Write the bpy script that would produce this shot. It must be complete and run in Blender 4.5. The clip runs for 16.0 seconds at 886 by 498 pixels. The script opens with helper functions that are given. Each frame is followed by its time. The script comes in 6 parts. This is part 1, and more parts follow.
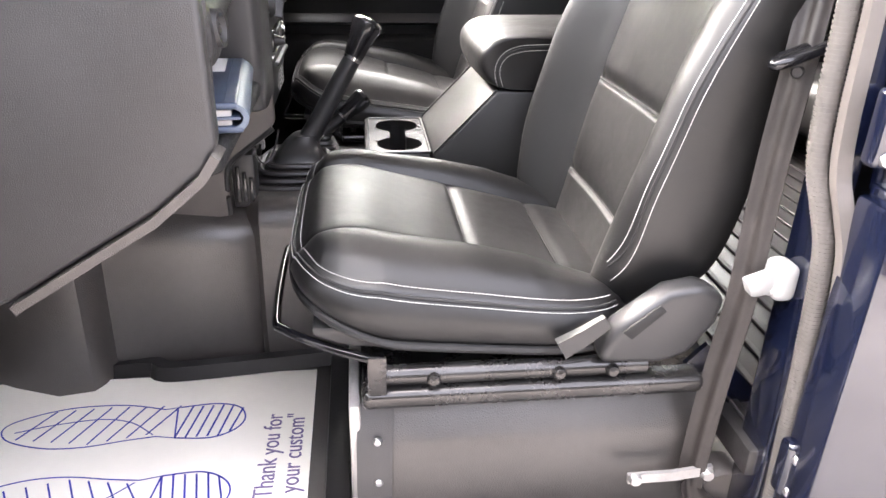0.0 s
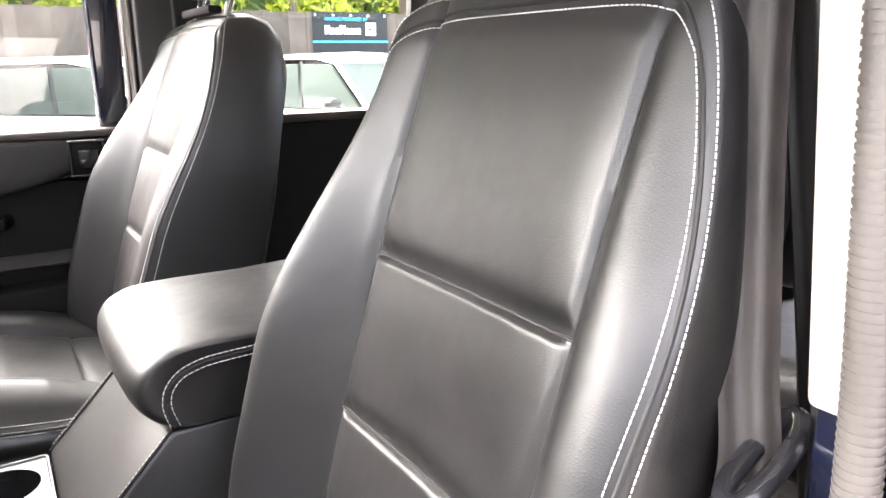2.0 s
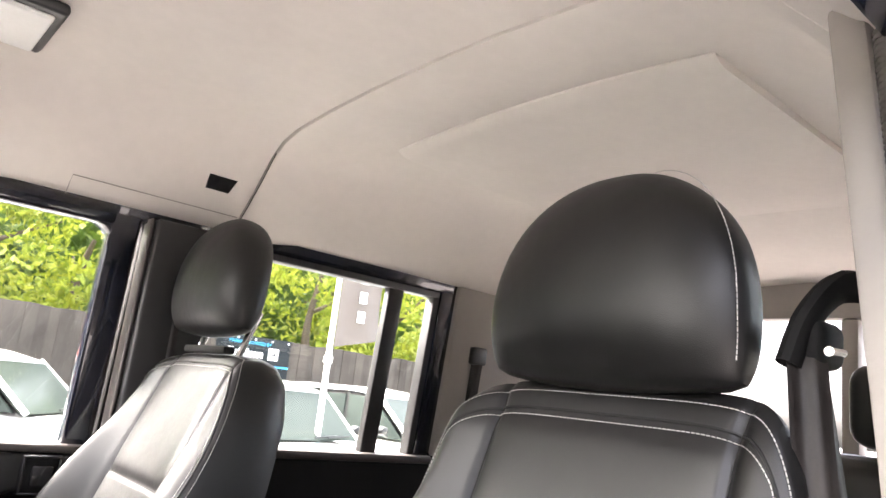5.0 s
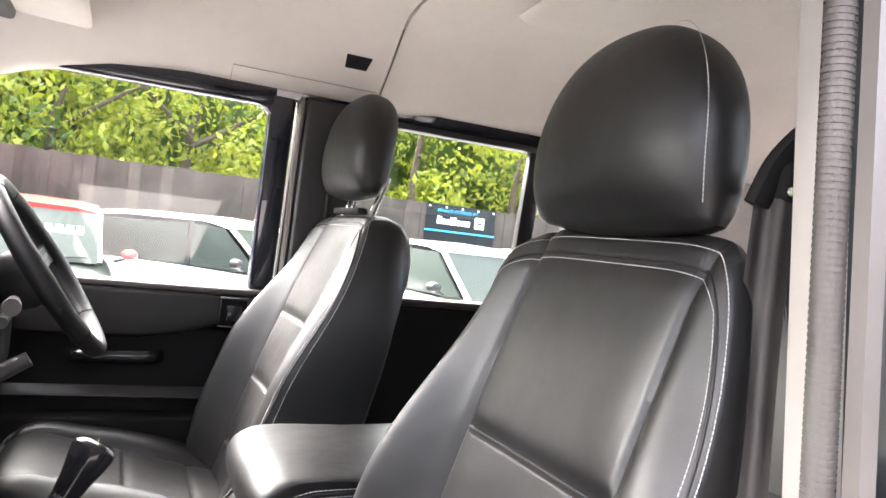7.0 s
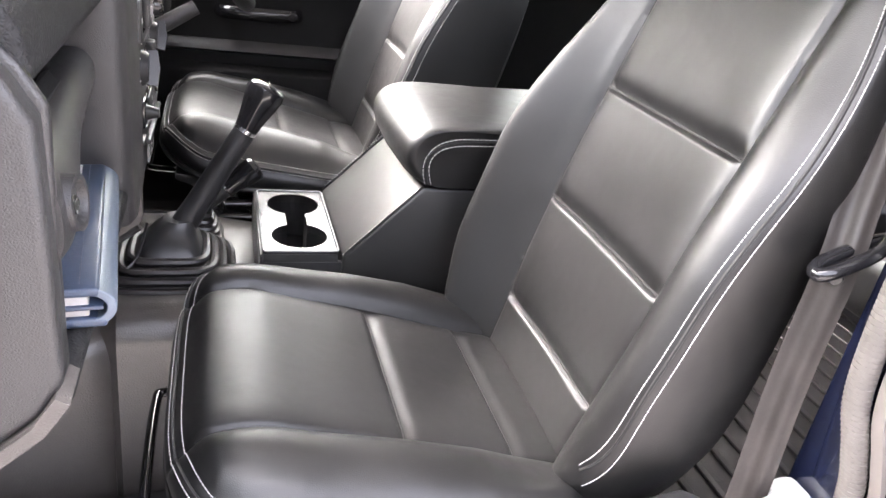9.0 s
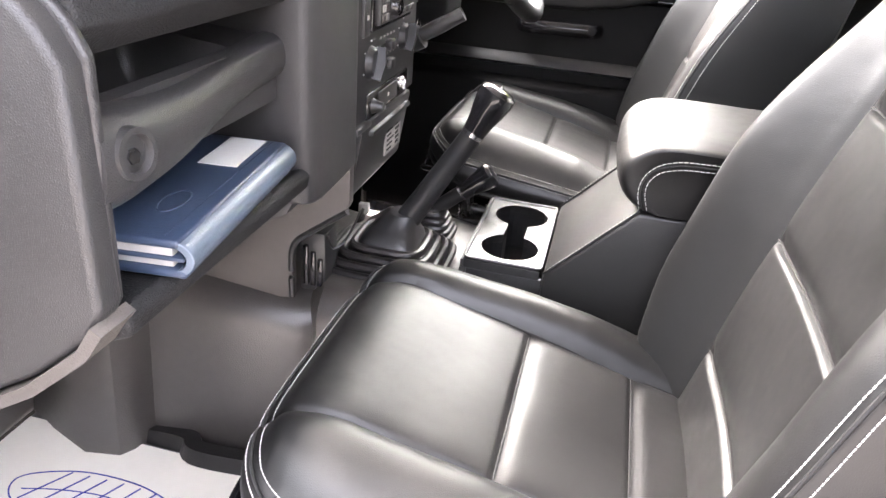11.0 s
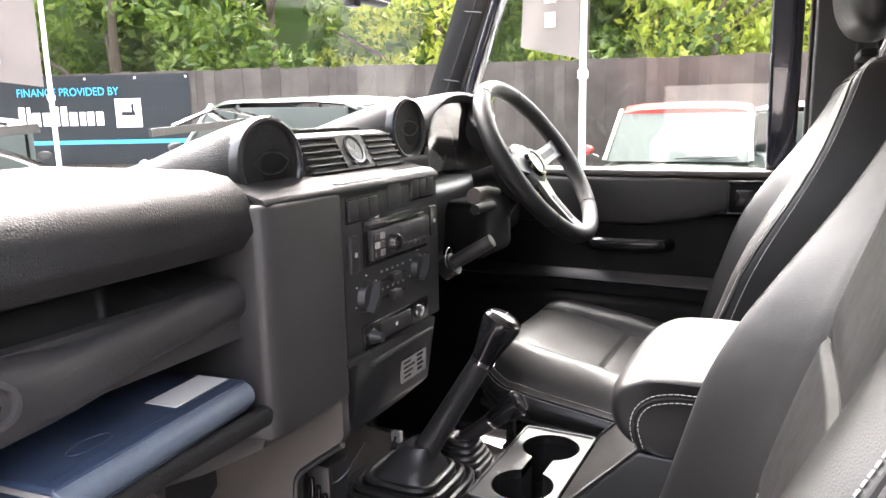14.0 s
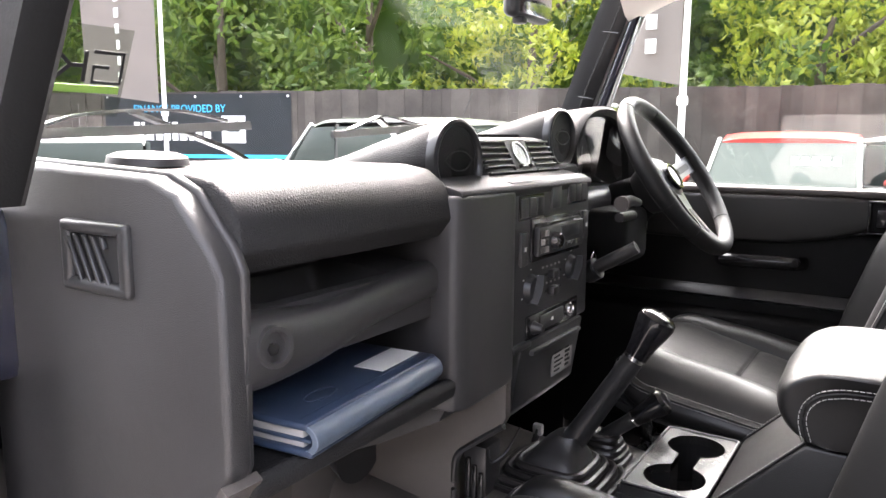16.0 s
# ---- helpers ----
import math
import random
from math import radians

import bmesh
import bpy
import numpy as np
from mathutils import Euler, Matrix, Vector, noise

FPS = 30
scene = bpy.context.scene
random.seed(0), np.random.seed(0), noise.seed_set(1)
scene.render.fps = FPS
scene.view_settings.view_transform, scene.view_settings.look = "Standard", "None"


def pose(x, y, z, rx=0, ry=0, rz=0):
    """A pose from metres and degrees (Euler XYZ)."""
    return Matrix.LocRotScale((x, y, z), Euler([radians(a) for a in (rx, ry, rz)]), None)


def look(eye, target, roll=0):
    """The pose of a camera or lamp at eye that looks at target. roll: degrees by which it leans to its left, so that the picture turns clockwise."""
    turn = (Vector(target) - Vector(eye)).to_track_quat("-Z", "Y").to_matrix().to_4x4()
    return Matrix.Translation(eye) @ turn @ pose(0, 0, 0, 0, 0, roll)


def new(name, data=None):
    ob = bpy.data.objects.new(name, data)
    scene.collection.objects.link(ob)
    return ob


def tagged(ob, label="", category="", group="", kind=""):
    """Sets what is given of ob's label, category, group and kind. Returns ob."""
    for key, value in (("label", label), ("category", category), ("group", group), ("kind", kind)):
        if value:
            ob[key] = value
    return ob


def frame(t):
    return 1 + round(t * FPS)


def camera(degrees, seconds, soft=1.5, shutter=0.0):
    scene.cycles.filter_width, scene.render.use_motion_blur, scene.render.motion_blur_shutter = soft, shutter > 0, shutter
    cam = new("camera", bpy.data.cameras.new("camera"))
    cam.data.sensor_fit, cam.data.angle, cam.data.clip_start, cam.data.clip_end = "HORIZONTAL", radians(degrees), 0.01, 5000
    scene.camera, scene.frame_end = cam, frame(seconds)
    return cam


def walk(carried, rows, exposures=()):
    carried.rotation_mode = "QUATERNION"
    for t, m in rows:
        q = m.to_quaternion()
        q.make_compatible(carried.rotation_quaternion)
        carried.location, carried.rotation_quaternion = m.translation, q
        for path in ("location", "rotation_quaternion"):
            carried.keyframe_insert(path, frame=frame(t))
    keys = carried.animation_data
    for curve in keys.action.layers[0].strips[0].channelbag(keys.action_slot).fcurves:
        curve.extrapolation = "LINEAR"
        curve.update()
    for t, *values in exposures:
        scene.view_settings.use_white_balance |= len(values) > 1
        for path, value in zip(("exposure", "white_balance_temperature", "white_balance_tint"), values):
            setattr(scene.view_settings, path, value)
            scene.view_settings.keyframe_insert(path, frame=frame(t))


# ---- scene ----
cam = camera(63.1, 16.0)
PATH = [
    (0.0, (-0.122, -1.363, 1.376), (0.097, 0.43, 0.518), 1.2),
    (0.5, (-0.105, -1.339, 1.385), (0.195, 0.485, 0.622), 1.8),
    (1.0, (-0.066, -1.215, 1.403), (0.325, 0.642, 0.772), 1.6),
    (1.5, (-0.009, -1.09, 1.451), (0.589, 0.76, 0.982), -0.3),
    (2.0, (-0.003, -0.867, 1.465), (1.023, 0.772, 0.955), -0.7),
    (2.5, (0.004, -0.791, 1.46), (1.248, 0.672, 0.902), 0.8),
    (3.0, (-0.016, -0.801, 1.461), (1.248, 0.647, 0.906), 1.5),
    (3.5, (-0.029, -0.829, 1.455), (1.186, 0.669, 0.926), 2.5),
    (4.0, (-0.074, -0.878, 1.47), (1.093, 0.723, 1.198), 4.3),
    (4.5, (-0.182, -0.85, 1.496), (1.067, 0.695, 1.732), 5.3),
    (4.7, (-0.215, -0.835, 1.501), (1.064, 0.646, 1.915), 5.9),
    (7.0, (-0.102, -1.029, 1.496), (0.718, 0.795, 1.487), 6.5),
    (7.5, (-0.125, -1.063, 1.499), (0.632, 0.777, 1.302), 6.3),
    (8.0, (-0.173, -1.073, 1.486), (0.573, 0.745, 1.111), 6.9),
    (8.5, (-0.173, -1.071, 1.474), (0.536, 0.699, 0.871), 7.7),
    (9.0, (-0.169, -1.078, 1.468), (0.426, 0.625, 0.604), 8.8),
    (9.2, (-0.169, -1.082, 1.465), (0.372, 0.59, 0.511), 9.0),
    (11.3, (0.139, -0.988, 1.443), (-0.469, 0.728, 0.616), 2.5),
    (11.5, (0.201, -0.956, 1.445), (-0.582, 0.733, 0.712), 1.0),
    (12.0, (0.264, -0.915, 1.457), (-0.777, 0.683, 0.857), -0.8),
    (12.5, (0.27, -0.905, 1.462), (-0.789, 0.697, 0.906), -0.3),
    (13.0, (0.265, -0.906, 1.462), (-0.782, 0.705, 0.907), 0.0),
    (13.5, (0.265, -0.908, 1.464), (-0.723, 0.757, 0.962), -0.7),
    (14.0, (0.272, -0.91, 1.471), (-0.621, 0.841, 1.102), -1.3),
    (14.5, (0.275, -0.917, 1.47), (-0.615, 0.845, 1.149), -1.1),
    (15.0, (0.267, -0.94, 1.471), (-0.682, 0.795, 1.172), -0.4),
    (15.5, (0.248, -0.963, 1.471), (-0.778, 0.729, 1.177), 0.1),
    (16.0, (0.203, -1.044, 1.445), (-0.88, 0.61, 1.144), 0.2),
]
walk(cam, [(t, look(eye, target, roll)) for t, eye, target, roll in PATH], exposures=[(t, stops, kelvin, 18) for t, stops, kelvin in ((0.0, 4.65, 6750), (1.5, 4.7, 6750), (2.5, 5.05, 6750), (3.0, 5.05, 6750), (4.0, 4.75, 6750), (4.7, 4.4, 6800), (7.0, 4.3, 6600), (8.0, 4.5, 6500), (9.0, 4.85, 6600), (11.5, 5.25, 6750), (12.5, 5.4, 6750), (13.5, 4.95, 6800), (14.5, 4.15, 6600), (15.5, 4.05, 6600), (16.0, 4.05, 6600))])

# ---- light and exposure ----
world = bpy.data.worlds.new("sky")
scene.world = world
world.use_nodes = True
wn = world.node_tree.nodes
wl = world.node_tree.links
sky = wn.new("ShaderNodeTexSky")
sky.sky_type = "NISHITA"
sky.sun_disc = False
sky.sun_elevation = radians(45)
sky.sun_rotation = radians(323)
sky.dust_density = 7.0
haze = wn.new("ShaderNodeHueSaturation")
haze.inputs["Saturation"].default_value = 0.35
wl.new(sky.outputs[0], haze.inputs["Color"])
wl.new(haze.outputs[0], wn["Background"].inputs[0])
wn["Background"].inputs[1].default_value = 0.17
sun_data = bpy.data.lights.new("sun", "SUN")
sun_data.energy, sun_data.angle, sun_data.color = 1.9, radians(105), (1.0, 0.97, 0.94)
sun = new("sun", sun_data)
sun.matrix_world = look((-3.7, 4.9, 6.4), (0, 0, 0))

# ---- materials ----


def material(name, colour, rough=0.5, metal=0.0, vary=0.15, scale=8.0, bump=0.0, bscale=300.0, coat=0.0, kind="noise", spec=0.5, rvary=0.1, crease=0.0, each=0.0, relief=0.001):
    """A surface with stains at one scale, grain at another and fine relief."""
    m = bpy.data.materials.new(name)
    m.use_nodes = True
    n, l = m.node_tree.nodes, m.node_tree.links
    b = n["Principled BSDF"]
    co = n.new("ShaderNodeTexCoord")
    big, fine = n.new("ShaderNodeTexNoise"), n.new("ShaderNodeTexNoise")
    big.inputs["Scale"].default_value, fine.inputs["Scale"].default_value = scale, scale * 14
    big.inputs["Detail"].default_value = 5
    l.new(co.outputs["Object"], big.inputs["Vector"])
    l.new(co.outputs["Object"], fine.inputs["Vector"])
    add = n.new("ShaderNodeMath")
    add.operation = "MULTIPLY_ADD"
    add.inputs[1].default_value = 0.35
    l.new(fine.outputs[0], add.inputs[0])
    l.new(big.outputs[0], add.inputs[2])
    ramp = n.new("ShaderNodeMapRange")
    ramp.inputs[1].default_value, ramp.inputs[2].default_value = 0.4, 1.0
    ramp.inputs[3].default_value, ramp.inputs[4].default_value = 1 - vary, 1 + vary
    l.new(add.outputs[0], ramp.inputs[0])
    mul = n.new("ShaderNodeVectorMath")
    mul.operation = "SCALE"
    mul.inputs[0].default_value = colour
    if each:
        info, spread, both = n.new("ShaderNodeObjectInfo"), n.new("ShaderNodeMapRange"), n.new("ShaderNodeMath")
        spread.inputs[3].default_value, spread.inputs[4].default_value = 1 - each, 1 + each
        both.operation = "MULTIPLY"
        l.new(info.outputs["Random"], spread.inputs[0])
        l.new(spread.outputs[0], both.inputs[0])
        l.new(ramp.outputs[0], both.inputs[1])
        l.new(both.outputs[0], mul.inputs["Scale"])
    else:
        l.new(ramp.outputs[0], mul.inputs["Scale"])
    l.new(mul.outputs[0], b.inputs["Base Color"])
    rr = n.new("ShaderNodeMapRange")
    rr.inputs[1].default_value, rr.inputs[2].default_value = 0.4, 1.0
    rr.inputs[3].default_value, rr.inputs[4].default_value = rough * (1 - rvary), min(1, rough * (1 + rvary))
    l.new(add.outputs[0], rr.inputs[0])
    l.new(rr.outputs[0], b.inputs["Roughness"])
    b.inputs["Metallic"].default_value = metal
    b.inputs["Coat Weight"].default_value = coat
    b.inputs["Coat Roughness"].default_value = 0.04
    b.inputs["Specular IOR Level"].default_value = spec
    if bump:
        if kind == "cells":
            g = n.new("ShaderNodeTexVoronoi")
            g.feature = "DISTANCE_TO_EDGE"
        else:
            g = n.new("ShaderNodeTexNoise")
            g.inputs["Detail"].default_value = 3
        g.inputs["Scale"].default_value = bscale
        l.new(co.outputs["Object"], g.inputs["Vector"])
        bp = n.new("ShaderNodeBump")
        bp.inputs["Strength"].default_value = bump
        bp.inputs["Distance"].default_value = relief
        l.new(g.outputs[0], bp.inputs["Height"])
        if crease:
            soft, bq = n.new("ShaderNodeTexNoise"), n.new("ShaderNodeBump")
            soft.inputs["Scale"].default_value, soft.inputs["Detail"].default_value = 16, 2
            l.new(co.outputs["Object"], soft.inputs["Vector"])
            bq.inputs["Strength"].default_value, bq.inputs["Distance"].default_value = crease, 0.02
            l.new(soft.outputs[0], bq.inputs["Height"])
            l.new(bq.outputs[0], bp.inputs["Normal"])
        l.new(bp.outputs[0], b.inputs["Normal"])
    return m


LEATHER = material("black_leather", (0.006, 0.0059, 0.0058), 0.45, 0, 0.25, 6, 0.18, 560, kind="cells", spec=0.52, rvary=0.22, crease=0.085)
LEATHER_SIDE = material("black_vinyl", (0.010, 0.0098, 0.0095), 0.42, 0, 0.2, 5, 0.35, 420, kind="cells", spec=0.5)
RIMHIDE = material("worn_rim_leather", (0.009, 0.009, 0.009), 0.52, 0, 0.2, 6, 0.3, 500, kind="cells", spec=0.3)
# near-black: dark joints and print, and shade painted where recesses would be
SEAM = material("seam_shadow", (0.006, 0.006, 0.006), 0.7, 0, 0.1, 30)
THREAD = material("white_thread", (0.42, 0.41, 0.39), 0.7, 0, 0.1, 90)
DASH = material("dash_plastic", (0.030, 0.0288, 0.0288), 0.46, 0, 0.2, 7, 0.45, 480, kind="cells", rvary=0.2)
DASHTOP = material("dash_top_skin", (0.019, 0.0187, 0.019), 0.66, 0, 0.25, 7, 0.8, 330, kind="cells", rvary=0.2, spec=0.18, relief=0.0014)
GREYPLAST = material("warm_grey_plastic", (0.075, 0.066, 0.06), 0.5, 0, 0.15, 6, 0.5, 380, kind="cells", rvary=0.2)
BOXVINYL = material("grey_brown_vinyl", (0.045, 0.041, 0.038), 0.36, 0, 0.2, 6, 0.6, 330, kind="cells", rvary=0.2, spec=0.6)
BLACK = material("black_plastic", (0.018, 0.018, 0.0185), 0.40, 0, 0.15, 9, 0.1, 500)
DARKTRIM = material("matt_black_trim", (0.006, 0.006, 0.006), 0.75, 0, 0.2, 9, 0.2, 400, spec=0.2)
GLOSSBLACK = material("gloss_black", (0.008, 0.008, 0.009), 0.16, 0, 0.1, 10)
RINGBLACK = material("satin_black_ring", (0.012, 0.012, 0.0125), 0.30, 0, 0.1, 9, 0.05, 500, spec=0.6)
RUBBER = material("black_rubber", (0.014, 0.013, 0.013), 0.40, 0, 0.25, 9, 0.35, 200)
MATTING = material("grained_floor_vinyl", (0.060, 0.054, 0.050), 0.34, 0, 0.2, 5, 0.5, 260, kind="cells", spec=0.8, rvary=0.1, relief=0.001)
STEELBLACK = material("black_painted_steel", (0.055, 0.053, 0.052), 0.27, 0.75, 0.4, 14, rvary=0.35)
CHROME = material("chrome", (0.7, 0.7, 0.7), 0.12, 1.0, 0.1, 20)
ALLOY = material("brushed_alloy", (0.5, 0.5, 0.5), 0.35, 1.0, 0.1, 40)
BLUE = material("dark_blue_paint", (0.003, 0.0046, 0.0135), 0.22, 0.1, 0.12, 4, coat=1.0)
LINER = material("beige_headlining", (0.66, 0.615, 0.57), 0.92, 0, 0.07, 3, 0.35, 900)
TRIM = material("beige_trim", (0.30, 0.275, 0.25), 0.6, 0, 0.06, 5, 0.15, 500)
WEBBING = material("seat_belt_webbing", (0.022, 0.0185, 0.017), 0.55, 0, 0.6, 22, 0.25, 1500, spec=0.35, rvary=0.25)
SEAL = material("grey_door_seal", (0.075, 0.068, 0.062), 0.62, 0, 0.2, 20, 0.3, 300)
PAPER = material("cream_paper", (0.86, 0.81, 0.72), 0.8, 0, 0.05, 4, 0.1, 300)
INK = material("blue_ink", (0.025, 0.03, 0.30), 0.7, 0, 0.1, 30)
TEXTINK = material("purple_grey_ink", (0.16, 0.12, 0.24), 0.7, 0, 0.1, 30)
SPINE = material("steel_blue_leatherette", (0.09, 0.115, 0.15), 0.38, 0, 0.2, 9, 0.3, 380, kind="cells")
FOLDER = material("navy_folder_leatherette", (0.030, 0.045, 0.078), 0.33, 0, 0.3, 9, 0.3, 380, kind="cells")
WHITE = material("white_plastic", (0.75, 0.75, 0.73), 0.4, 0, 0.06, 12)
# the white plastic again, darkened in its colour to hold down strong light
WHITE_DIM = material("dimmed_white_plastic", (0.24, 0.24, 0.235), 0.4, 0, 0.08, 12)
RED = material("red_plastic", (0.5, 0.012, 0.012), 0.3, 0, 0.1, 12)
SATIN = material("satin_black_plate", (0.05, 0.049, 0.048), 0.27, 0.0, 0.08, 9, 0.05, 500)
GREYTHREAD = material("grey_thread", (0.30, 0.30, 0.29), 0.8, 0, 0.1, 90)
LABELGREY = material("grey_label", (0.30, 0.29, 0.28), 0.5, 0, 0.1, 30)
DARKGLASS = material("dark_display", (0.015, 0.018, 0.02), 0.3, 0, 0.1, 20)
BRACKET = material("galvanised_grey", (0.35, 0.34, 0.33), 0.45, 0.6, 0.2, 30)
ASPHALT = material("asphalt", (0.19, 0.18, 0.172), 0.9, 0, 0.25, 1.5, 0.4, 60)
FENCE = material("dark_stained_fence_wood", (0.070, 0.061, 0.054), 0.9, 0, 0.35, 3, 0.4, 40, each=0.2, spec=0.2)
CARWHITE = material("white_car_paint", (0.72, 0.72, 0.70), 0.3, 0, 0.04, 3, coat=0.8)
CARRED = material("red_car_paint", (0.42, 0.03, 0.025), 0.3, 0, 0.05, 3, coat=0.8)
CARGREEN = material("dark_green_car_paint", (0.03, 0.045, 0.035), 0.3, 0.1, 0.05, 3, coat=0.8)
CARSILVER = material("silver_car_paint", (0.42, 0.44, 0.43), 0.3, 0.4, 0.05, 3, coat=0.8)
CARGLASS = material("car_window", (0.045, 0.055, 0.05), 0.12, 0, 0.05, 3, spec=0.06)
TYRE = material("tyre", (0.015, 0.015, 0.015), 0.8, 0, 0.2, 20)
BANNER = material("dark_banner_sheet", (0.015, 0.018, 0.021), 0.75, 0, 0.15, 2, spec=0.2)
CYAN = material("cyan_print", (0.02, 0.42, 0.72), 0.6, 0, 0.05, 9)
LIPGREY = material("taupe_flange", (0.10, 0.09, 0.083), 0.42, 0, 0.1, 12, 0.1, 200)
FLAG = material("taupe_flag_cloth", (0.13, 0.11, 0.10), 0.8, 0, 0.1, 3)
LIME = material("lime_print", (0.25, 0.45, 0.08), 0.7, 0, 0.1, 3)


def leaf_material(name, a, b):
    m = bpy.data.materials.new(name)
    m.use_nodes = True
    n, l = m.node_tree.nodes, m.node_tree.links
    bs = n["Principled BSDF"]
    geo, ramp = n.new("ShaderNodeNewGeometry"), n.new("ShaderNodeMix")
    ramp.data_type = "RGBA"
    ramp.inputs[6].default_value, ramp.inputs[7].default_value = (*a, 1), (*b, 1)
    l.new(geo.outputs["Random Per Island"], ramp.inputs[0])
    l.new(ramp.outputs[2], bs.inputs["Base Color"])
    bs.inputs["Roughness"].default_value = 0.5
    tr, mix = n.new("ShaderNodeBsdfTranslucent"), n.new("ShaderNodeMixShader")
    l.new(ramp.outputs[2], tr.inputs[0])
    mix.inputs[0].default_value = 0.5
    l.new(bs.outputs[0], mix.inputs[1])
    l.new(tr.outputs[0], mix.inputs[2])
    l.new(mix.outputs[0], n["Material Output"].inputs[0])
    return m


LEAF = leaf_material("yellow_green_leaves", (0.16, 0.22, 0.018), (0.32, 0.35, 0.04))
LEAF_DARK = leaf_material("green_leaves", (0.045, 0.095, 0.014), (0.14, 0.20, 0.03))
BARK = material("bark", (0.09, 0.07, 0.05), 0.9, 0, 0.3, 6, 0.8, 30)


def glass_material(name, gloss, tint):
    m = bpy.data.materials.new(name)
    m.use_nodes = True
    n, l = m.node_tree.nodes, m.node_tree.links
    t, g, mix = n.new("ShaderNodeBsdfTransparent"), n.new("ShaderNodeBsdfGlossy"), n.new("ShaderNodeMixShader")
    t.inputs[0].default_value = (*tint, 1)
    g.inputs["Roughness"].default_value = 0.01
    mix.inputs[0].default_value = gloss
    l.new(t.outputs[0], mix.inputs[1])
    l.new(g.outputs[0], mix.inputs[2])
    l.new(mix.outputs[0], n["Material Output"].inputs[0])
    return m


GLASS = glass_material("window_glass", 0.05, (0.93, 0.96, 0.94))
CLEAR = glass_material("clear_gauge_cover", 0.26, (0.9, 0.9, 0.9))

FILM = glass_material("smoked_film", 0.03, (0.55, 0.58, 0.53))

# ---- building helpers ----


def part(name, bm, mat, parent=None, label="", smooth=True):
    """Links a bmesh, or verts and faces, as one mesh object."""
    me = bpy.data.meshes.new(name)
    if isinstance(bm, tuple):
        me.from_pydata([tuple(v) for v in bm[0]], [], bm[1])
        b = bmesh.new()
        b.from_mesh(me)
        bmesh.ops.recalc_face_normals(b, faces=b.faces)
        b.to_mesh(me)
        b.free()
    else:
        bmesh.ops.recalc_face_normals(bm, faces=bm.faces)
        bm.to_mesh(me)
        bm.free()
    if smooth:
        me.shade_smooth()
        me.set_sharp_from_angle(angle=radians(38))
    me.materials.append(mat)
    ob = new(name, me)
    if parent is not None:
        ob.parent = parent
    if label:
        tagged(ob, label)
    return ob


def thing(name, label, category, group="", kind="", at=(0, 0, 0)):
    ob = new(name)
    ob.empty_display_size = 0.05
    ob.location = at
    return tagged(ob, label, category, group, kind)


def bx(x0, x1, y0, y1, z0, z1, bev=0.003, seg=2, bm=None):
    bm = bm or bmesh.new()
    vs = bmesh.ops.create_cube(bm, size=1.0)["verts"]
    for v in vs:
        v.co = Vector(((x0 + x1) / 2 + v.co.x * (x1 - x0), (y0 + y1) / 2 + v.co.y * (y1 - y0), (z0 + z1) / 2 + v.co.z * (z1 - z0)))
    if bev:
        es = list({e for v in vs for e in v.link_edges})
        bmesh.ops.bevel(bm, geom=es, offset=bev, segments=seg, affect="EDGES", profile=0.5, clamp_overlap=True)
    return bm


def prism(poly, axis, lo, hi, bev=0.004, seg=2, bm=None):
    """Extrudes a 2D outline along x, y or z; the outline holds the other two coordinates in order."""
    bm = bm or bmesh.new()

    def put(a, b, c):
        return {"x": (c, a, b), "y": (a, c, b), "z": (a, b, c)}[axis]
    lo_v = [bm.verts.new(put(a, b, lo)) for a, b in poly]
    hi_v = [bm.verts.new(put(a, b, hi)) for a, b in poly]
    fs = [bm.faces.new(lo_v), bm.faces.new(hi_v[::-1])]
    for i in range(len(poly)):
        j = (i + 1) % len(poly)
        fs.append(bm.faces.new((lo_v[i], hi_v[i], hi_v[j], lo_v[j])))
    if bev:
        bmesh.ops.recalc_face_normals(bm, faces=fs)
        es = list({e for f in fs for e in f.edges if e.calc_face_angle(0) > 0.5})
        bmesh.ops.bevel(bm, geom=es, offset=bev, segments=seg, affect="EDGES", profile=0.5, clamp_overlap=True)
    return bm


def loft(rings, cap=True, closed=True):
    n = len(rings[0])
    vs = [p for r in rings for p in r]
    fs = []
    for i in range(len(rings) - 1):
        for j in range(n if closed else n - 1):
            k = (j + 1) % n
            fs.append((i * n + j, i * n + k, (i + 1) * n + k, (i + 1) * n + j))
    if cap and closed:
        fs.append(tuple(range(n)))
        fs.append(tuple((len(rings) - 1) * n + j for j in range(n)))
    return vs, fs


def spline(pts, n=8, closed=False):
    """A smooth curve through points."""
    p = [Vector(q) for q in pts]
    out = []
    m = len(p)
    for i in range(m if closed else m - 1):
        a, b = p[i], p[(i + 1) % m]
        pa = p[i - 1] if (i or closed) else a
        pb = p[(i + 2) % m] if (closed or i + 2 < m) else b
        for k in range(n):
            t = k / n
            out.append(0.5 * ((2 * a) + (b - pa) * t + (2 * pa - 5 * a + 4 * b - pb) * t * t + (3 * a - pa - 3 * b + pb) * t ** 3))
    if not closed:
        out.append(p[-1])
    return out


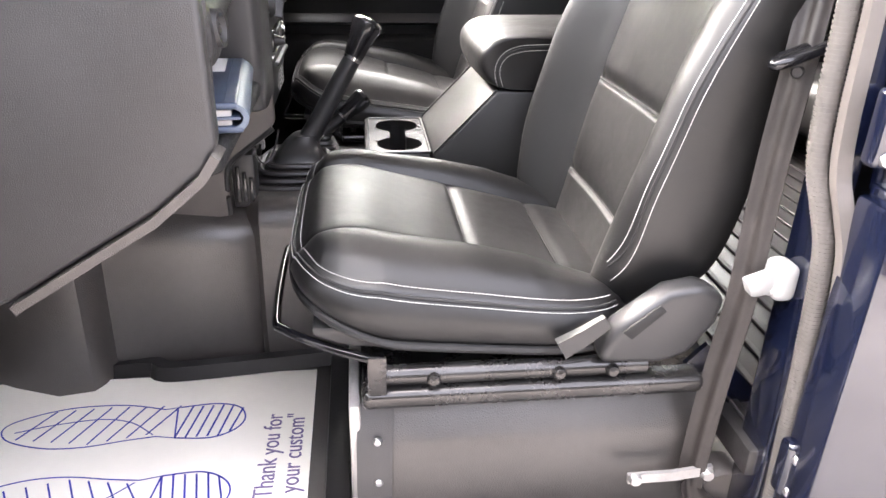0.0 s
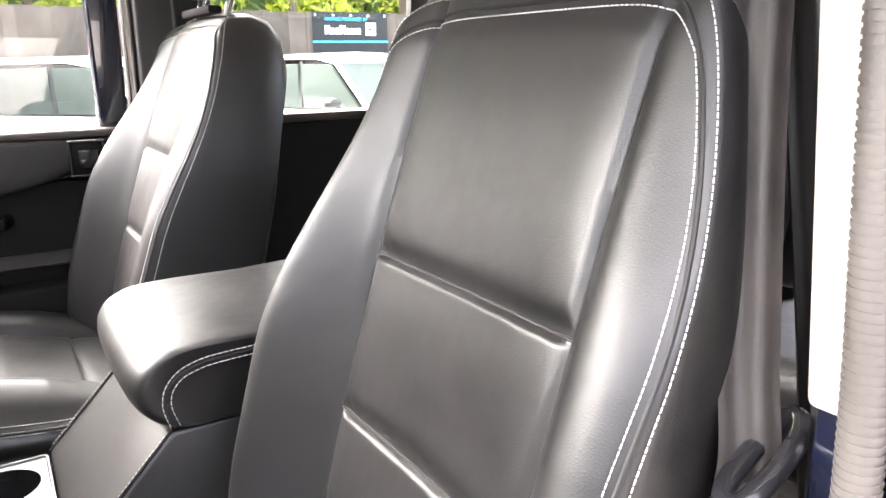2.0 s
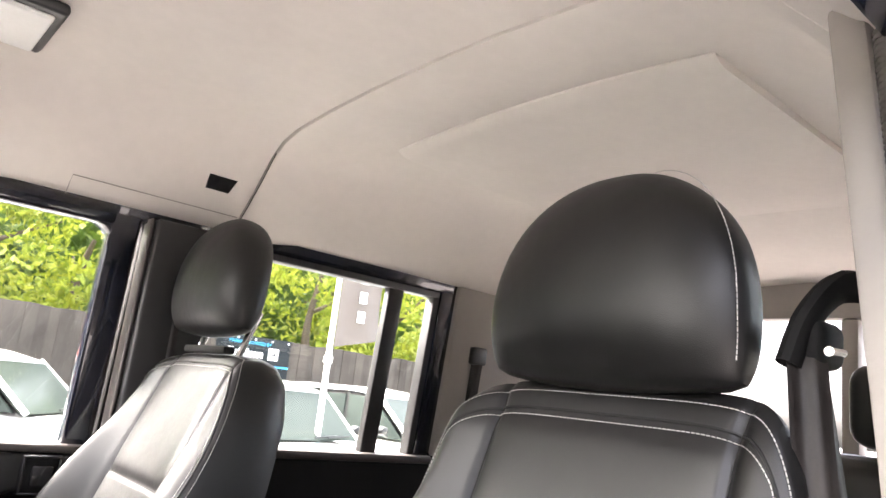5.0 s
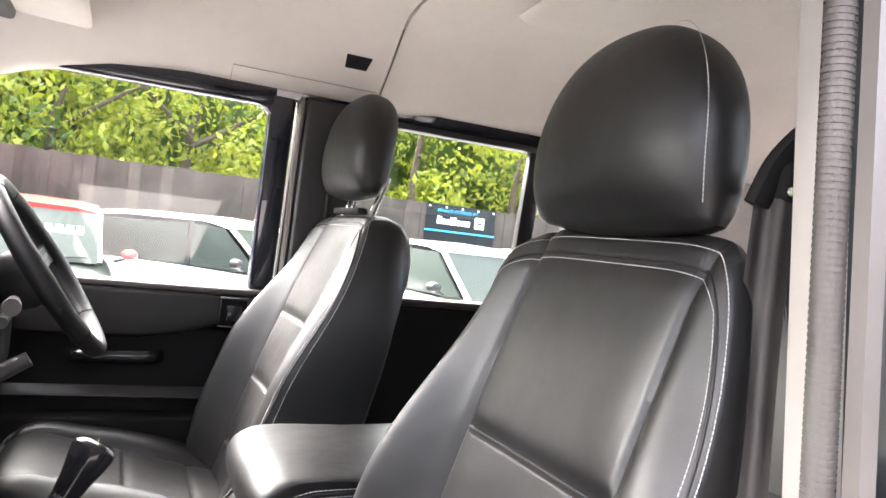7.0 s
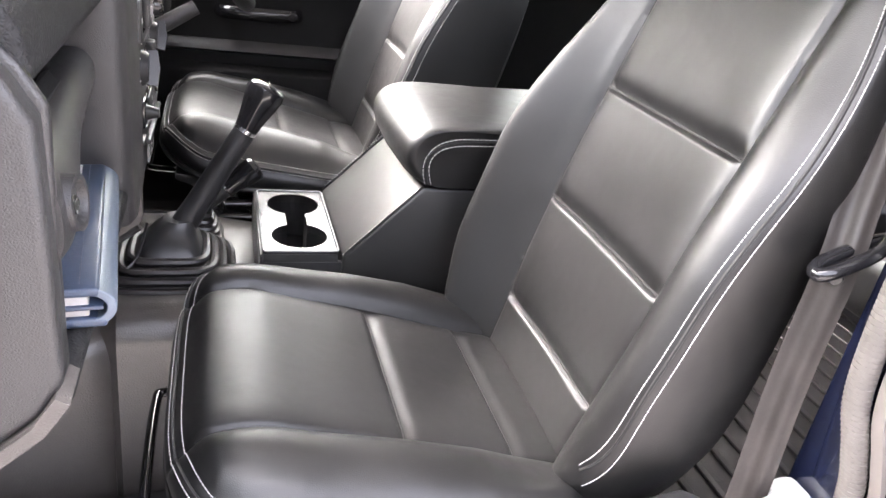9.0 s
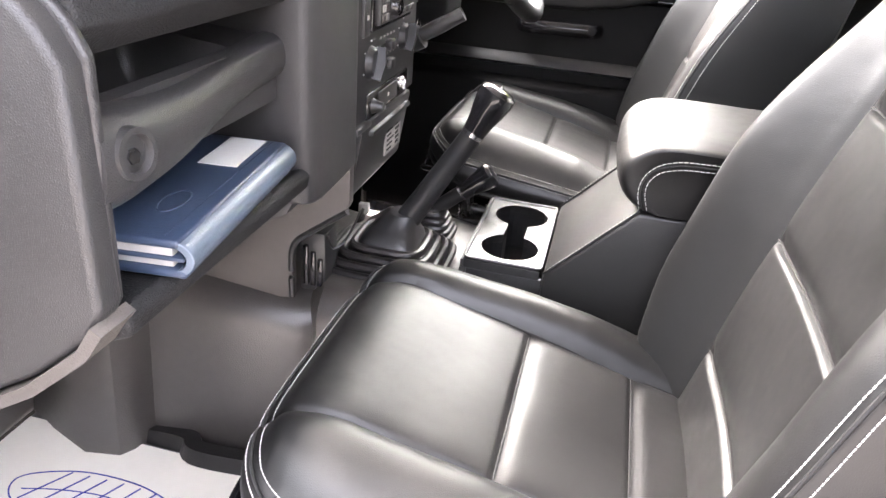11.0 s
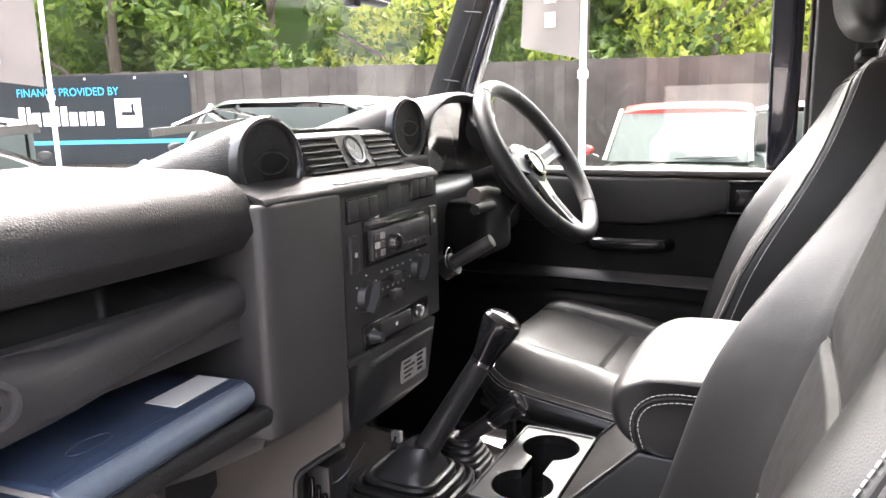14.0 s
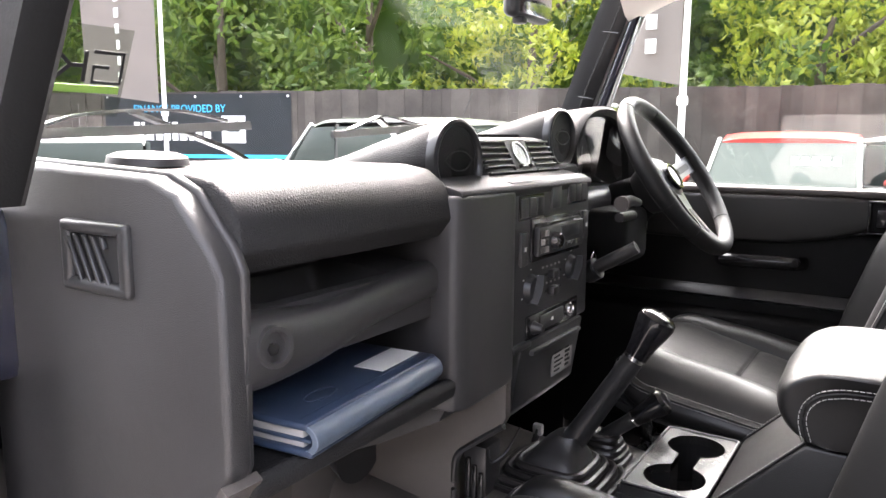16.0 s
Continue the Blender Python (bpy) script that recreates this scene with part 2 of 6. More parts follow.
def sweep(path, profile, up=(0, 0, 1), closed=False, scales=None):
    """Carries a closed 2D profile (side, up) along a path."""
    path = [Vector(p) for p in path]
    up = Vector(up)
    rings = []
    m = len(path)
    for i, p in enumerate(path):
        if closed:
            t = path[(i + 1) % m] - path[i - 1]
        else:
            t = path[min(i + 1, m - 1)] - path[max(i - 1, 0)]
        t.normalize()
        side = t.cross(up)
        if side.length < 1e-4:
            side = t.cross(Vector((1, 0, 0.01)))
        side.normalize()
        u = side.cross(t)
        s = scales[i] if scales else 1
        rings.append([p + side * (a * s) + u * (b * s) for a, b in profile])
    if closed:
        rings.append(rings[0])
    return loft(rings, cap=not closed)


def circle(r, n=12, ry=None):
    return [(r * math.cos(2 * math.pi * k / n), (ry or r) * math.sin(2 * math.pi * k / n)) for k in range(n)]


def tube(path, r, n=10, closed=False, up=(0, 0, 1), scales=None):
    return sweep(path, circle(r, n), up, closed, scales)


def merge(*parts):
    vs, fs = [], []
    for a, b in parts:
        o = len(vs)
        vs += list(a)
        fs += [tuple(i + o for i in f) for f in b]
    return vs, fs


def revolve(profile, n=32, m=None):
    """Turns (radius, height) round z, then lays it with the matrix m."""
    m = m or Matrix()
    rings = [[m @ Vector((r * math.cos(2 * math.pi * k / n), r * math.sin(2 * math.pi * k / n), h)) for k in range(n)] for r, h in profile]
    return loft(rings)


def basis(origin, normal, up=(0, 0, 1)):
    """A frame whose z is the normal and whose y is about up."""
    z = Vector(normal).normalized()
    x = Vector(up).cross(z).normalized()
    y = z.cross(x)
    return Matrix.Translation(origin) @ Matrix((x, y, z)).transposed().to_4x4()


def resample(path, step):
    path = [Vector(p) for p in path]
    out, left = [path[0].copy()], step
    for a, b in zip(path, path[1:]):
        d = (b - a).length
        while d >= left and d > 0:
            a = a + (b - a) * (left / d)
            out.append(a.copy())
            d = (b - a).length
            left = step
        left -= d
    return out


def stitches(path, normals, step=0.0046, length=0.0037, w=0.0005, h=0.0004, offset=0.0):
    """Short raised threads along a path; normals is a function of a point."""
    vs, fs = [], []
    pts = resample(path, step)
    for a, b in zip(pts, pts[1:]):
        t = (b - a).normalized()
        nn = Vector(normals(a)).normalized()
        s = t.cross(nn).normalized()
        c = (a + b) / 2 + s * offset + nn * 0.0006
        o = len(vs)
        for i in (-1, 1):
            for q in (-1, 1):
                vs.append(c + t * (i * length / 2) + s * (q * w))
                vs.append(c + t * (i * length / 2 * 0.7) + s * (q * w * 0.6) + nn * (2 * h))
        fs += [(o, o + 2, o + 3, o + 1), (o + 4, o + 5, o + 7, o + 6), (o, o + 1, o + 5, o + 4), (o + 2, o + 6, o + 7, o + 3), (o + 1, o + 3, o + 7, o + 5)]
    return vs, fs


def sheared(bm, z0, k):
    """Leans the upper body inwards above the waist."""
    for v in bm.verts:
        if v.co.z > z0:
            v.co.y -= math.copysign(k * (v.co.z - z0), v.co.y)
    return bm

# ---- the vehicle's body ----
ground = tagged(part("ground", bx(-400, 400, -400, 400, -0.3, 0.1, 0), ASPHALT, smooth=False), "grey asphalt car park surface", "ground", kind="structure")

floor = tagged(part("floor", bx(-0.78, -0.10, -0.70, 0.70, 0.575, 0.612, 0.004), MATTING), "black grained rubber cabin floor", "floor", kind="structure")
part("door_sill", bx(-0.80, 0.36, -0.765, -0.70, 0.52, 0.640, 0.012, 3), BLUE, floor, "dark blue painted door sill")
part("sill_strip", bx(-0.62, -0.145, -0.705, -0.668, 0.612, 0.634, 0.005), RUBBER, floor)
part("mat_edge", bx(-0.186, -0.150, -0.70, -0.215, 0.612, 0.640, 0.006), RUBBER, floor, "black rubber mat edge")
part("toe_board", prism([(-0.78, 0.61), (-0.80, 0.80), (-0.81, 0.95), (-0.82, 1.02), (-0.86, 1.02), (-0.86, 0.58)], "y", -0.70, 0.70, 0.02, 4), MATTING, floor, "black grained toe board")
rear_floor = tagged(part("rear_floor", bx(0.34, 2.0, -0.72, 0.72, 0.74, 0.78, 0.004), RUBBER), "black ribbed rubber load floor", "floor", kind="structure")
for k in range(26):
    part("rib", bx(0.36 + k * 0.045, 0.372 + k * 0.045, -0.70, 0.70, 0.78, 0.786, 0.002, 1), RUBBER, rear_floor)


def tunnel_ring(x, half, top, base=0.61, r=0.05):
    pts = [(-half - 0.02, base)]
    for k in range(7):
        a = math.pi / 2 * k / 6
        pts.append((-half + r - r * math.cos(a), top - r + r * math.sin(a)))
    pts += [(-y, z) for y, z in pts[::-1]]
    return [(x, y, z) for y, z in pts]


tunnel = tagged(part("transmission_tunnel", loft([tunnel_ring(-0.80, 0.215, 0.97), tunnel_ring(-0.72, 0.255, 0.97), tunnel_ring(-0.64, 0.285, 0.965), tunnel_ring(-0.585, 0.275, 0.96), tunnel_ring(-0.572, 0.255, 0.955), tunnel_ring(-0.562, 0.215, 0.90), tunnel_ring(-0.45, 0.205, 0.89), tunnel_ring(-0.335, 0.20, 0.88), tunnel_ring(-0.31, 0.185, 0.875)]), MATTING), "black grained vinyl transmission tunnel cover", "tunnel cover", kind="structure")
part("gearbox_cover", loft([tunnel_ring(-0.325, 0.165, 0.90), tunnel_ring(-0.30, 0.195, 0.91), tunnel_ring(-0.20, 0.195, 0.91), tunnel_ring(-0.12, 0.19, 0.90), tunnel_ring(0.02, 0.185, 0.88)]), MATTING, tunnel, "black grained gearbox cover")
part("floor_moulding", sweep(spline([(-0.575, -0.235, 0.622), (-0.50, -0.24, 0.628), (-0.46, -0.262, 0.63), (-0.30, -0.25, 0.632), (-0.15, -0.235, 0.634)], 6), [(-0.018, -0.012), (-0.014, 0.008), (0.012, 0.012), (0.02, -0.012)]), RUBBER, tunnel, "raised black floor moulding")

# seat box under the front seats
seat_box = thing("seat_box", "dark grey vinyl-covered seat box with riveted corner strip", "seat box", kind="structure")
part("box_panel", prism([(-0.655, 0.60), (-0.659, 0.768), (-0.655, 0.779), (-0.630, 0.818), (-0.20, 0.818), (-0.20, 0.60)], "x", -0.128, 0.330, 0.003, 3), BOXVINYL, seat_box, "grey-brown grained side panel")
part("box_top", bx(-0.13, 0.34, -0.628, 0.648, 0.812, 0.832, 0.004), STEELBLACK, seat_box)
part("front_panel", bx(-0.146, -0.132, -0.652, 0.652, 0.60, 0.828, 0.004), BRACKET, seat_box, "pale worn aluminium front panel")
strip = part("corner_strip", merge(sweep([(-0.137, -0.656, 0.60), (-0.134, -0.660, 0.772), (-0.130, -0.632, 0.818)], [(-0.004, -0.004), (0.040, -0.004), (0.040, 0.003), (-0.004, 0.003)], (0, -1, 0))), DASH, seat_box, "black edging strip")
for z in (0.78, 0.715, 0.65):
    part("screw", revolve([(0.0, 0.004), (0.004, 0.0035), (0.006, 0.0), (0.006, -0.002)], 12, basis((-0.112, -0.661, z), (0, -1, 0))), ALLOY, strip)
part("box_far_side", bx(-0.128, 0.34, 0.20, 0.652, 0.60, 0.80, 0.006), GREYPLAST, seat_box)

# far and near flanks, leaning inwards above the waist
LEAN_IN = 0.10


def flank(s, name):
    w = thing(name, "dark blue painted body side with black inner trim", "body side", kind="structure")
    y = 0.745

    def panel(nm, x0, x1, z0, z1, y0, y1, mat, bev=0.006, label=""):
        a, b = sorted((s * y0, s * y1))
        return part(nm, sheared(bx(x0, x1, a, b, z0, z1, bev), 1.33, LEAN_IN), mat, w, label)
    panel("lower_panel", 0.36 if s < 0 else 0.25, 2.05, 0.50, 1.13, 0.75, 0.81, BLUE)
    panel("waist_panel", 0.385 if s < 0 else 0.25, 2.05, 1.13, 1.335, 0.745, 0.78, BLUE)
    panel("inner_trim", 0.40, 2.0, 0.78, 1.33, 0.715, 0.744, DARKTRIM)
    panel("sill_cap", 0.40, 1.12, 1.33, 1.352, 0.70, 0.765, GREYPLAST, 0.008)
    panel("window_rail", -0.36, 2.05, 1.79, 1.88, 0.715, 0.765, BLUE)
    if s > 0:
        panel("pillar_outer", 0.255, 0.41, 1.335, 1.80, 0.735, 0.77, DARKTRIM)
    panel("window_post", 0.895, 0.945, 1.345, 1.80, 0.725, 0.75, BLACK)
    panel("rear_post", 1.065, 1.13, 1.335, 1.80, 0.715, 0.765, BLUE)
    panel("quarter_panel", 1.13, 2.05, 1.335, 1.80, 0.735, 0.77, BLUE)
    panel("quarter_trim", 1.115, 2.0, 1.352, 1.82, 0.70, 0.733, TRIM, 0.01, "beige quarter trim")
    panel("window_frame", 0.41, 1.065, 1.775, 1.80, 0.72, 0.76, BLACK, 0.005)
    panel("window_frame", 1.045, 1.068, 1.345, 1.78, 0.722, 0.758, BLACK, 0.005)
    for x0, x1 in ((0.41, 0.895), (0.945, 1.05)):
        g = panel("pane", x0, x1, 1.345, 1.79, 0.738, 0.743, GLASS, 0)
        g.visible_shadow = False
    return w


flank(1, "wall_east")
near_flank = flank(-1, "wall_west")

for s_ in (-1, 1):
    kick = tagged(part("kick_panel", bx(-0.87, -0.545 if s_ > 0 else -0.60, *sorted((s_ * 0.70, s_ * 0.76)), 0.50, 1.40, 0.006), DARKTRIM), "black footwell side panel", "panel", kind="structure")
bulkhead = tagged(part("bulkhead", bx(-0.87, -0.83, -0.76, 0.76, 0.50, 1.38, 0.004), DARKTRIM), "black front bulkhead under the scuttle", "bulkhead", kind="structure")

# windscreen frame: pillars, rail, glass, scuttle
screen = thing("windscreen_frame", "black windscreen surround with slanted pillars", "windscreen frame", kind="structure")


def slant(z):
    return -0.565 + 0.43 * (z - 1.40)


for s in (1, -1):
    rings = []
    for z in (1.33, 1.45, 1.60, 1.75, 1.86):
        x, y = slant(z), s * (0.735 - 0.09 * (z - 1.33))
        rings.append([(x - 0.07, y + s * 0.02, z), (x + 0.012, y + s * 0.022, z), (x + 0.016, y - s * 0.014, z), (x - 0.01, y - s * 0.03, z), (x - 0.06, y - s * 0.03, z)])
    part("pillar", loft(rings), BLACK, screen, "black windscreen pillar")
    rings = [[(slant(z) + dx, s * (0.74 - 0.09 * (z - 1.33)) + s * dy, z) for dx, dy in ((0.018, 0.024), (0.045, 0.02), (0.045, -0.004), (0.018, -0.008))] for z in (1.33, 1.5, 1.65, 1.80)]
    if s > 0:
        part("pillar_edge", loft(rings), BLUE, screen, "dark blue pillar edge")
part("pillar_post", loft([[(slant(z) + dx, y + 0.09 * (z - 1.33), z) for dx, y in ((-0.02, -0.755), (0.110, -0.755), (0.115, -0.748), (0.115, -0.722), (0.107, -0.714), (-0.02, -0.706))] for z in (1.385, 1.50, 1.65, 1.84)]), DARKTRIM, screen, "black door post and seal beside the windscreen")
part("top_rail", prism([(slant(1.85) - 0.05, 1.83), (slant(1.85) + 0.05, 1.83), (slant(1.85) + 0.06, 1.90), (slant(1.85) - 0.03, 1.90)], "y", -0.70, 0.70, 0.008), BLACK, screen)
g = part("windscreen_glass", ([(slant(1.40) - 0.045, -0.72, 1.38), (slant(1.40) - 0.045, 0.72, 1.38), (slant(1.86) - 0.045, 0.68, 1.86), (slant(1.86) - 0.045, -0.68, 1.86)], [(0, 1, 2, 3)]), GLASS, screen)
g.visible_shadow = False
part("scuttle", bx(-0.86, -0.60, -0.76, 0.76, 1.18, 1.375, 0.02), BLUE, screen, "dark blue scuttle panel")
bonnet = tagged(part("bonnet", prism([(-2.0, 1.10), (-0.86, 1.20), (-0.86, 0.70), (-2.0, 0.70)], "y", -0.74, 0.74, 0.03, 3), BLUE), "dark blue vehicle bonnet", "bonnet", kind="structure")

# roof and headlining
roof = tagged(part("roof", loft([[(x, y, z) for y, z in ((-0.73, 1.86), (-0.66, 1.99), (-0.52, 2.065), (0, 2.09), (0.52, 2.065), (0.66, 1.99), (0.73, 1.86), (0.705, 1.86), (0.64, 1.985), (0.50, 2.045), (0, 2.07), (-0.50, 2.045), (-0.64, 1.985), (-0.705, 1.86))] for x in (-0.42, 2.08)]), BLUE), "dark blue vehicle roof", "roof", kind="structure")


def liner_ring(x, drop=0.0):
    inner = []
    half = [(0.690, 1.810), (0.672, 1.812), (0.646, 1.822), (0.60, 1.862), (0.55, 1.915), (0.515, 1.955), (0.475, 1.985), (0.42, 2.0), (0.30, 2.012), (0.15, 2.02), (0.0, 2.022)]
    inner = [(-y, z) for y, z in half] + [(y, z) for y, z in half[::-1][1:]]
    outer = [(y * 1.01, z + 0.012) for y, z in inner[::-1]]
    return [(x, y, z - drop) for y, z in inner + outer]


headlining = tagged(part("ceiling", merge(loft([liner_ring(x, d) for x, d in ((-0.40, 0.09), (-0.30, 0.05), (-0.15, 0.015), (0.0, 0), (0.2, 0), (0.40, 0), (0.428, 0.0), (0.43, -0.006))]), loft([liner_ring(x, d) for x, d in ((0.434, -0.006), (0.436, 0.0), (0.47, 0.006), (0.52, 0.006), (0.60, -0.006), (0.9, -0.006), (1.4, 0), (2.02, 0.05))])), LINER), "beige moulded cloth headlining with a cross joint", "headlining", kind="structure")
roof_pad = tagged(part("roof_panel", loft([[(x, y, 2.0175 - 0.10 * y * y - drop) for y in [-0.36 + 0.72 * k / 24 for k in range(25)]] + [(x, y, 2.032) for y in [0.36 - 0.72 * k / 24 for k in range(25)]] for x, drop in ((0.640, -0.006), (0.652, 0.002), (0.668, 0.006), (1.40, 0.006), (1.42, -0.006))]), LINER), "raised cream panel in the middle of the headlining", "headlining", kind="structure")
rear_wall = thing("wall_south", "rear body wall with a wide window", "body rear", kind="structure")
part("rear_panel", bx(2.02, 2.08, -0.75, 0.75, 0.6, 1.36, 0.01), BLACK, rear_wall)
part("rear_top", bx(2.02, 2.08, -0.72, 0.72, 1.86, 2.0, 0.01), TRIM, rear_wall)
for y0, y1 in ((-0.74, -0.56), (0.50, 0.74), (-0.05, 0.0)):
    part("rear_post", bx(2.02, 2.08, y0, y1, 1.36, 1.86, 0.01), TRIM, rear_wall)

# driver's door, shut, on the far side
door = thing("door_1", "closed dark blue front door with black inner card", "door", kind="structure")
Y = 0.70
part("door_skin", bx(-0.55, 0.245, 0.735, 0.79, 0.62, 1.33, 0.01), BLUE, door)
part("door_card", bx(-0.54, 0.235, 0.712, 0.735, 0.66, 1.245, 0.01), DARKTRIM, door, "plain black door card")
part("upper_trim", prism([(-0.54, 1.325), (0.235, 1.325), (0.235, 1.262), (0.13, 1.258), (0.06, 1.235), (-0.04, 1.218), (-0.20, 1.216), (-0.54, 1.22)], "y", 0.690, 0.735, 0.010, 3), LEATHER_SIDE, door, "black textured upper door trim")
part("sill_ledge", bx(-0.54, 0.235, 0.690, 0.760, 1.326, 1.342, 0.006, 3), GREYPLAST, door, "grey window ledge")
part("ledge", prism([(0.690, 1.085), (0.712, 1.108), (0.73, 1.108), (0.73, 1.07)], "x", -0.54, 0.235, 0.004), BLACK, door)
part("lower_step", prism([(0.682, 1.04), (0.712, 1.052), (0.73, 1.052), (0.73, 0.70), (0.682, 0.70)], "x", -0.54, 0.235, 0.006), DARKTRIM, door)
part("pull_handle", sweep(spline([(-0.17, 0.705, 1.174), (-0.15, 0.672, 1.176), (-0.08, 0.664, 1.178), (-0.01, 0.672, 1.178), (0.01, 0.705, 1.176)], 6), circle(0.011, 10, 0.015)), GLOSSBLACK, door, "black pull handle")
latch = part("latch", bx(0.128, 0.186, 0.676, 0.695, 1.255, 1.320, 0.006), DARKTRIM, door, "black door release recess")
part("lever", bx(0.140, 0.176, 0.666, 0.680, 1.268, 1.306, 0.004), GLOSSBLACK, latch)
for z0, z1 in ((1.252, 1.258), (1.317, 1.323)):
    part("latch_frame", bx(0.124, 0.190, 0.672, 0.692, z0, z1, 0.002), GLOSSBLACK, latch)
for x0 in (0.124, 0.184):
    part("latch_frame", bx(x0, x0 + 0.006, 0.672, 0.692, 1.258, 1.317, 0.002), GLOSSBLACK, latch)
for nm, poly in (("frame_rear", [(0.19, 1.335), (0.245, 1.335), (0.245, 1.80), (0.185, 1.80)]), ("frame_top", [(-0.37, 1.772), (0.20, 1.772), (0.20, 1.815), (-0.355, 1.815)]), ("frame_front", [(-0.555, 1.335), (-0.530, 1.335), (-0.345, 1.80), (-0.37, 1.80)])):
    part(nm, sheared(prism(poly, "y", 0.712, 0.752, 0.008, 3), 1.33, LEAN_IN), BLUE, door, "dark blue window frame")
part("frame_corner", sheared(prism([(0.193, 1.775), (0.193, 1.735), (0.187, 1.753), (0.174, 1.766), (0.155, 1.775)], "y", 0.714, 0.750, 0.002), 1.33, LEAN_IN), BLUE, door)
g = part("pane", sheared(prism([(-0.535, 1.33), (0.195, 1.33), (0.195, 1.78), (-0.36, 1.78)], "y", 0.729, 0.733, 0), 1.33, LEAN_IN), GLASS, door, smooth=False)
g.visible_shadow = False
pillar = thing("pillar_trim", "grey and black centre pillar trim behind the driver's door", "pillar trim", kind="structure")
part("trim_strip", sheared(bx(0.255, 0.262, 0.690, 0.735, 0.95, 1.80, 0.003, 3), 1.33, LEAN_IN), GREYPLAST, pillar, "warm grey pillar strip")
part("trim_dark", sheared(bx(0.264, 0.41, 0.675, 0.735, 0.80, 1.80, 0.008, 3), 1.33, LEAN_IN), BLACK, pillar)

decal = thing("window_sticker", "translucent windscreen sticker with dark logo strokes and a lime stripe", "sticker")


def on_screen(y, z):
    """A place on the inner face of the windscreen."""
    return Vector((slant(1.40) - 0.045 + 0.43 * (z - 1.38) * 0.958 + 0.004, y, z))


def stroke(name, pts, w, mat, label=""):
    return part(name, sweep([on_screen(*p) for p in pts], [(-w, -0.0004), (w, -0.0004), (w, 0.0004), (-w, 0.0004)], (1, 0, -0.4)), mat, decal, label, smooth=False)


part("film", ([on_screen(y, z) - Vector((0.002, 0, 0)) for y, z in ((-0.70, 1.469), (-0.546, 1.469), (-0.542, 1.562), (-0.69, 1.562))], [(0, 1, 2, 3)]), FILM, decal, "clear smoked film", smooth=False).visible_shadow = False
stroke("stripe", [(-0.68, 1.4975), (-0.551, 1.4975)], 0.0042, LIME, "lime green stripe")
for path in ([(-0.586, 1.536), (-0.551, 1.536), (-0.551, 1.505), (-0.584, 1.505), (-0.584, 1.521), (-0.566, 1.521)], [(-0.594, 1.505), (-0.594, 1.536)], [(-0.594, 1.521), (-0.610, 1.521)], [(-0.610, 1.521), (-0.628, 1.536)], [(-0.610, 1.521), (-0.628, 1.505)]):
    stroke("logo_stroke", path, 0.0022, SEAM)

# ---- front seats ----


def smooth01(a, b, x):
    t = min(1, max(0, (x - a) / (b - a)))
    return t * t * (3 - 2 * t)


def groove(d, w=0.005):
    return math.exp(-(d / w) ** 2)


def rounded(a, b, p=5.0):
    """Maps the square to a rectangle with rounded corners."""
    e, r = max(abs(a), abs(b)), math.hypot(a, b)
    if r < 1e-9:
        return 0.0, 0.0
    c, s = abs(a) / r, abs(b) / r
    f = (c ** p + s ** p) ** (-1 / p) * max(c, s)
    g = 1 + (f - 1) * e ** 4
    return a * g, b * g


def aligned(v, half, seam, f=0.6):
    """Moves a seam onto one line of the panel's net."""
    s = abs(v) / half
    w = seam * s / f if s < f else seam + (half - seam) * (s - f) / (1 - f)
    return math.copysign(w, v)


def pad(fn, hu, hv, nu, nv, k, wall, cu=0.0, cv=0.0):
    """A stuffed panel: fn(u, v) gives a place on its face; wall is a list of (outset, depth) rows carried down from its edge by fn's third argument."""
    vs, fs = [], []
    for j in range(nv + 1):
        for i in range(nu + 1):
            a, b = 2 * i / nu - 1, 2 * j / nv - 1
            ra, rb = rounded(a, b, k)
            u, v = hu * ra, hv * rb
            vs.append(fn(u + cu, v + cv, 0.0, 0.0, a, b))
    w = nu + 1
    for j in range(nv):
        for i in range(nu):
            fs.append((j * w + i, j * w + i + 1, (j + 1) * w + i + 1, (j + 1) * w + i))
    ring = [(i, 0) for i in range(nu)] + [(nu, j) for j in range(nv)] + [(i, nv) for i in range(nu, 0, -1)] + [(0, j) for j in range(nv, 0, -1)]
    prev = [j * w + i for i, j in ring]
    for out, depth in wall:
        cur = []
        for i, j in ring:
            a, b = 2 * i / nu - 1, 2 * j / nv - 1
            ra, rb = rounded(a, b, k)
            u, v = hu * ra, hv * rb
            cur.append(len(vs))
            vs.append(fn(u + cu, v + cv, out, depth, a, b))
        m = len(ring)
        for q in range(m):
            fs.append((prev[q], prev[(q + 1) % m], cur[(q + 1) % m], cur[q]))
        prev = cur
    fs.append(tuple(prev))
    return vs, fs


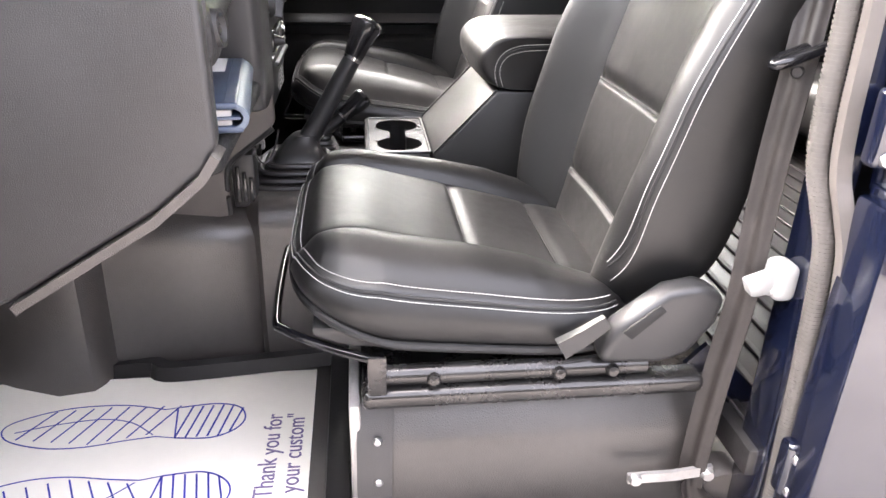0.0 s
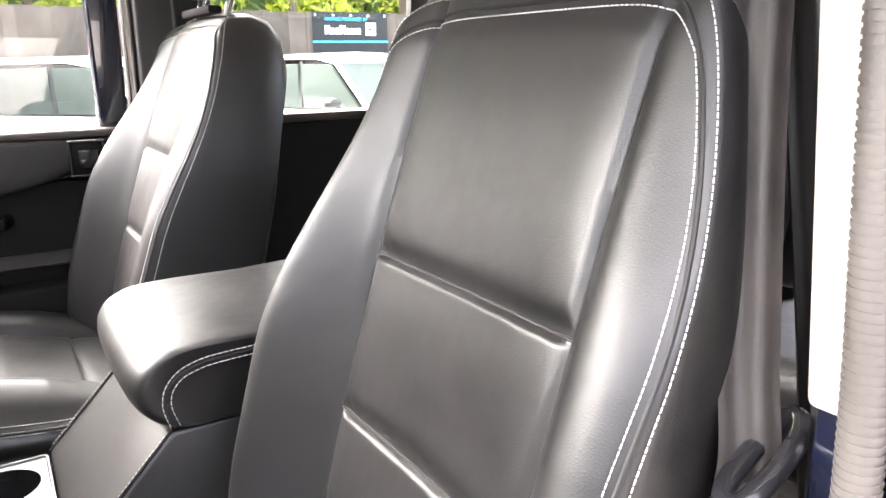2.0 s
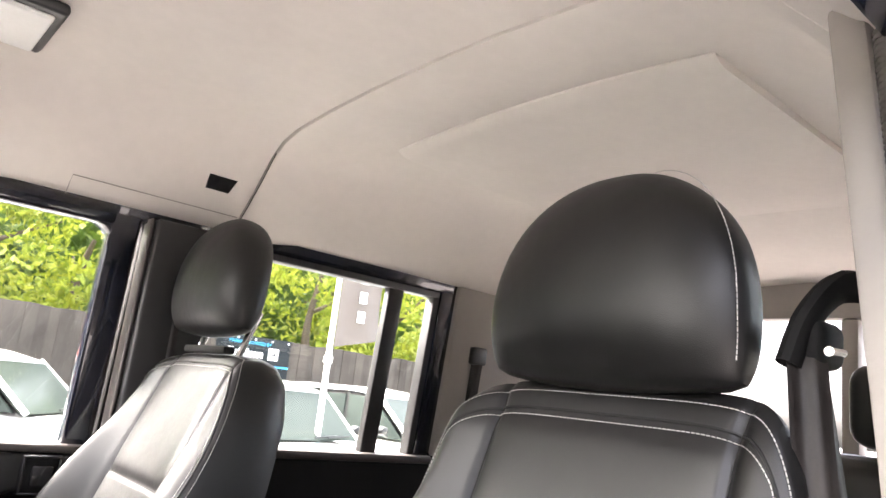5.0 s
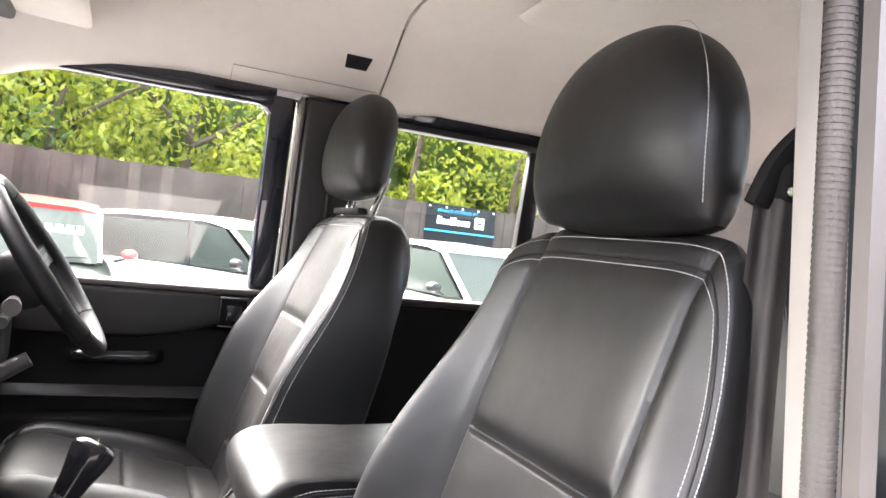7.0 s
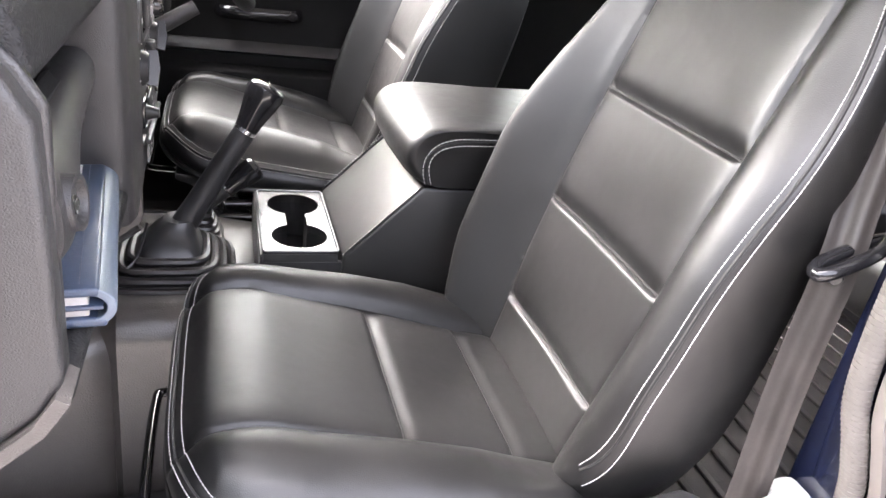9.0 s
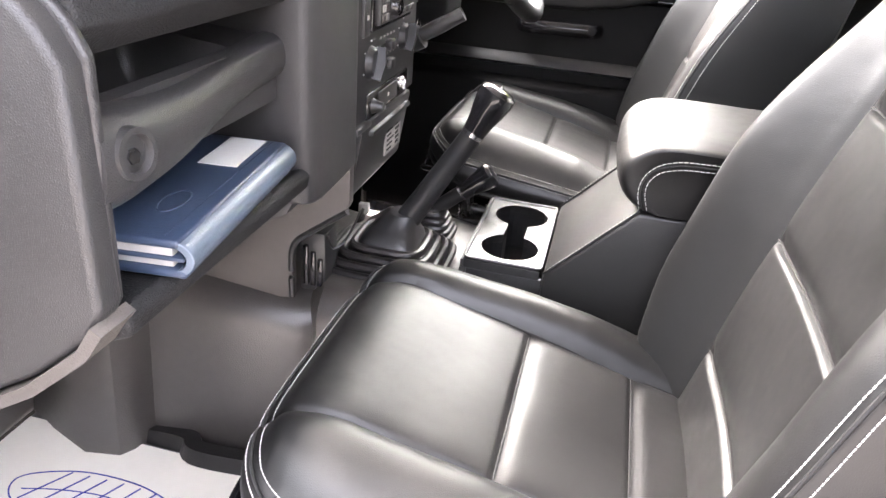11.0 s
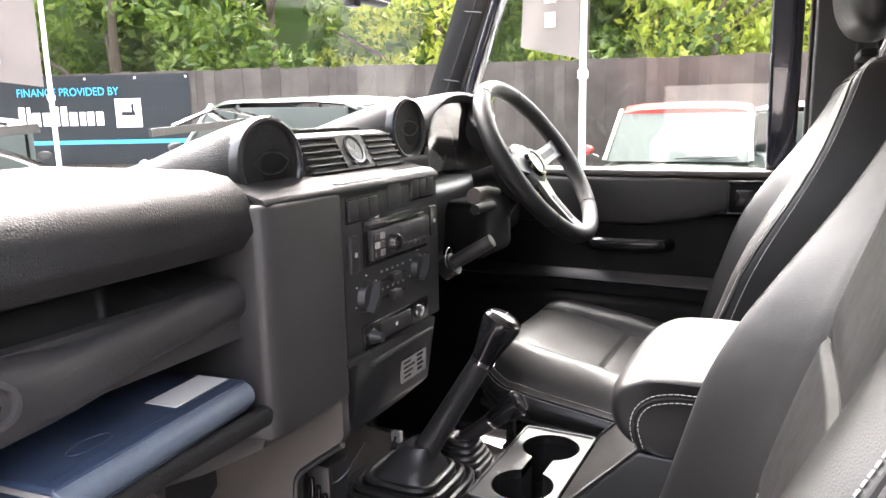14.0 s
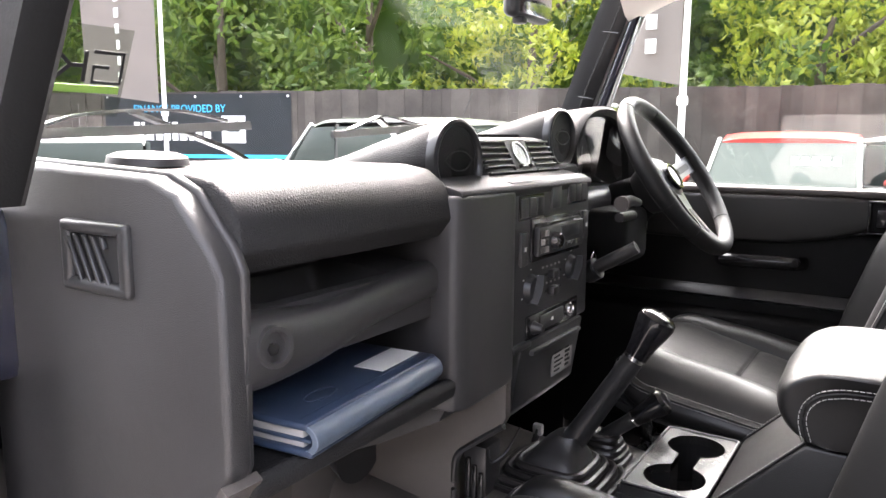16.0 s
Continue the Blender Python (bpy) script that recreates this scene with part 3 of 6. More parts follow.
def car_seat(label, yc, dx, dz, rec, outer, lift, thick=0.105, taper=0.062, ahead=0.0, upright=0.0, tall=0.247):
    """A front seat centred at yc; outer is the side of the door (-1 near, 1 far)."""
    seat = thing("car_seat", label, "car seat", "front seats", at=(dx, yc, dz))
    HW, X0, X1 = 0.238, -0.206, 0.215
    cx, hx = (X0 + X1) / 2, (X1 - X0) / 2
    K, SEAMY = 4.3, 0.129
    crown = spline([(-0.206, 0, 0.996), (-0.175, 0, 1.013), (-0.13, 0, 1.016), (-0.07, 0, 1.001), (0.014, 0, 0.980), (0.139, 0, 0.947), (0.215, 0, 0.930)], 8)
    crown_x, crown_z = [p.x for p in crown], [p.z for p in crown]

    def top(x, y):
        """The stuffed top: a centre panel that rises to the front, side rolls beside it, the stitched rim round it."""
        ay = abs(y)
        z = np.interp(x, crown_x, crown_z)
        if ay > SEAMY:
            q = (ay - SEAMY) / (HW - SEAMY)
            rim = np.interp(x, (-0.206, -0.15, -0.10, 0.02, 0.175, 0.215), (0.981, 0.992, 0.997, 0.980, 0.956, 0.948))
            if y * outer < 0:
                rim -= 0.020 * smooth01(-0.20, -0.12, x)
            puff = np.interp(x, (-0.206, -0.15, -0.10, 0.0, 0.08, 0.155, 0.215), (0.004, 0.011, 0.014, 0.023, 0.025, 0.016, 0.008))
            z += (rim - z) * smooth01(0.15, 1.15, q) / 0.96 + puff * math.sin(math.pi * min(1, q) ** 0.72)
        z -= 0.0055 * groove(ay - SEAMY, 0.0045) + 0.003 * groove(ay - SEAMY, 0.016)
        if ay < SEAMY:
            for xs in (0.012, 0.137):
                z -= smooth01(SEAMY, SEAMY - 0.010, ay) * (0.0046 * groove(x - xs, 0.011 if x > xs else 0.0034) + 0.001 * groove(x - xs, 0.024))
        return z

    def cushion(u, v, out, depth, a, b):
        x = cx + u
        y = aligned(v, HW, SEAMY)
        z = top(x, y)
        e = max(abs(a), abs(b))
        z -= 0.009 * smooth01(0.86, 1.0, e) ** 1.6
        if depth:
            f = 1 + out / 0.24
            bottom = 0.921 - 0.09 * (x + 0.197) + 0.026 * smooth01(-0.08, -0.20, x)
            z0 = z
            z = z0 + (bottom - z0) * depth
            x, y = cx + u * f, y * f
        return Vector((x, y, z))
    part("cushion", pad(cushion, hx, HW, 150, 116, K, [(0.003, 0.03), (0.004, 0.06), (0.006, 0.10), (0.013, 0.30), (0.015, 0.50), (0.012, 0.72), (0.005, 0.9), (-0.006, 1.0), (-0.03, 1.03)]), LEATHER, seat, "black leather seat cushion with stitched panels")

    def edge(t, inset=0.985, depth=0.0, out=0.0):
        """A point on the cushion's rim; t runs from rear outer corner round the front."""
        if t < 1:
            a, b = 1 - 2 * t, outer
        elif t < 2:
            a, b = -1, outer * (1 - 2 * (t - 1))
        else:
            a, b = -1 + 2 * (t - 2), -outer
        a, b = a * inset, b * inset
        ra, rb = rounded(a, b, K)
        u, v = hx * ra, HW * rb
        return cushion(u, v, out, depth, a / inset, b / inset)
    rim = [edge(0.03 + 2.94 * i / 300) for i in range(301)]
    rim2 = [edge(0.03 + 2.94 * i / 300, 1.0, 0.13, 0.009) for i in range(301)]

    def outward(p):
        return (p.x - cx, p.y * 0.8, 0.12)
    part("stitching", stitches(rim, lambda p: (0.3 * (p.x - cx), 0.3 * p.y, 0.2)), THREAD, seat, "white stitching on the top panel's edge")
    part("stitching", stitches(rim2, outward), THREAD, seat, "white stitching on the side panel's edge")
    for s in (-1, 1):
        part("panel_seam", tube([cushion(u, s * 0.6 * HW, 0, 0, 0, 0) for u in [-0.92 * hx + 1.86 * hx * k / 70 for k in range(71)]], 0.0012, 6), SEAM, seat)
    for xs in (0.012, 0.137):
        part("panel_seam", tube([cushion(xs - cx, 0.6 * HW * k / 30, 0, 0, 0, 0) for k in range(-30, 31)], 0.0012, 6), SEAM, seat)
    part("base_piping", tube([edge(0.03 + 2.94 * i / 200, 1.0, 0.9, 0.010) for i in range(201)], 0.0055, 8), LEATHER, seat, "rolled leather edge")
    part("piping", tube([edge(0.03 + 2.94 * i / 200, 1.0, 0.07, 0.006) for i in range(201)], 0.0022, 6), SEAM, seat)
    part("cushion_base", prism([(-0.185, 0.928), (0.20, 0.892), (0.20, 0.872), (-0.14, 0.898), (-0.185, 0.915)], "y", -0.215, 0.215, 0.004), BLACK, seat)

    # backrest: face coordinates are y across and h up the back
    th = math.atan(0.30) + radians(rec)
    foot = Vector((0.188, 0, 0.93))
    upv, nrm = Vector((math.sin(th), 0, math.cos(th))), Vector((-math.cos(th), 0, math.sin(th)))
    H = 0.602

    def backseam(h):
        return 0.134 - 0.012 * smooth01(0.0, 0.2, 0.2 - h)

    def backface(h, y):
        n = 0.0
        ay = abs(y)
        seam = backseam(h)
        bol = 0.058 * (1 - smooth01(0.26, 0.60, h)) + 0.014
        n += bol * smooth01(seam - 0.004, seam + 0.075, ay) - 0.010 * smooth01(0.19, 0.25, ay)
        n -= 0.005 * groove(ay - seam, 0.0042) + 0.003 * groove(ay - seam, 0.016)
        if ay < seam:
            for hs in (0.075, 0.222, 0.375):
                n -= smooth01(seam, seam - 0.010, ay) * (0.0062 * groove(h - hs, 0.013 if h > hs else 0.0032) + 0.001 * groove(h - hs, 0.03))
            n -= 0.006 * math.cos(ay / seam * math.pi / 2) * smooth01(0.62, 0.3, h)
        n += 0.010 * math.sin(math.pi * min(1, max(0, h / H)))
        return n

    def halfwidth(h, v):
        if v < 0:
            return 0.213 - 0.030 * smooth01(0.36, 0.60, h)
        return 0.214 + 0.030 * smooth01(0.0, 0.14, h) - 0.036 * smooth01(0.24, 0.58, h)

    def rimdepth(h):
        return 0.028 - 0.034 * smooth01(0.17, -0.02, h) - 0.030 * smooth01(0.25, 0.50, h)

    def back(u, v, out, depth, a, b):
        h = H / 2 + u
        hw = halfwidth(h, v)
        y = aligned(v * hw / 0.24, hw, backseam(h))
        n = backface(h, y)
        s = (abs(y) - backseam(h)) / (hw - backseam(h))
        full = backface(h, hw)
        if s > 0:
            n += (rimdepth(h) - full) * (smooth01(0.22, 1.12, s) / 0.96 if v < 0 else smooth01(0.5, 1.0, s) ** 1.3)
        n -= 0.005 * smooth01(H - 0.040, H, h) ** 2
        if depth:
            f = 1 + out / 0.24
            y *= f
            h = H / 2 + u * (1 + 3.4 * out / 0.24)
            n = n * (1 - depth) + depth * (-thick + taper * smooth01(0.1, 0.95, h / H))
        return foot + upv * h + nrm * n + Vector((0, y, 0))
    part("backrest", pad(back, H / 2, 0.24, 250, 120, 5.2, [(0.003, 0.03), (0.005, 0.08), (0.006, 0.15), (0.008, 0.32), (0.008, 0.55), (0.004, 0.78), (-0.004, 0.94), (-0.02, 1.0)]), LEATHER, seat, "black leather backrest with stitched panels")

    def bedge(t, inset=0.0, out=0.0, depth=0.0):
        if t < 1:
            a, b = -1 + 2 * t, outer
        elif t < 2:
            a, b = 1, outer * (1 - 2 * (t - 1))
        else:
            a, b = 1 - 2 * (t - 2), -outer
        a, b = a * (1 - inset / 0.31), b * (1 - inset / 0.36)
        ra, rb = rounded(a, b, 5.2)
        return back(H / 2 * ra, 0.24 * rb, out, depth, a, b)

    def bout(p):
        q = p - foot
        return Vector((0, q.y, 0)) * 2 + nrm * 0.25 + upv * max(0, q.dot(upv) - 0.45) * 2
    r1 = [bedge(0.03 + 2.94 * i / 340, 0.0085) for i in range(341)]
    r2 = [bedge(0.03 + 2.94 * i / 340, 0.0, 0.0045, 0.065) for i in range(341)]
    part("stitching", stitches(r1, lambda p: bout(p) + nrm * 0.5), THREAD, seat, "white stitching on the front panel's edge")
    part("stitching", stitches(r2, bout), THREAD, seat, "white stitching on the side panel's edge")
    for s in (-1, 1):
        part("panel_seam", tube([back(u, s * 0.24 * 0.6 * 1.0, 0, 0, 0, 0) for u in [-0.24 + 0.51 * k / 80 for k in range(81)]], 0.0013, 6), SEAM, seat)
    for hs in (0.075, 0.222, 0.375):
        part("panel_seam", tube([back(hs - H / 2, 0.144 * k / 30, 0, 0, 0, 0) for k in range(-30, 31)], 0.0013, 6), SEAM, seat)
    part("piping", tube([bedge(0.03 + 2.94 * i / 240) for i in range(241)], 0.0018, 6), SEAM, seat)

    # headrest
    hb = foot + upv * (H + lift) + nrm * (ahead - 0.012) + Vector((0, 0.008, 0))
    hup = upv.lerp(Vector((0, 0, 1)), upright).normalized()
    hfr = Vector((-hup.z, 0, hup.x))
    rings = []
    for j in range(31):
        t = j / 30
        hh = tall * (0.5 - 0.5 * math.cos(math.pi * t))
        q = hh / tall
        lowr = min(1, q / 0.26)
        w = 0.149 * (0.80 + 0.20 * math.sqrt(max(0.0, 1 - (1 - lowr) ** 2.2))) * min(1, (q / 0.05) ** 0.5) if q < 0.26 else 0.149 * max(0.0, 1 - ((q - 0.26) / 0.74) ** 2.3) ** 0.52
        dpt = 0.056 * math.sqrt(max(0.0, 1 - abs(2 * q - 1) ** 3.2))
        w, dpt = max(w, 0.004), max(dpt, 0.003)
        ring = []
        for k in range(56):
            c, si = math.cos(2 * math.pi * k / 56), math.sin(2 * math.pi * k / 56)
            yy = w * math.copysign(abs(c) ** 0.72, c)
            nn = dpt * math.copysign(abs(si) ** 0.8, si)
            ring.append(hb + hup * hh + hfr * (nn + 0.010 * math.sin(math.pi * q)) + Vector((0, yy, 0)))
        rings.append(ring)
    head = part("headrest", loft(rings), LEATHER, seat, "rounded black leather headrest")
    line = [rings[j][5 if outer < 0 else 23] for j in range(7, 30)]
    line = [Vector((p.x, -p.y if (p.y > 0) == (outer < 0) else p.y, p.z)) for p in line]
    mid = hb + upv * 0.1
    part("headrest_stitching", stitches(spline(line, 4), lambda p: p - mid + nrm * 0.05, 0.0046, 0.0037), THREAD, head, "white stitched seam")
    for sy in (-1, 1):
        a = foot + upv * (H - 0.028) - nrm * 0.024 + Vector((0, sy * 0.093, 0))
        post = part("post", tube([a, a + upv * (0.09 + lift)], 0.0065, 14, up=(0, 1, 0)), CHROME, head, "chrome headrest post")
        part("collar", revolve([(0.0, 0.009), (0.009, 0.009), (0.012, 0.005), (0.013, 0.0), (0.013, -0.012), (0.0, -0.012)], 18, basis(a + upv * 0.034, upv, (0, 1, 0))), CHROME, seat, "chrome post collar")
    part("crossbar", bx(*(sorted((hb.x - 0.012, hb.x + 0.012))), -0.09, 0.09, hb.z - 0.030, hb.z - 0.016, 0.005), DARKTRIM, seat)

    # recliner cover, lever, runners, lift bar
    yo = outer * 0.232

    def plate(poly, t, bev):
        return prism(poly, "y", *sorted((yo, yo + outer * t)), bev, 3)
    cover = part("recliner_cover", plate([(0.150, 0.905), (0.165, 0.940), (0.222, 0.985), (0.262, 0.992), (0.292, 0.975), (0.286, 0.940), (0.258, 0.900), (0.226, 0.888), (0.150, 0.892)], 0.036, 0.010), BLACK, seat, "black plastic recliner cover")
    part("slot", prism([(0.172, 0.936), (0.212, 0.970), (0.221, 0.962), (0.184, 0.926)], "y", *sorted((yo + outer * 0.032, yo + outer * 0.038)), 0.001), SEAM, cover)
    part("recliner_lever", sweep([(0.154, yo + outer * 0.030, 0.948), (0.130, yo + outer * 0.034, 0.934), (0.100, yo + outer * 0.036, 0.917)], [(-0.012, -0.006), (0.012, -0.006), (0.012, 0.006), (-0.012, 0.006)], (0, outer, 0), scales=[0.7, 0.85, 1.0]), BLACK, seat, "black recliner lever")
    for ys in (yo + outer * 0.014, -yo):
        rail = part("runner", tube([(-0.108, ys, 0.877), (-0.045, ys, 0.877), (0.10, ys, 0.877), (0.215, ys, 0.877)], 0.0125, 16), STEELBLACK, seat, "black steel upper seat runner")
        part("lower_runner", bx(-0.130, 0.29, *sorted((ys - 0.019, ys + 0.019)), 0.838, 0.864, 0.010, 4), STEELBLACK, seat, "black steel lower seat runner")
        for xb in (-0.045, 0.105, 0.17):
            part("bolt", revolve([(0.0, 0.005), (0.006, 0.004), (0.0085, 0.0), (0.0085, -0.003), (0.0, -0.003)], 12, basis((xb, ys + outer * 0.015, 0.878), (0, outer, 0.2))), STEELBLACK, rail)
        part("bracket", bx(-0.122, -0.100, *sorted((ys - 0.016, ys + 0.020 * outer)), 0.862, 0.915, 0.004), STEELBLACK, seat)
    part("lift_bar", tube(spline([(-0.10, yo, 0.885), (-0.16, outer * 0.20, 0.886), (-0.222, outer * 0.155, 0.888), (-0.237, outer * 0.12, 0.89), (-0.239, -outer * 0.06, 0.89), (-0.225, -outer * 0.09, 0.89), (-0.15, -outer * 0.095, 0.89)], 6), 0.006, 10), GLOSSBLACK, seat, "bent black adjuster bar")
    return seat


car_seat("black leather front passenger seat with white stitching", -0.413, 0.0, 0.0, 0.0, -1, 0.024, upright=0.62, tall=0.226)
car_seat("black leather driver's seat with white stitching behind the wheel", 0.455, -0.06, 0.025, 2.5, 1, 0.048, 0.165, 0.035, 0.014, 0.6, 0.232)

# ---- dashboard ----
dash = thing("dashboard", "black grained plastic dashboard with open parcel shelf", "dashboard")
shelf_profile = [(-0.62, 1.415), (-0.34, 1.414), (-0.305, 1.408), (-0.282, 1.392), (-0.272, 1.372), (-0.268, 1.348), (-0.285, 1.326), (-0.40, 1.305), (-0.44, 1.28), (-0.44, 1.165), (-0.42, 1.146), (-0.282, 1.142), (-0.270, 1.147), (-0.261, 1.140), (-0.264, 1.122), (-0.29, 1.112), (-0.45, 1.075), (-0.62, 1.05)]
part("shelf_body", prism(shelf_profile, "y", -0.634, -0.299, 0.005, 3), DASHTOP, dash, "black grained dash pad over an open shelf")


def tray_height(x, y):
    """The moulded tray behind the grab rail: a level deck with one long scoop rounded at its ends."""
    z = 1.288 + 0.10 * (-0.30 - x)
    end = smooth01(-0.585, -0.535, y) * smooth01(-0.375, -0.398, y)
    return z - 0.058 * end * smooth01(-0.312, -0.322, x) * smooth01(-0.438, -0.41, x)


nu, nv = 30, 90
grid = [(-0.436 + 0.140 * i / nu, -0.634 + 0.336 * j / nv) for j in range(nv + 1) for i in range(nu + 1)]
vs = [(x, y, tray_height(x, y)) for x, y in grid] + [(x, y, 1.224) for x, y in grid]
w, o = nu + 1, len(grid)
fs = [(j * w + i, j * w + i + 1, (j + 1) * w + i + 1, (j + 1) * w + i) for j in range(nv) for i in range(nu)]
fs += [tuple(o + k for k in f[::-1]) for f in fs]
ring = [i for i in range(w)] + [j * w + nu for j in range(1, nv + 1)] + [nv * w + i for i in range(nu - 1, -1, -1)] + [j * w for j in range(nv - 1, 0, -1)]
fs += [(a, o + a, o + b, b) for a, b in zip(ring, ring[1:] + ring[:1])]
part("shelf_tray", (vs, fs), DASH, dash, "black moulded tray with a long scoop")
end_profile = [(-0.66, 1.424), (-0.355, 1.412), (-0.318, 1.398), (-0.276, 1.352), (-0.264, 1.33), (-0.262, 1.16), (-0.276, 1.134), (-0.33, 1.090), (-0.485, 0.995), (-0.66, 0.93)]
cap = part("end_cap", prism(end_profile, "y", -0.662, -0.634, 0.007, 4), DASH, dash, "black moulded dash end panel")
part("cap_ridge", prism([(a + 0.004, c + 0.004) if c > 1.30 else (a - 0.002, c) for a, c in end_profile], "y", -0.641, -0.631, 0.004, 3), DASH, dash)
part("cap_flange", sweep([(-0.264, -0.648, 1.15), (-0.280, -0.648, 1.126), (-0.332, -0.648, 1.082), (-0.487, -0.648, 0.987)], [(-0.02, -0.006), (0.02, -0.006), (0.02, 0.004), (-0.02, 0.004)], (0, 0, 1)), GREYPLAST, cap, "warm grey lower flange")
# side vent with slanted slats
vf = part("side_vent", bx(-0.486, -0.380, -0.670, -0.655, 1.356, 1.369, 0.005, 3, bx(-0.486, -0.380, -0.670, -0.655, 1.300, 1.313, 0.005, 3, bx(-0.486, -0.472, -0.670, -0.655, 1.304, 1.365, 0.005, 3, bx(-0.394, -0.380, -0.670, -0.655, 1.304, 1.365, 0.005, 3)))), BLACK, dash, "black side window vent")
# flat dark sheet behind the slats paints the shade of a recess
part("vent_well", bx(-0.474, -0.392, -0.664, -0.6625, 1.310, 1.358, 0), SEAM, vf, smooth=False)
for k in range(5):
    x = -0.479 + k * 0.0145
    part("slat", prism([(x, 1.355), (x + 0.005, 1.355), (x + 0.027, 1.311), (x + 0.022, 1.311)] if k < 4 else [(x, 1.355), (x + 0.005, 1.355), (x + 0.009, 1.344), (x + 0.005, 1.344)], "y", -0.669, -0.664, 0.0008, 1), BLACK, vf)
part("demist_disc", revolve([(0.0, 0.006), (0.030, 0.006), (0.040, 0.002), (0.042, -0.006), (0.0, -0.006)], 28, basis((-0.475, -0.575, 1.424), (0.05, 0, 1), (0, 1, 0))), DASH, dash)
grab_path = spline([(-0.290, -0.636, 1.258), (-0.287, -0.600, 1.256), (-0.292, -0.52, 1.254), (-0.300, -0.42, 1.264), (-0.306, -0.293, 1.272)], 8)
gp = [(0.030 * math.copysign(abs(math.cos(a)) ** 0.8, math.cos(a)), 0.034 * math.copysign(abs(math.sin(a)) ** 0.8, math.sin(a))) for a in [2 * math.pi * k / 24 for k in range(24)]]
grab = part("grab_rail", sweep(grab_path, gp, scales=[1.06 - 0.38 * smooth01(0.12, 0.75, i / (len(grab_path) - 1)) for i in range(len(grab_path))]), DASH, dash, "black padded grab rail")
part("bolt_recess", revolve([(0.0, -0.003), (0.013, -0.003), (0.0145, 0.003), (0.0185, 0.003), (0.0195, -0.006), (0.0, -0.006)], 24, basis((-0.2555, -0.612, 1.264), (1, -0.1, 0.1))), DASH, grab)
part("bolt_head", revolve([(0.0, 0.002), (0.006, 0.002), (0.007, -0.004), (0.0, -0.004)], 6, basis((-0.2565, -0.614, 1.263), (1, -0.1, 0.1))), STEELBLACK, grab, "worn steel bolt head")

# centre stack: plain flank, control panel, lower panel
part("stack_flank", prism([(-0.290, -0.310), (-0.266, -0.307), (-0.258, -0.297), (-0.255, -0.280), (-0.256, -0.235), (-0.258, -0.165), (-0.260, -0.150), (-0.40, -0.13), (-0.62, -0.13), (-0.62, -0.296)], "z", 1.10, 1.376, 0.006, 3), DASH, dash, "plain black flank of the centre stack")
part("flank_skirt", prism([(-0.62, 1.102), (-0.290, 1.102), (-0.270, 1.13), (-0.262, 1.145), (-0.30, 1.075), (-0.40, 1.02), (-0.52, 0.965), (-0.62, 0.95)], "y", -0.285, -0.170, 0.004), DASH, dash)
face = part("control_panel", prism([(-0.262, 1.148), (-0.262, 1.380), (-0.272, 1.388), (-0.62, 1.388), (-0.62, 1.148)], "y", -0.150, 0.122, 0.005, 3), BLACK, dash, "black control panel with switches and radio")
part("lower_panel", prism([(-0.258, 1.147), (-0.275, 1.04), (-0.33, 0.99), (-0.55, 0.99), (-0.55, 1.147)], "y", -0.128, 0.100, 0.005), BLACK, dash, "black lower stack panel")
part("panel_lip", bx(-0.275, -0.256, -0.156, -0.100, 1.140, 1.150, 0.003), BLACK, dash)
part("panel_lip", bx(-0.275, -0.254, -0.098, 0.085, 1.124, 1.132, 0.003), BLACK, dash)
XF = -0.262


def rect(name, y0, y1, z0, z1, h, mat, bev=0.002, label="", base=XF, tilt=0.0):
    return part(name, bx(base - 0.004, base + h, y0, y1, z0, z1, bev), mat, face, label)


for k in range(3):
    rect("switch", -0.136 + k * 0.025, -0.113 + k * 0.025, 1.334, 1.362, 0.004, BLACK)
    rect("switch", 0.032 + k * 0.024, 0.054 + k * 0.024, 1.346, 1.374, 0.004, BLACK)
rect("switch_surround", -0.140, -0.058, 1.330, 1.366, 0.0015, GLOSSBLACK)
rect("switch_surround", 0.028, 0.106, 1.342, 1.378, 0.0015, GLOSSBLACK)
rect("blank_switch", -0.034, 0.000, 1.340, 1.374, 0.0035, BLACK)
for y, z0, z1 in ((-0.137, 1.264, 1.314), (0.088, 1.280, 1.328)):
    w = rect("window_switch", y, y + 0.022, z0, z1, 0.005, BLACK, 0.003, "black rocker window switch")
    part("mark", bx(XF + 0.0045, XF + 0.0056, y + 0.008, y + 0.014, (z0 + z1) / 2 - 0.003, (z0 + z1) / 2 + 0.003, 0), WHITE, w, smooth=False)
radio = rect("radio", -0.102, 0.078, 1.266, 1.330, 0.003, GLOSSBLACK, 0.002, "black car radio with round volume knob")
part("radio_face", bx(XF, XF + 0.012, -0.094, 0.072, 1.274, 1.318, 0.004), BLACK, radio)
part("slot", bx(XF + 0.001, XF + 0.009, -0.088, 0.066, 1.319, 1.3225, 0.001), STEELBLACK, radio, "dark trim bar above the disc slot")
part("display", bx(XF + 0.008, XF + 0.0128, -0.020, 0.052, 1.294, 1.314, 0.001), DARKGLASS, radio)
part("volume_knob", revolve([(0.0, 0.014), (0.010, 0.014), (0.0125, 0.011), (0.0135, 0.0), (0.0, 0.0)], 24, basis((XF + 0.010, -0.044, 1.294), (1, 0, 0))), STEELBLACK, radio, "dark metal volume knob")
for r in range(3):
    for c in range(2):
        part("preset", bx(XF + 0.010, XF + 0.0140, -0.090 + c * 0.014, -0.079 + c * 0.014, 1.279 + r * 0.012, 1.288 + r * 0.012, 0.001), LABELGREY if (r + c) % 2 else GREYPLAST, radio)
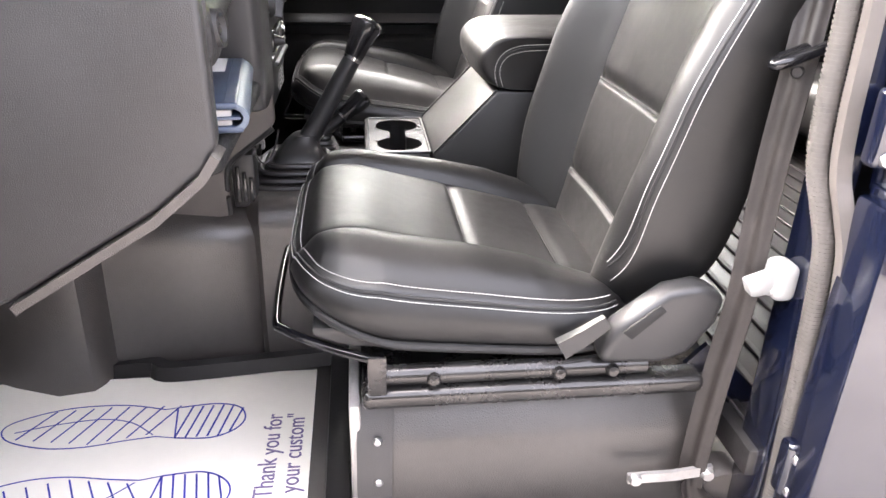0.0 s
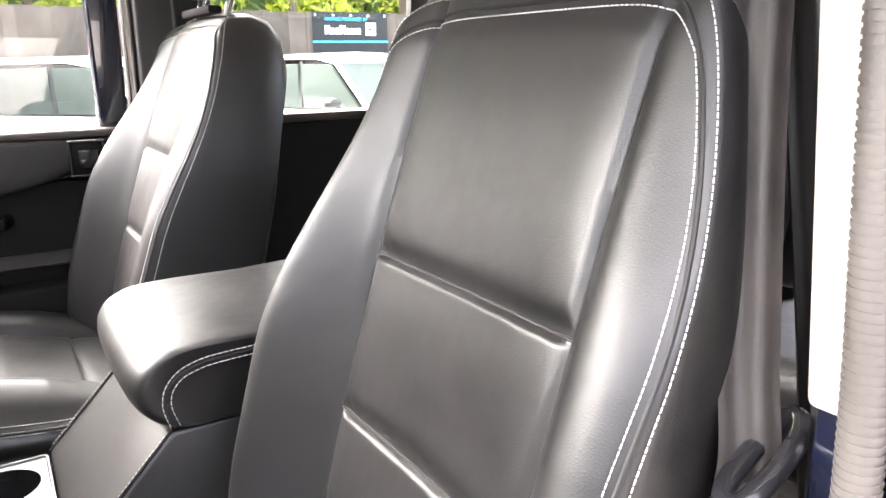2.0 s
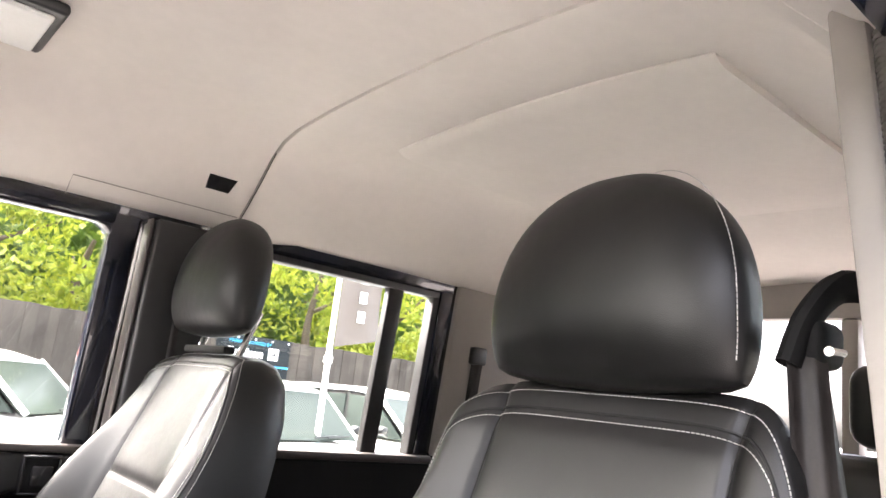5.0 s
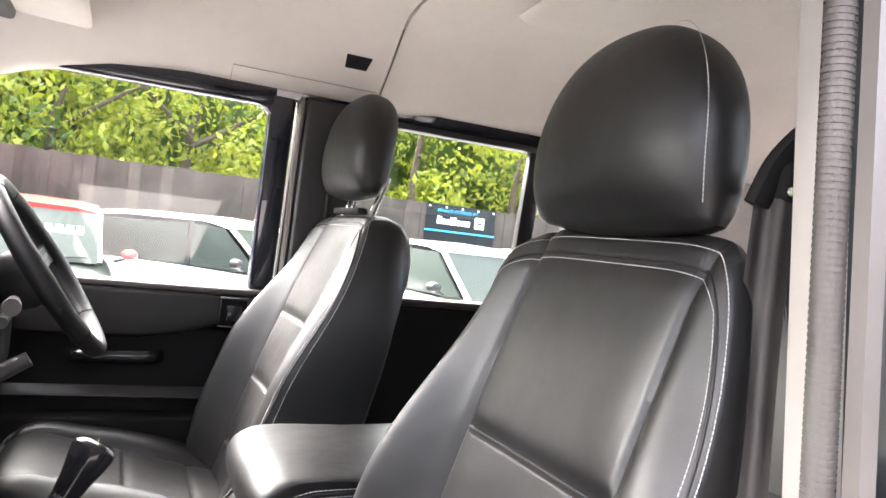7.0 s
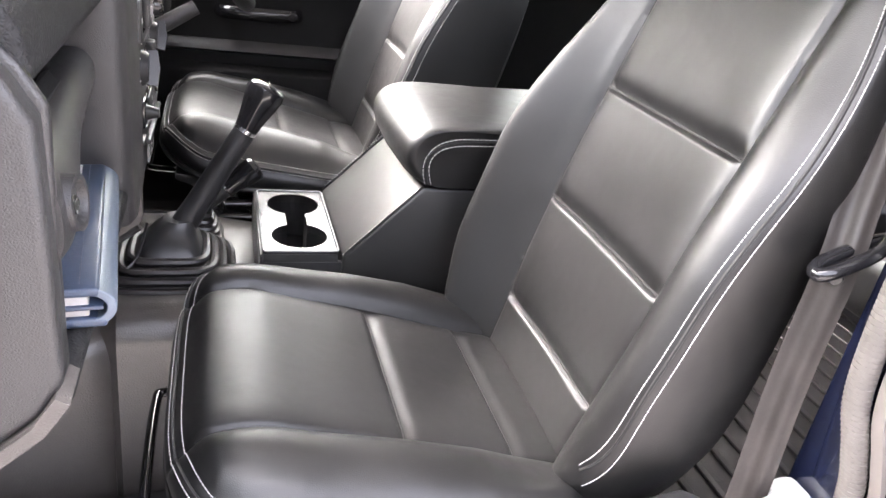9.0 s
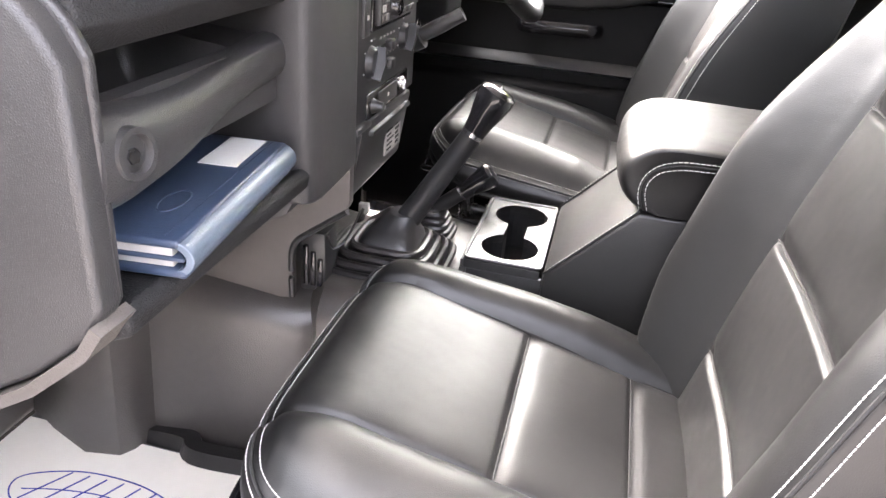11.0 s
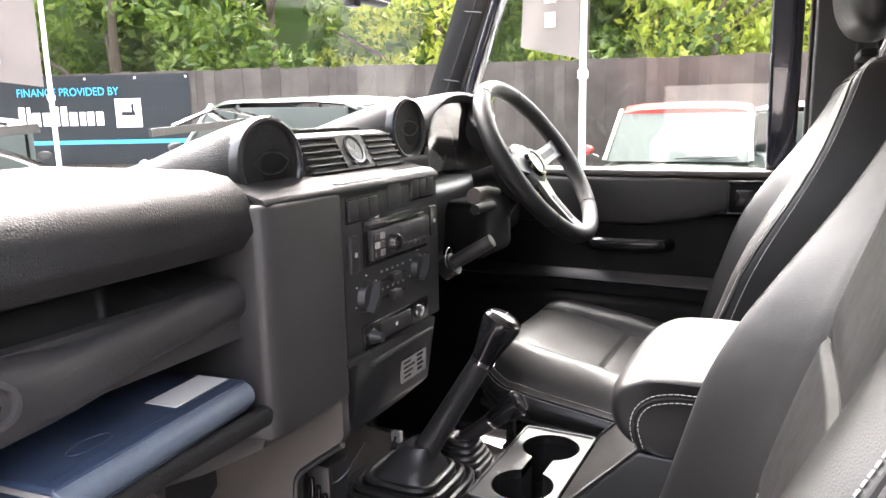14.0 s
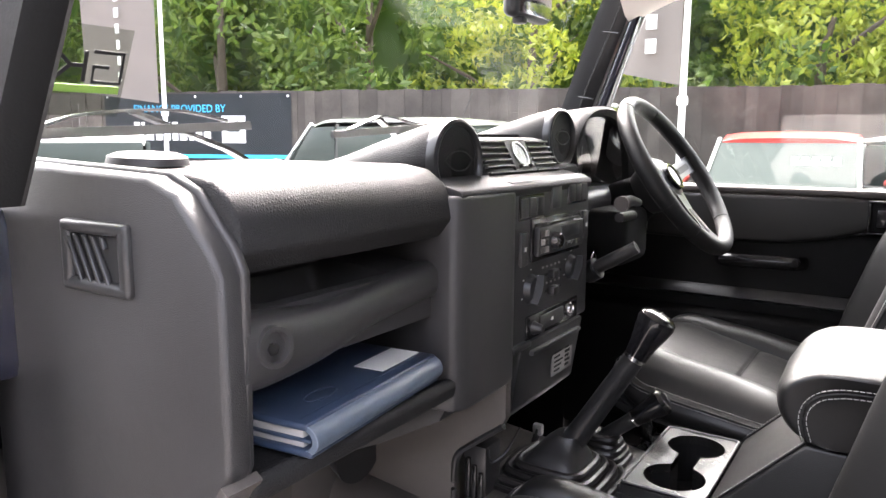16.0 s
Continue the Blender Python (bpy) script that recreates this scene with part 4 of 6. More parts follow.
for c in range(4):
    part("button", bx(XF + 0.010, XF + 0.0135, -0.02 + c * 0.02, -0.004 + c * 0.02, 1.279, 1.287, 0.001), BLACK, radio)
for y, z, r in ((-0.098, 1.226, 0.023), (0.048, 1.238, 0.021)):
    k = part("heater_knob", revolve([(0.0, 0.010), (r * 0.8, 0.009), (r * 0.92, 0.004), (r, 0.0), (0.0, 0.0)], 28, basis((XF, y, z), (1, 0, 0))), BLACK, face, "black rotary heater knob")
    part("grip", sweep([Vector((XF + 0.012, y - 0.4 * r, z - 0.85 * r)), Vector((XF + 0.015, y, z)), Vector((XF + 0.012, y + 0.4 * r, z + 0.85 * r))], [(-0.005, -0.006), (0.005, -0.006), (0.0035, 0.007), (-0.0035, 0.007)], (1, 0, 0)), BLACK, k)
    for q in range(5):
        a = radians(-20 + q * 55)
        part("tick", bx(XF + 0.0004, XF + 0.0012, y + 1.28 * r * math.cos(a) - 0.0016, y + 1.28 * r * math.cos(a) + 0.0016, z + 1.28 * r * math.sin(a) - 0.0008, z + 1.28 * r * math.sin(a) + 0.0008, 0), WHITE, k, smooth=False)
for z in (1.240, 1.214):
    part("slider_slot", bx(XF, XF + 0.001, -0.062, 0.010, z - 0.002, z + 0.002, 0), SEAM, face, smooth=False)
    part("slider", bx(XF, XF + 0.012, -0.040, -0.018, z - 0.007, z + 0.007, 0.003), BLACK, face)
    for q in range(5):
        part("mark", bx(XF + 0.0003, XF + 0.001, -0.06 + q * 0.015, -0.055 + q * 0.015, z + 0.011, z + 0.014, 0), LABELGREY, face, smooth=False)
low = rect("lower_switch_plate", -0.112, 0.076, 1.150, 1.186, 0.003, GLOSSBLACK)
part("fan_knob", revolve([(0.0, 0.016), (0.006, 0.016), (0.009, 0.004), (0.011, 0.0), (0.0, 0.0)], 20, basis((XF + 0.003, -0.090, 1.166), (1, 0, 0))), BLACK, low)
part("ash_lid", bx(XF, XF + 0.005, -0.070, 0.016, 1.156, 1.180, 0.002), BLACK, low)
part("mark", bx(XF + 0.005, XF + 0.0056, -0.031, -0.025, 1.166, 1.171, 0), WHITE, low, smooth=False)
part("lighter_ring", revolve([(0.008, 0.001), (0.0085, 0.004), (0.0105, 0.004), (0.0115, 0.0), (0.008, 0.0)], 24, basis((XF + 0.003, 0.045, 1.168), (1, 0, 0))), CHROME, low, "chrome lighter ring")
lab = part("warning_label", bx(-0.2685, -0.2655, -0.004, 0.074, 1.064, 1.118, 0.0005), LABELGREY, dash, "grey printed warning label")
for r in range(6):
    part("print_bar", bx(-0.2665, -0.2650, 0.002, 0.024 + 0.006 * (r % 3), 1.070 + r * 0.0075, 1.073 + r * 0.0075, 0), SEAM, lab, smooth=False)
    part("print_bar", bx(-0.2665, -0.2650, 0.044, 0.060 + 0.004 * (r % 2), 1.070 + r * 0.0075, 1.0745 + r * 0.0075, 0), SEAM, lab, smooth=False)

# warm grey knee panel under the stack, with its cut-out
knee = [(-0.585, 0.842), (-0.545, 0.882), (-0.511, 0.911), (-0.506, 0.970), (-0.45, 1.006), (-0.391, 1.040), (-0.306, 1.100), (-0.262, 1.146), (-0.262, 1.048), (-0.270, 1.033), (-0.319, 0.996), (-0.340, 0.978), (-0.348, 0.955), (-0.348, 0.882)]
part("knee_panel", prism(knee, "y", -0.168, -0.152, 0.002), GREYPLAST, dash, "warm grey knee panel")
part("knee_edge", tube(spline([(-0.266, -0.166, 1.036), (-0.319, -0.166, 0.996), (-0.342, -0.166, 0.976), (-0.350, -0.166, 0.950), (-0.350, -0.166, 0.884)], 6), 0.005, 8), BLACK, dash)
part("fuse_block", bx(-0.345, -0.305, -0.148, -0.10, 0.888, 0.985, 0.004), BLACK, dash)
for k in range(3):
    part("fuse", bx(-0.338 + k * 0.011, -0.331 + k * 0.011, -0.153, -0.146, 0.90, 0.965 - k * 0.01, 0.001), GLOSSBLACK, dash)
part("wire", tube(spline([(-0.30, -0.15, 0.985), (-0.285, -0.165, 0.975), (-0.27, -0.15, 0.99), (-0.262, -0.12, 1.02)], 6), 0.0018, 6), BLACK, dash)
part("duct", loft([[(x, -0.21 + 0.055 * math.cos(a), z + 0.05 * math.sin(a)) for a in [2 * math.pi * k / 20 for k in range(20)]] for x, z in ((-0.60, 0.98), (-0.53, 0.975), (-0.50, 0.955))]), BLACK, dash)

# raised deck with round vents, louvres, clock
part("deck", prism([(-0.62, -0.306), (-0.56, -0.306), (-0.36, -0.296), (-0.325, -0.282), (-0.318, -0.20), (-0.315, 0.20), (-0.62, 0.20)], "z", 1.368, 1.402, 0.008, 3), DASHTOP, dash)
part("stack_shelf", prism([(-0.335, 1.400), (-0.300, 1.392), (-0.263, 1.382), (-0.258, 1.376), (-0.262, 1.366), (-0.335, 1.366)], "y", -0.296, 0.121, 0.002), DASHTOP, dash)
for y, z, x, size in ((-0.216, 1.415, -0.318, 1.06), (0.156, 1.447, -0.334, 0.96)):
    rings = []
    for xx, r, dz, sy in ((x + 0.002, 0.047, 0, 1), (x - 0.012, 0.0545, -0.001, 1), (x - 0.05, 0.049, -0.004, 1.05), (x - 0.11, 0.042, -0.014, 1.15), (x - 0.18, 0.032, -0.026, 1.3), (x - 0.27, 0.02, -0.036, 1.6)):
        rings.append([(xx, y + size * sy * r * math.cos(a), z + dz + size * r * math.sin(a)) for a in [2 * math.pi * k / 40 for k in range(40)]])
    pod = part("vent_pod", loft(rings, cap=True), DASHTOP, dash, "black vent pod")
    Bv = basis((x, y, z), (1, -0.06, 0.04)) @ Matrix.Scale(size, 4)
    part("vent_ring", revolve([(0.044, -0.006), (0.0445, 0.002), (0.0465, 0.006), (0.0495, 0.0075), (0.0535, 0.005), (0.055, -0.002), (0.0545, -0.010)], 48, Bv), RINGBLACK, pod, "black round vent ring")
    part("vent_seat", revolve([(0.0405, -0.004), (0.041, 0.0005), (0.0425, 0.0015), (0.0442, -0.002)], 44, Bv), SEAM, pod)
    part("vent_ball", revolve([(0.0, 0.0035), (0.014, 0.003), (0.028, 0.001), (0.037, -0.002), (0.041, -0.005)], 40, Bv), DARKTRIM, pod, "matt black vent ball")
    for bow in (-0.010, 0.012):
        part("vent_flap", sweep(spline([Bv @ Vector((-0.030, 0.002, 0.0035)), Bv @ Vector((-0.012, bow, 0.0055)), Bv @ Vector((0.012, bow, 0.0055)), Bv @ Vector((0.030, 0.002, 0.0035))], 5), [(-0.0009, -0.0006), (0.0009, -0.0006), (0.0009, 0.0008), (-0.0009, 0.0008)], (1, 0, 0)), BLACK, pod)
lou = part("louvre_housing", prism([(-0.310, 1.392), (-0.338, 1.444), (-0.36, 1.448), (-0.47, 1.44), (-0.47, 1.39)], "y", -0.152, 0.100, 0.005, 3), DASHTOP, dash)
# tray depth is only a flat dark sheet coloured as shade
part("tray_well", bx(-0.46, -0.385, -0.12, 0.07, 1.4435, 1.4475, 0.001), SEAM, dash)
part("tray_rim", sweep([(-0.465, -0.125, 1.448), (-0.38, -0.125, 1.449), (-0.38, 0.075, 1.449), (-0.465, 0.075, 1.448)], [(-0.004, -0.004), (0.004, -0.004), (0.004, 0.004), (-0.004, 0.004)], closed=True), DASHTOP, dash)
nx = Vector((0.052, 0, 0.028)).normalized()
for y0, y1 in ((-0.142, -0.062), (0.012, 0.092)):
    def on(y, t, h):
        return Vector((-0.3105, y, 1.394)) + Vector((-0.0255, 0, 0.0475)) * t + nx * h
    # dark quad under the slats: shade put in as colour, no opening cut
    part("louvre_well", ([on(y0, 0.02, 0.0012), on(y1, 0.02, 0.0012), on(y1, 0.96, 0.0012), on(y0, 0.96, 0.0012)], [(0, 1, 2, 3)]), SEAM, lou, smooth=False)
    for k in range(6):
        t = 0.02 + k * 0.186
        part("slat", sweep([on(y0, t, 0.002), on(y1, t, 0.002)], [(-0.0016, -0.002), (0.0016, -0.002), (0.0012, 0.004), (-0.0012, 0.004)], nx), DASH, lou)
cb = basis(on(-0.026, 0.55, 0.002), nx)
part("clock_plate", sweep([on(-0.026, 0.0, 0.001), on(-0.026, 1.0, 0.001)], [(-0.034, -0.003), (0.034, -0.003), (0.034, 0.004), (-0.034, 0.004)], nx), DASH, lou)
part("clock_bezel", revolve([(0.0175, 0.001), (0.018, 0.005), (0.022, 0.005), (0.023, 0.0), (0.0175, 0.0)], 32, cb), GLOSSBLACK, lou)
clock = part("clock_face", revolve([(0.0, 0.0035), (0.0178, 0.0035), (0.0178, 0.0)], 32, cb), SATIN, lou, "grey clock dial")
part("hand_bar", sweep([cb @ Vector((0, 0, 0.005)), cb @ Vector((0.006, 0.009, 0.005))], [(-0.0008, -0.0003), (0.0008, -0.0003), (0.0008, 0.0003), (-0.0008, 0.0003)], nx), SEAM, clock)
for y in (-0.044, -0.010):
    part("clock_button", revolve([(0.0, 0.007), (0.003, 0.007), (0.0035, 0.0), (0.0, 0.0)], 10, basis(on(y, 0.16, 0.004), nx)), BLACK, lou)

# instrument binnacle with clear cover, driver's panel
arch = [math.pi * (k / 20) for k in range(21)]


def hood(x, w, h, z0=1.335, y0=0.365):
    return [(x, y0 + w * math.copysign(abs(math.cos(a)) ** 0.75, math.cos(a)), z0 + h * math.sin(a) ** 0.85) for a in arch]


rings = [hood(-0.60, 0.18, 0.06), hood(-0.50, 0.185, 0.13), hood(-0.40, 0.185, 0.168), hood(-0.335, 0.182, 0.176), hood(-0.325, 0.176, 0.170), hood(-0.335, 0.166, 0.158), hood(-0.42, 0.160, 0.145), hood(-0.44, 0.02, 0.01)]
part("binnacle_hood", loft(rings, cap=False, closed=False), DASHTOP, dash, "black instrument hood")
part("instrument_face", bx(-0.46, -0.435, 0.20, 0.53, 1.33, 1.48, 0.004), GLOSSBLACK, dash)
for y in (0.30, 0.43):
    part("gauge", revolve([(0.0, 0.004), (0.05, 0.004), (0.053, 0.008), (0.055, 0.0), (0.0, 0.0)], 36, basis((-0.434, y, 1.40), (1, 0, 0.1))), BRACKET, dash, "pale ringed instrument dial")
cover = part("clear_cover", loft([hood(-0.345, 0.166, 0.155), hood(-0.365, 0.12, 0.11), hood(-0.375, 0.02, 0.02)], cap=False, closed=False), CLEAR, dash, "clear curved instrument cover")
part("driver_fascia", prism([(-0.60, 1.36), (-0.345, 1.345), (-0.33, 1.325), (-0.34, 1.21), (-0.40, 1.17), (-0.60, 1.15)], "y", 0.125, 0.70, 0.010, 3), BLACK, dash, "black driver's fascia")
part("fascia_switch", bx(-0.342, -0.336, 0.56, 0.63, 1.225, 1.27, 0.004), GLOSSBLACK, dash)

# ---- steering wheel and column ----
hub = Vector((-0.231, 0.470, 1.363))
axis = Vector((0.83, 0, 0.56)).normalized()
B = basis(hub, axis)
wheel = thing("steering_wheel", "black leather three-spoke steering wheel with perforated grips", "steering wheel")


def on_rim(a, r=0.172, h=0.022):
    return B @ Vector((r * math.cos(a), r * math.sin(a), h))


N = 96
part("rim", sweep([on_rim(2 * math.pi * k / N) for k in range(N)], circle(0.0166, 16), axis, closed=True, scales=[1 + 0.13 * max(0, math.cos(2 * (2 * math.pi * k / N))) ** 3 for k in range(N)]), RIMHIDE, wheel, "thick leather-covered rim")
for a0, a1 in ((20, 62), (118, 160)):
    part("grip_panel", sweep([on_rim(radians(a0 + (a1 - a0) * k / 16)) for k in range(17)], circle(0.0174, 16), axis, scales=[0.96 + 0.05 * math.sin(math.pi * k / 16) for k in range(17)]), RIMHIDE, wheel, "perforated leather grip")
for a0 in (20, 62, 118, 160, 200, 225, 315, 340):
    part("rim_seam", sweep([on_rim(radians(a0 - 0.4)), on_rim(radians(a0 + 0.4))], circle(0.0178, 16), axis), SEAM, wheel)
part("hub_pad", revolve([(0.0, 0.014), (0.026, 0.014), (0.028, 0.010), (0.046, 0.006), (0.056, -0.004), (0.056, -0.03), (0.046, -0.06), (0.0, -0.06)], 36, B), BLACK, wheel)
part("horn_ring", revolve([(0.024, 0.012), (0.025, 0.018), (0.030, 0.018), (0.031, 0.010)], 32, B), GLOSSBLACK, wheel)
part("badge_disc", revolve([(0.0, 0.016), (0.022, 0.016), (0.024, 0.013)], 28, B), LABELGREY, wheel, "plain grey oval badge")
for ang in (8, 172, 270):
    a = radians(ang)
    d = Vector((math.cos(a), math.sin(a), 0))
    sp = part("spoke", sweep([B @ (d * 0.035 + Vector((0, 0, 0.002))), B @ (d * 0.08 + Vector((0, 0, 0.004))), B @ (d * 0.13 + Vector((0, 0, 0.012))), B @ (d * 0.172 + Vector((0, 0, 0.022)))], [(-0.020, -0.004), (0.020, -0.004), (0.019, 0.004), (-0.019, 0.004)], axis, scales=[1.25, 0.95, 0.9, 1.15]), RINGBLACK, wheel, "dark grey spoke")
    part("spoke_slot", sweep([B @ (d * 0.075 + Vector((0, 0, 0.0085))), B @ (d * 0.135 + Vector((0, 0, 0.0175)))], [(-0.007, -0.0005), (0.007, -0.0005), (0.007, 0.0005), (-0.007, 0.0005)], axis), SEAM, sp)
column = thing("steering_column", "black steering column shroud with stalks and ignition lock", "steering column")
part("shroud", tube([B @ Vector((0, 0, -0.058)), B @ Vector((0, 0, -0.10)), B @ Vector((0, -0.01, -0.20))], 0.052, 22, up=(0, 1, 0), scales=[0.85, 1.1, 1.15]), DARKTRIM, column)
part("shroud_lower", bx(-0.36, -0.255, 0.29, 0.44, 1.20, 1.31, 0.02, 3), DARKTRIM, column)
part("stalk", tube([(-0.245, 0.33, 1.325), (-0.24, 0.27, 1.333), (-0.236, 0.215, 1.332)], 0.010, 12, scales=[0.8, 1.0, 1.25]), BLACK, column, "black column stalk")
part("stalk_tip", tube([(-0.236, 0.222, 1.332), (-0.235, 0.205, 1.332)], 0.0135, 14), GREYPLAST, column)
part("stalk", tube([(-0.255, 0.33, 1.30), (-0.25, 0.24, 1.303)], 0.009, 12), BLACK, column)
part("grab_stalk", tube([(-0.285, 0.20, 1.208), (-0.25, 0.205, 1.228), (-0.205, 0.21, 1.256)], 0.013, 14, scales=[0.9, 1.0, 0.9]), DASH, column, "grey-black column lever")
part("ignition_lock", tube([(-0.295, 0.20, 1.20), (-0.272, 0.20, 1.213)], 0.020, 16), BLACK, column)
part("key_loop", tube([(-0.275 + 0.0 * k, 0.185 + 0.014 * math.cos(a), 1.225 + 0.018 * math.sin(a)) for k, a in enumerate([2 * math.pi * q / 20 for q in range(20)])], 0.0012, 6, closed=True, up=(1, 0, 0)), CHROME, column, "chrome key ring")

# ---- centre console ----
console = thing("centre_console", "black leather centre console with cup holders and padded armrest lid", "console")
part("console_body", prism([(0.008, 0.80), (0.008, 0.974), (0.118, 1.088), (0.46, 1.088), (0.46, 0.80)], "y", -0.134, 0.128, 0.005, 3), LEATHER_SIDE, console, "black grained leather console body")
part("console_nose", bx(-0.112, 0.012, -0.122, 0.120, 0.80, 0.890, 0.006), BLACK, console)
for xa, xb, ya, yb in ((-0.112, -0.102, -0.122, 0.120), (-0.102, 0.010, -0.122, -0.114), (-0.102, 0.010, 0.112, 0.120)):
    part("nose_wall", bx(xa, xb, ya, yb, 0.885, 0.9595, 0.001), BLACK, console)
for s in (-0.1315, 0.1255):
    part("edge_stitching", stitches([(0.012, s, 0.982), (0.117, s, 1.0915)], lambda p: (-0.6, 0, 0.6), 0.0055, 0.0034, 0.0004, 0.0003), GREYTHREAD, console)
for s in (-0.130, 0.124):
    part("edge_seam", tube([(0.008, s, 0.976), (0.118, s, 1.090)], 0.0016, 6), SEAM, console)


def plate_with_hole(outer, inner, z1, z0, name, mat, parent, label):
    bm = bmesh.new()
    loops = []
    for poly in (outer, inner):
        vs_ = [bm.verts.new((x, y, z1)) for x, y in poly]
        loops.append([bm.edges.new((vs_[i], vs_[(i + 1) % len(vs_)])) for i in range(len(vs_))])
    bmesh.ops.triangle_fill(bm, edges=loops[0] + loops[1], use_beauty=True)
    for poly in (outer, inner):
        o = [bm.verts.new((x, y, z1 - 0.0005)) for x, y in poly]
        w = [bm.verts.new((x, y, z0)) for x, y in poly]
        for i in range(len(poly)):
            j = (i + 1) % len(poly)
            bm.faces.new((o[i], o[j], w[j], w[i]))
    return part(name, bm, mat, parent, label, smooth=False)


cxp, r, g = -0.049, 0.0425, 0.016
top_c = [(cxp + r * math.cos(t), 0.062 + r * math.sin(t)) for t in [radians(-68 + 316 * k / 28) for k in range(29)]]
bot_c = [(cxp + r * math.cos(t), -0.060 + r * math.sin(t)) for t in [radians(112 + 316 * k / 28) for k in range(29)]]
corner = []
for ux, uy, a0 in ((0.004, 0.116, 0), (-0.106, 0.116, 90), (-0.106, -0.116, 180), (0.004, -0.116, 270)):
    for q in range(5):
        a = radians(a0 + 22.5 * q)
        corner.append((ux - 0.006 * math.copysign(1, ux + 0.05) + 0.006 * math.cos(a), uy - 0.006 * math.copysign(1, uy) + 0.006 * math.sin(a)))
cup = plate_with_hole(corner, top_c + bot_c, 0.974, 0.960, "cup_plate", SATIN, console, "satin dark grey cup holder plate")
plate_with_hole([(x * 1.0, y) for x, y in corner], [(cxp + (x - cxp) * 1.0, y) for x, y in top_c + bot_c], 0.9735, 0.895, "cup_well", DARKTRIM, console, "deep black cup wells")
for a0, a1, c0, c1 in ((-0.111, -0.1065, -0.120, 0.120), (-0.1065, 0.003, -0.120, -0.1165), (-0.1065, 0.003, 0.1165, 0.120)):
    part("nose_panel", bx(a0, a1, c0, c1, 0.892, 0.972, 0.0012), LEATHER_SIDE, console)
part("plate_rim", sweep([(x, y, 0.9745) for x, y in corner], circle(0.0022, 6), closed=True), BLACK, cup)
part("well_floor", bx(-0.101, 0.002, -0.113, 0.111, 0.891, 0.8955, 0), DARKTRIM, console, smooth=False)
part("well_clip", bx(-0.056, -0.044, -0.086, -0.066, 0.8957, 0.902, 0.002), BRACKET, console)
armp = spline([(0.130, 0, 1.0915), (0.106, 0, 1.098), (0.090, 0, 1.114), (0.083, 0, 1.136), (0.087, 0, 1.157), (0.106, 0, 1.174), (0.145, 0, 1.182), (0.27, 0, 1.184), (0.46, 0, 1.184)], 6)
prof = [(p.x, p.z) for p in armp] + [(0.46, 1.0915)]


def arm_ring(y, ins):
    c = Vector((0.25, 0, 1.17))
    out = []
    for x, z in prof:
        d = Vector((x - 0.27, 0, z - 1.150))
        l = d.length
        out.append((x - d.x / l * ins, y, z - d.z / l * ins if z > 1.095 else z))
    return out


part("armrest", loft([arm_ring(y, i) for y, i in ((-0.1385, 0.022), (-0.1395, 0.016), (-0.1388, 0.011), (-0.1360, 0.0065), (-0.130, 0.003), (-0.119, 0.0), (-0.095, -0.003), (0.0, -0.006), (0.085, -0.003), (0.109, 0.0), (0.120, 0.003), (0.1260, 0.0065), (0.1288, 0.011), (0.1295, 0.016), (0.1285, 0.022))]), LEATHER, console, "padded black leather armrest lid")
for s, yy in ((-1, -0.1398), (1, 0.1300)):
    for off in (0.0, 0.0095):
        pts = spline([(0.116 + off, yy, 1.096), (0.110 + off * 0.9, yy, 1.122), (0.117 + off * 0.8, yy, 1.146 - off * 0.5), (0.142 + off * 0.3, yy, 1.163 - off), (0.20, yy, 1.168 - off), (0.44, yy, 1.170 - off)], 8)
        part("armrest_stitching", stitches(pts, lambda p, s=s: (0, s, 0), step=0.0065, length=0.005), THREAD, console, "white double stitching")
    part("armrest_seam", tube(spline([(0.120, yy, 1.096), (0.1145, yy, 1.122), (0.121, yy, 1.144), (0.144, yy, 1.158), (0.20, yy, 1.163), (0.44, yy, 1.165)], 8), 0.0016, 6), SEAM, console)

# ---- levers ----
gear = thing("gear_lever", "long black gear lever with ribbed rubber gaiter", "gear lever")
base, ring = Vector((-0.229, -0.021, 0.955)), Vector((-0.131, -0.003, 1.120))
tip = Vector((-0.100, 0.003, 1.184))
part("stick", tube([base + (base - ring) * 0.05, base.lerp(ring, 0.08), base.lerp(ring, 0.3), base.lerp(ring, 0.7), ring], 0.0165, 18, scales=[1.7, 1.25, 1.12, 1.05, 1.0]), BLACK, gear)
part("collar", tube([ring - (ring - base) * 0.012, ring + (ring - base) * 0.02], 0.0178, 18), CHROME, gear, "thin chrome collar")
kd = tip - ring
knob = part("knob", tube([ring + kd * t for t in (0.03, 0.10, 0.35, 0.65, 0.88, 1.0, 1.07, 1.10)], 0.0165, 20, scales=[1.04, 1.10, 1.25, 1.55, 1.74, 1.66, 1.25, 0.5]), GLOSSBLACK, gear, "gloss black gear knob")
for k in range(3):
    part("shift_mark", bx(tip.x + 0.002 + 0.0, tip.x + 0.0028, tip.y - 0.009 + k * 0.008, tip.y - 0.006 + k * 0.008, tip.z + 0.0065, tip.z + 0.0075, 0), WHITE, knob, smooth=False)


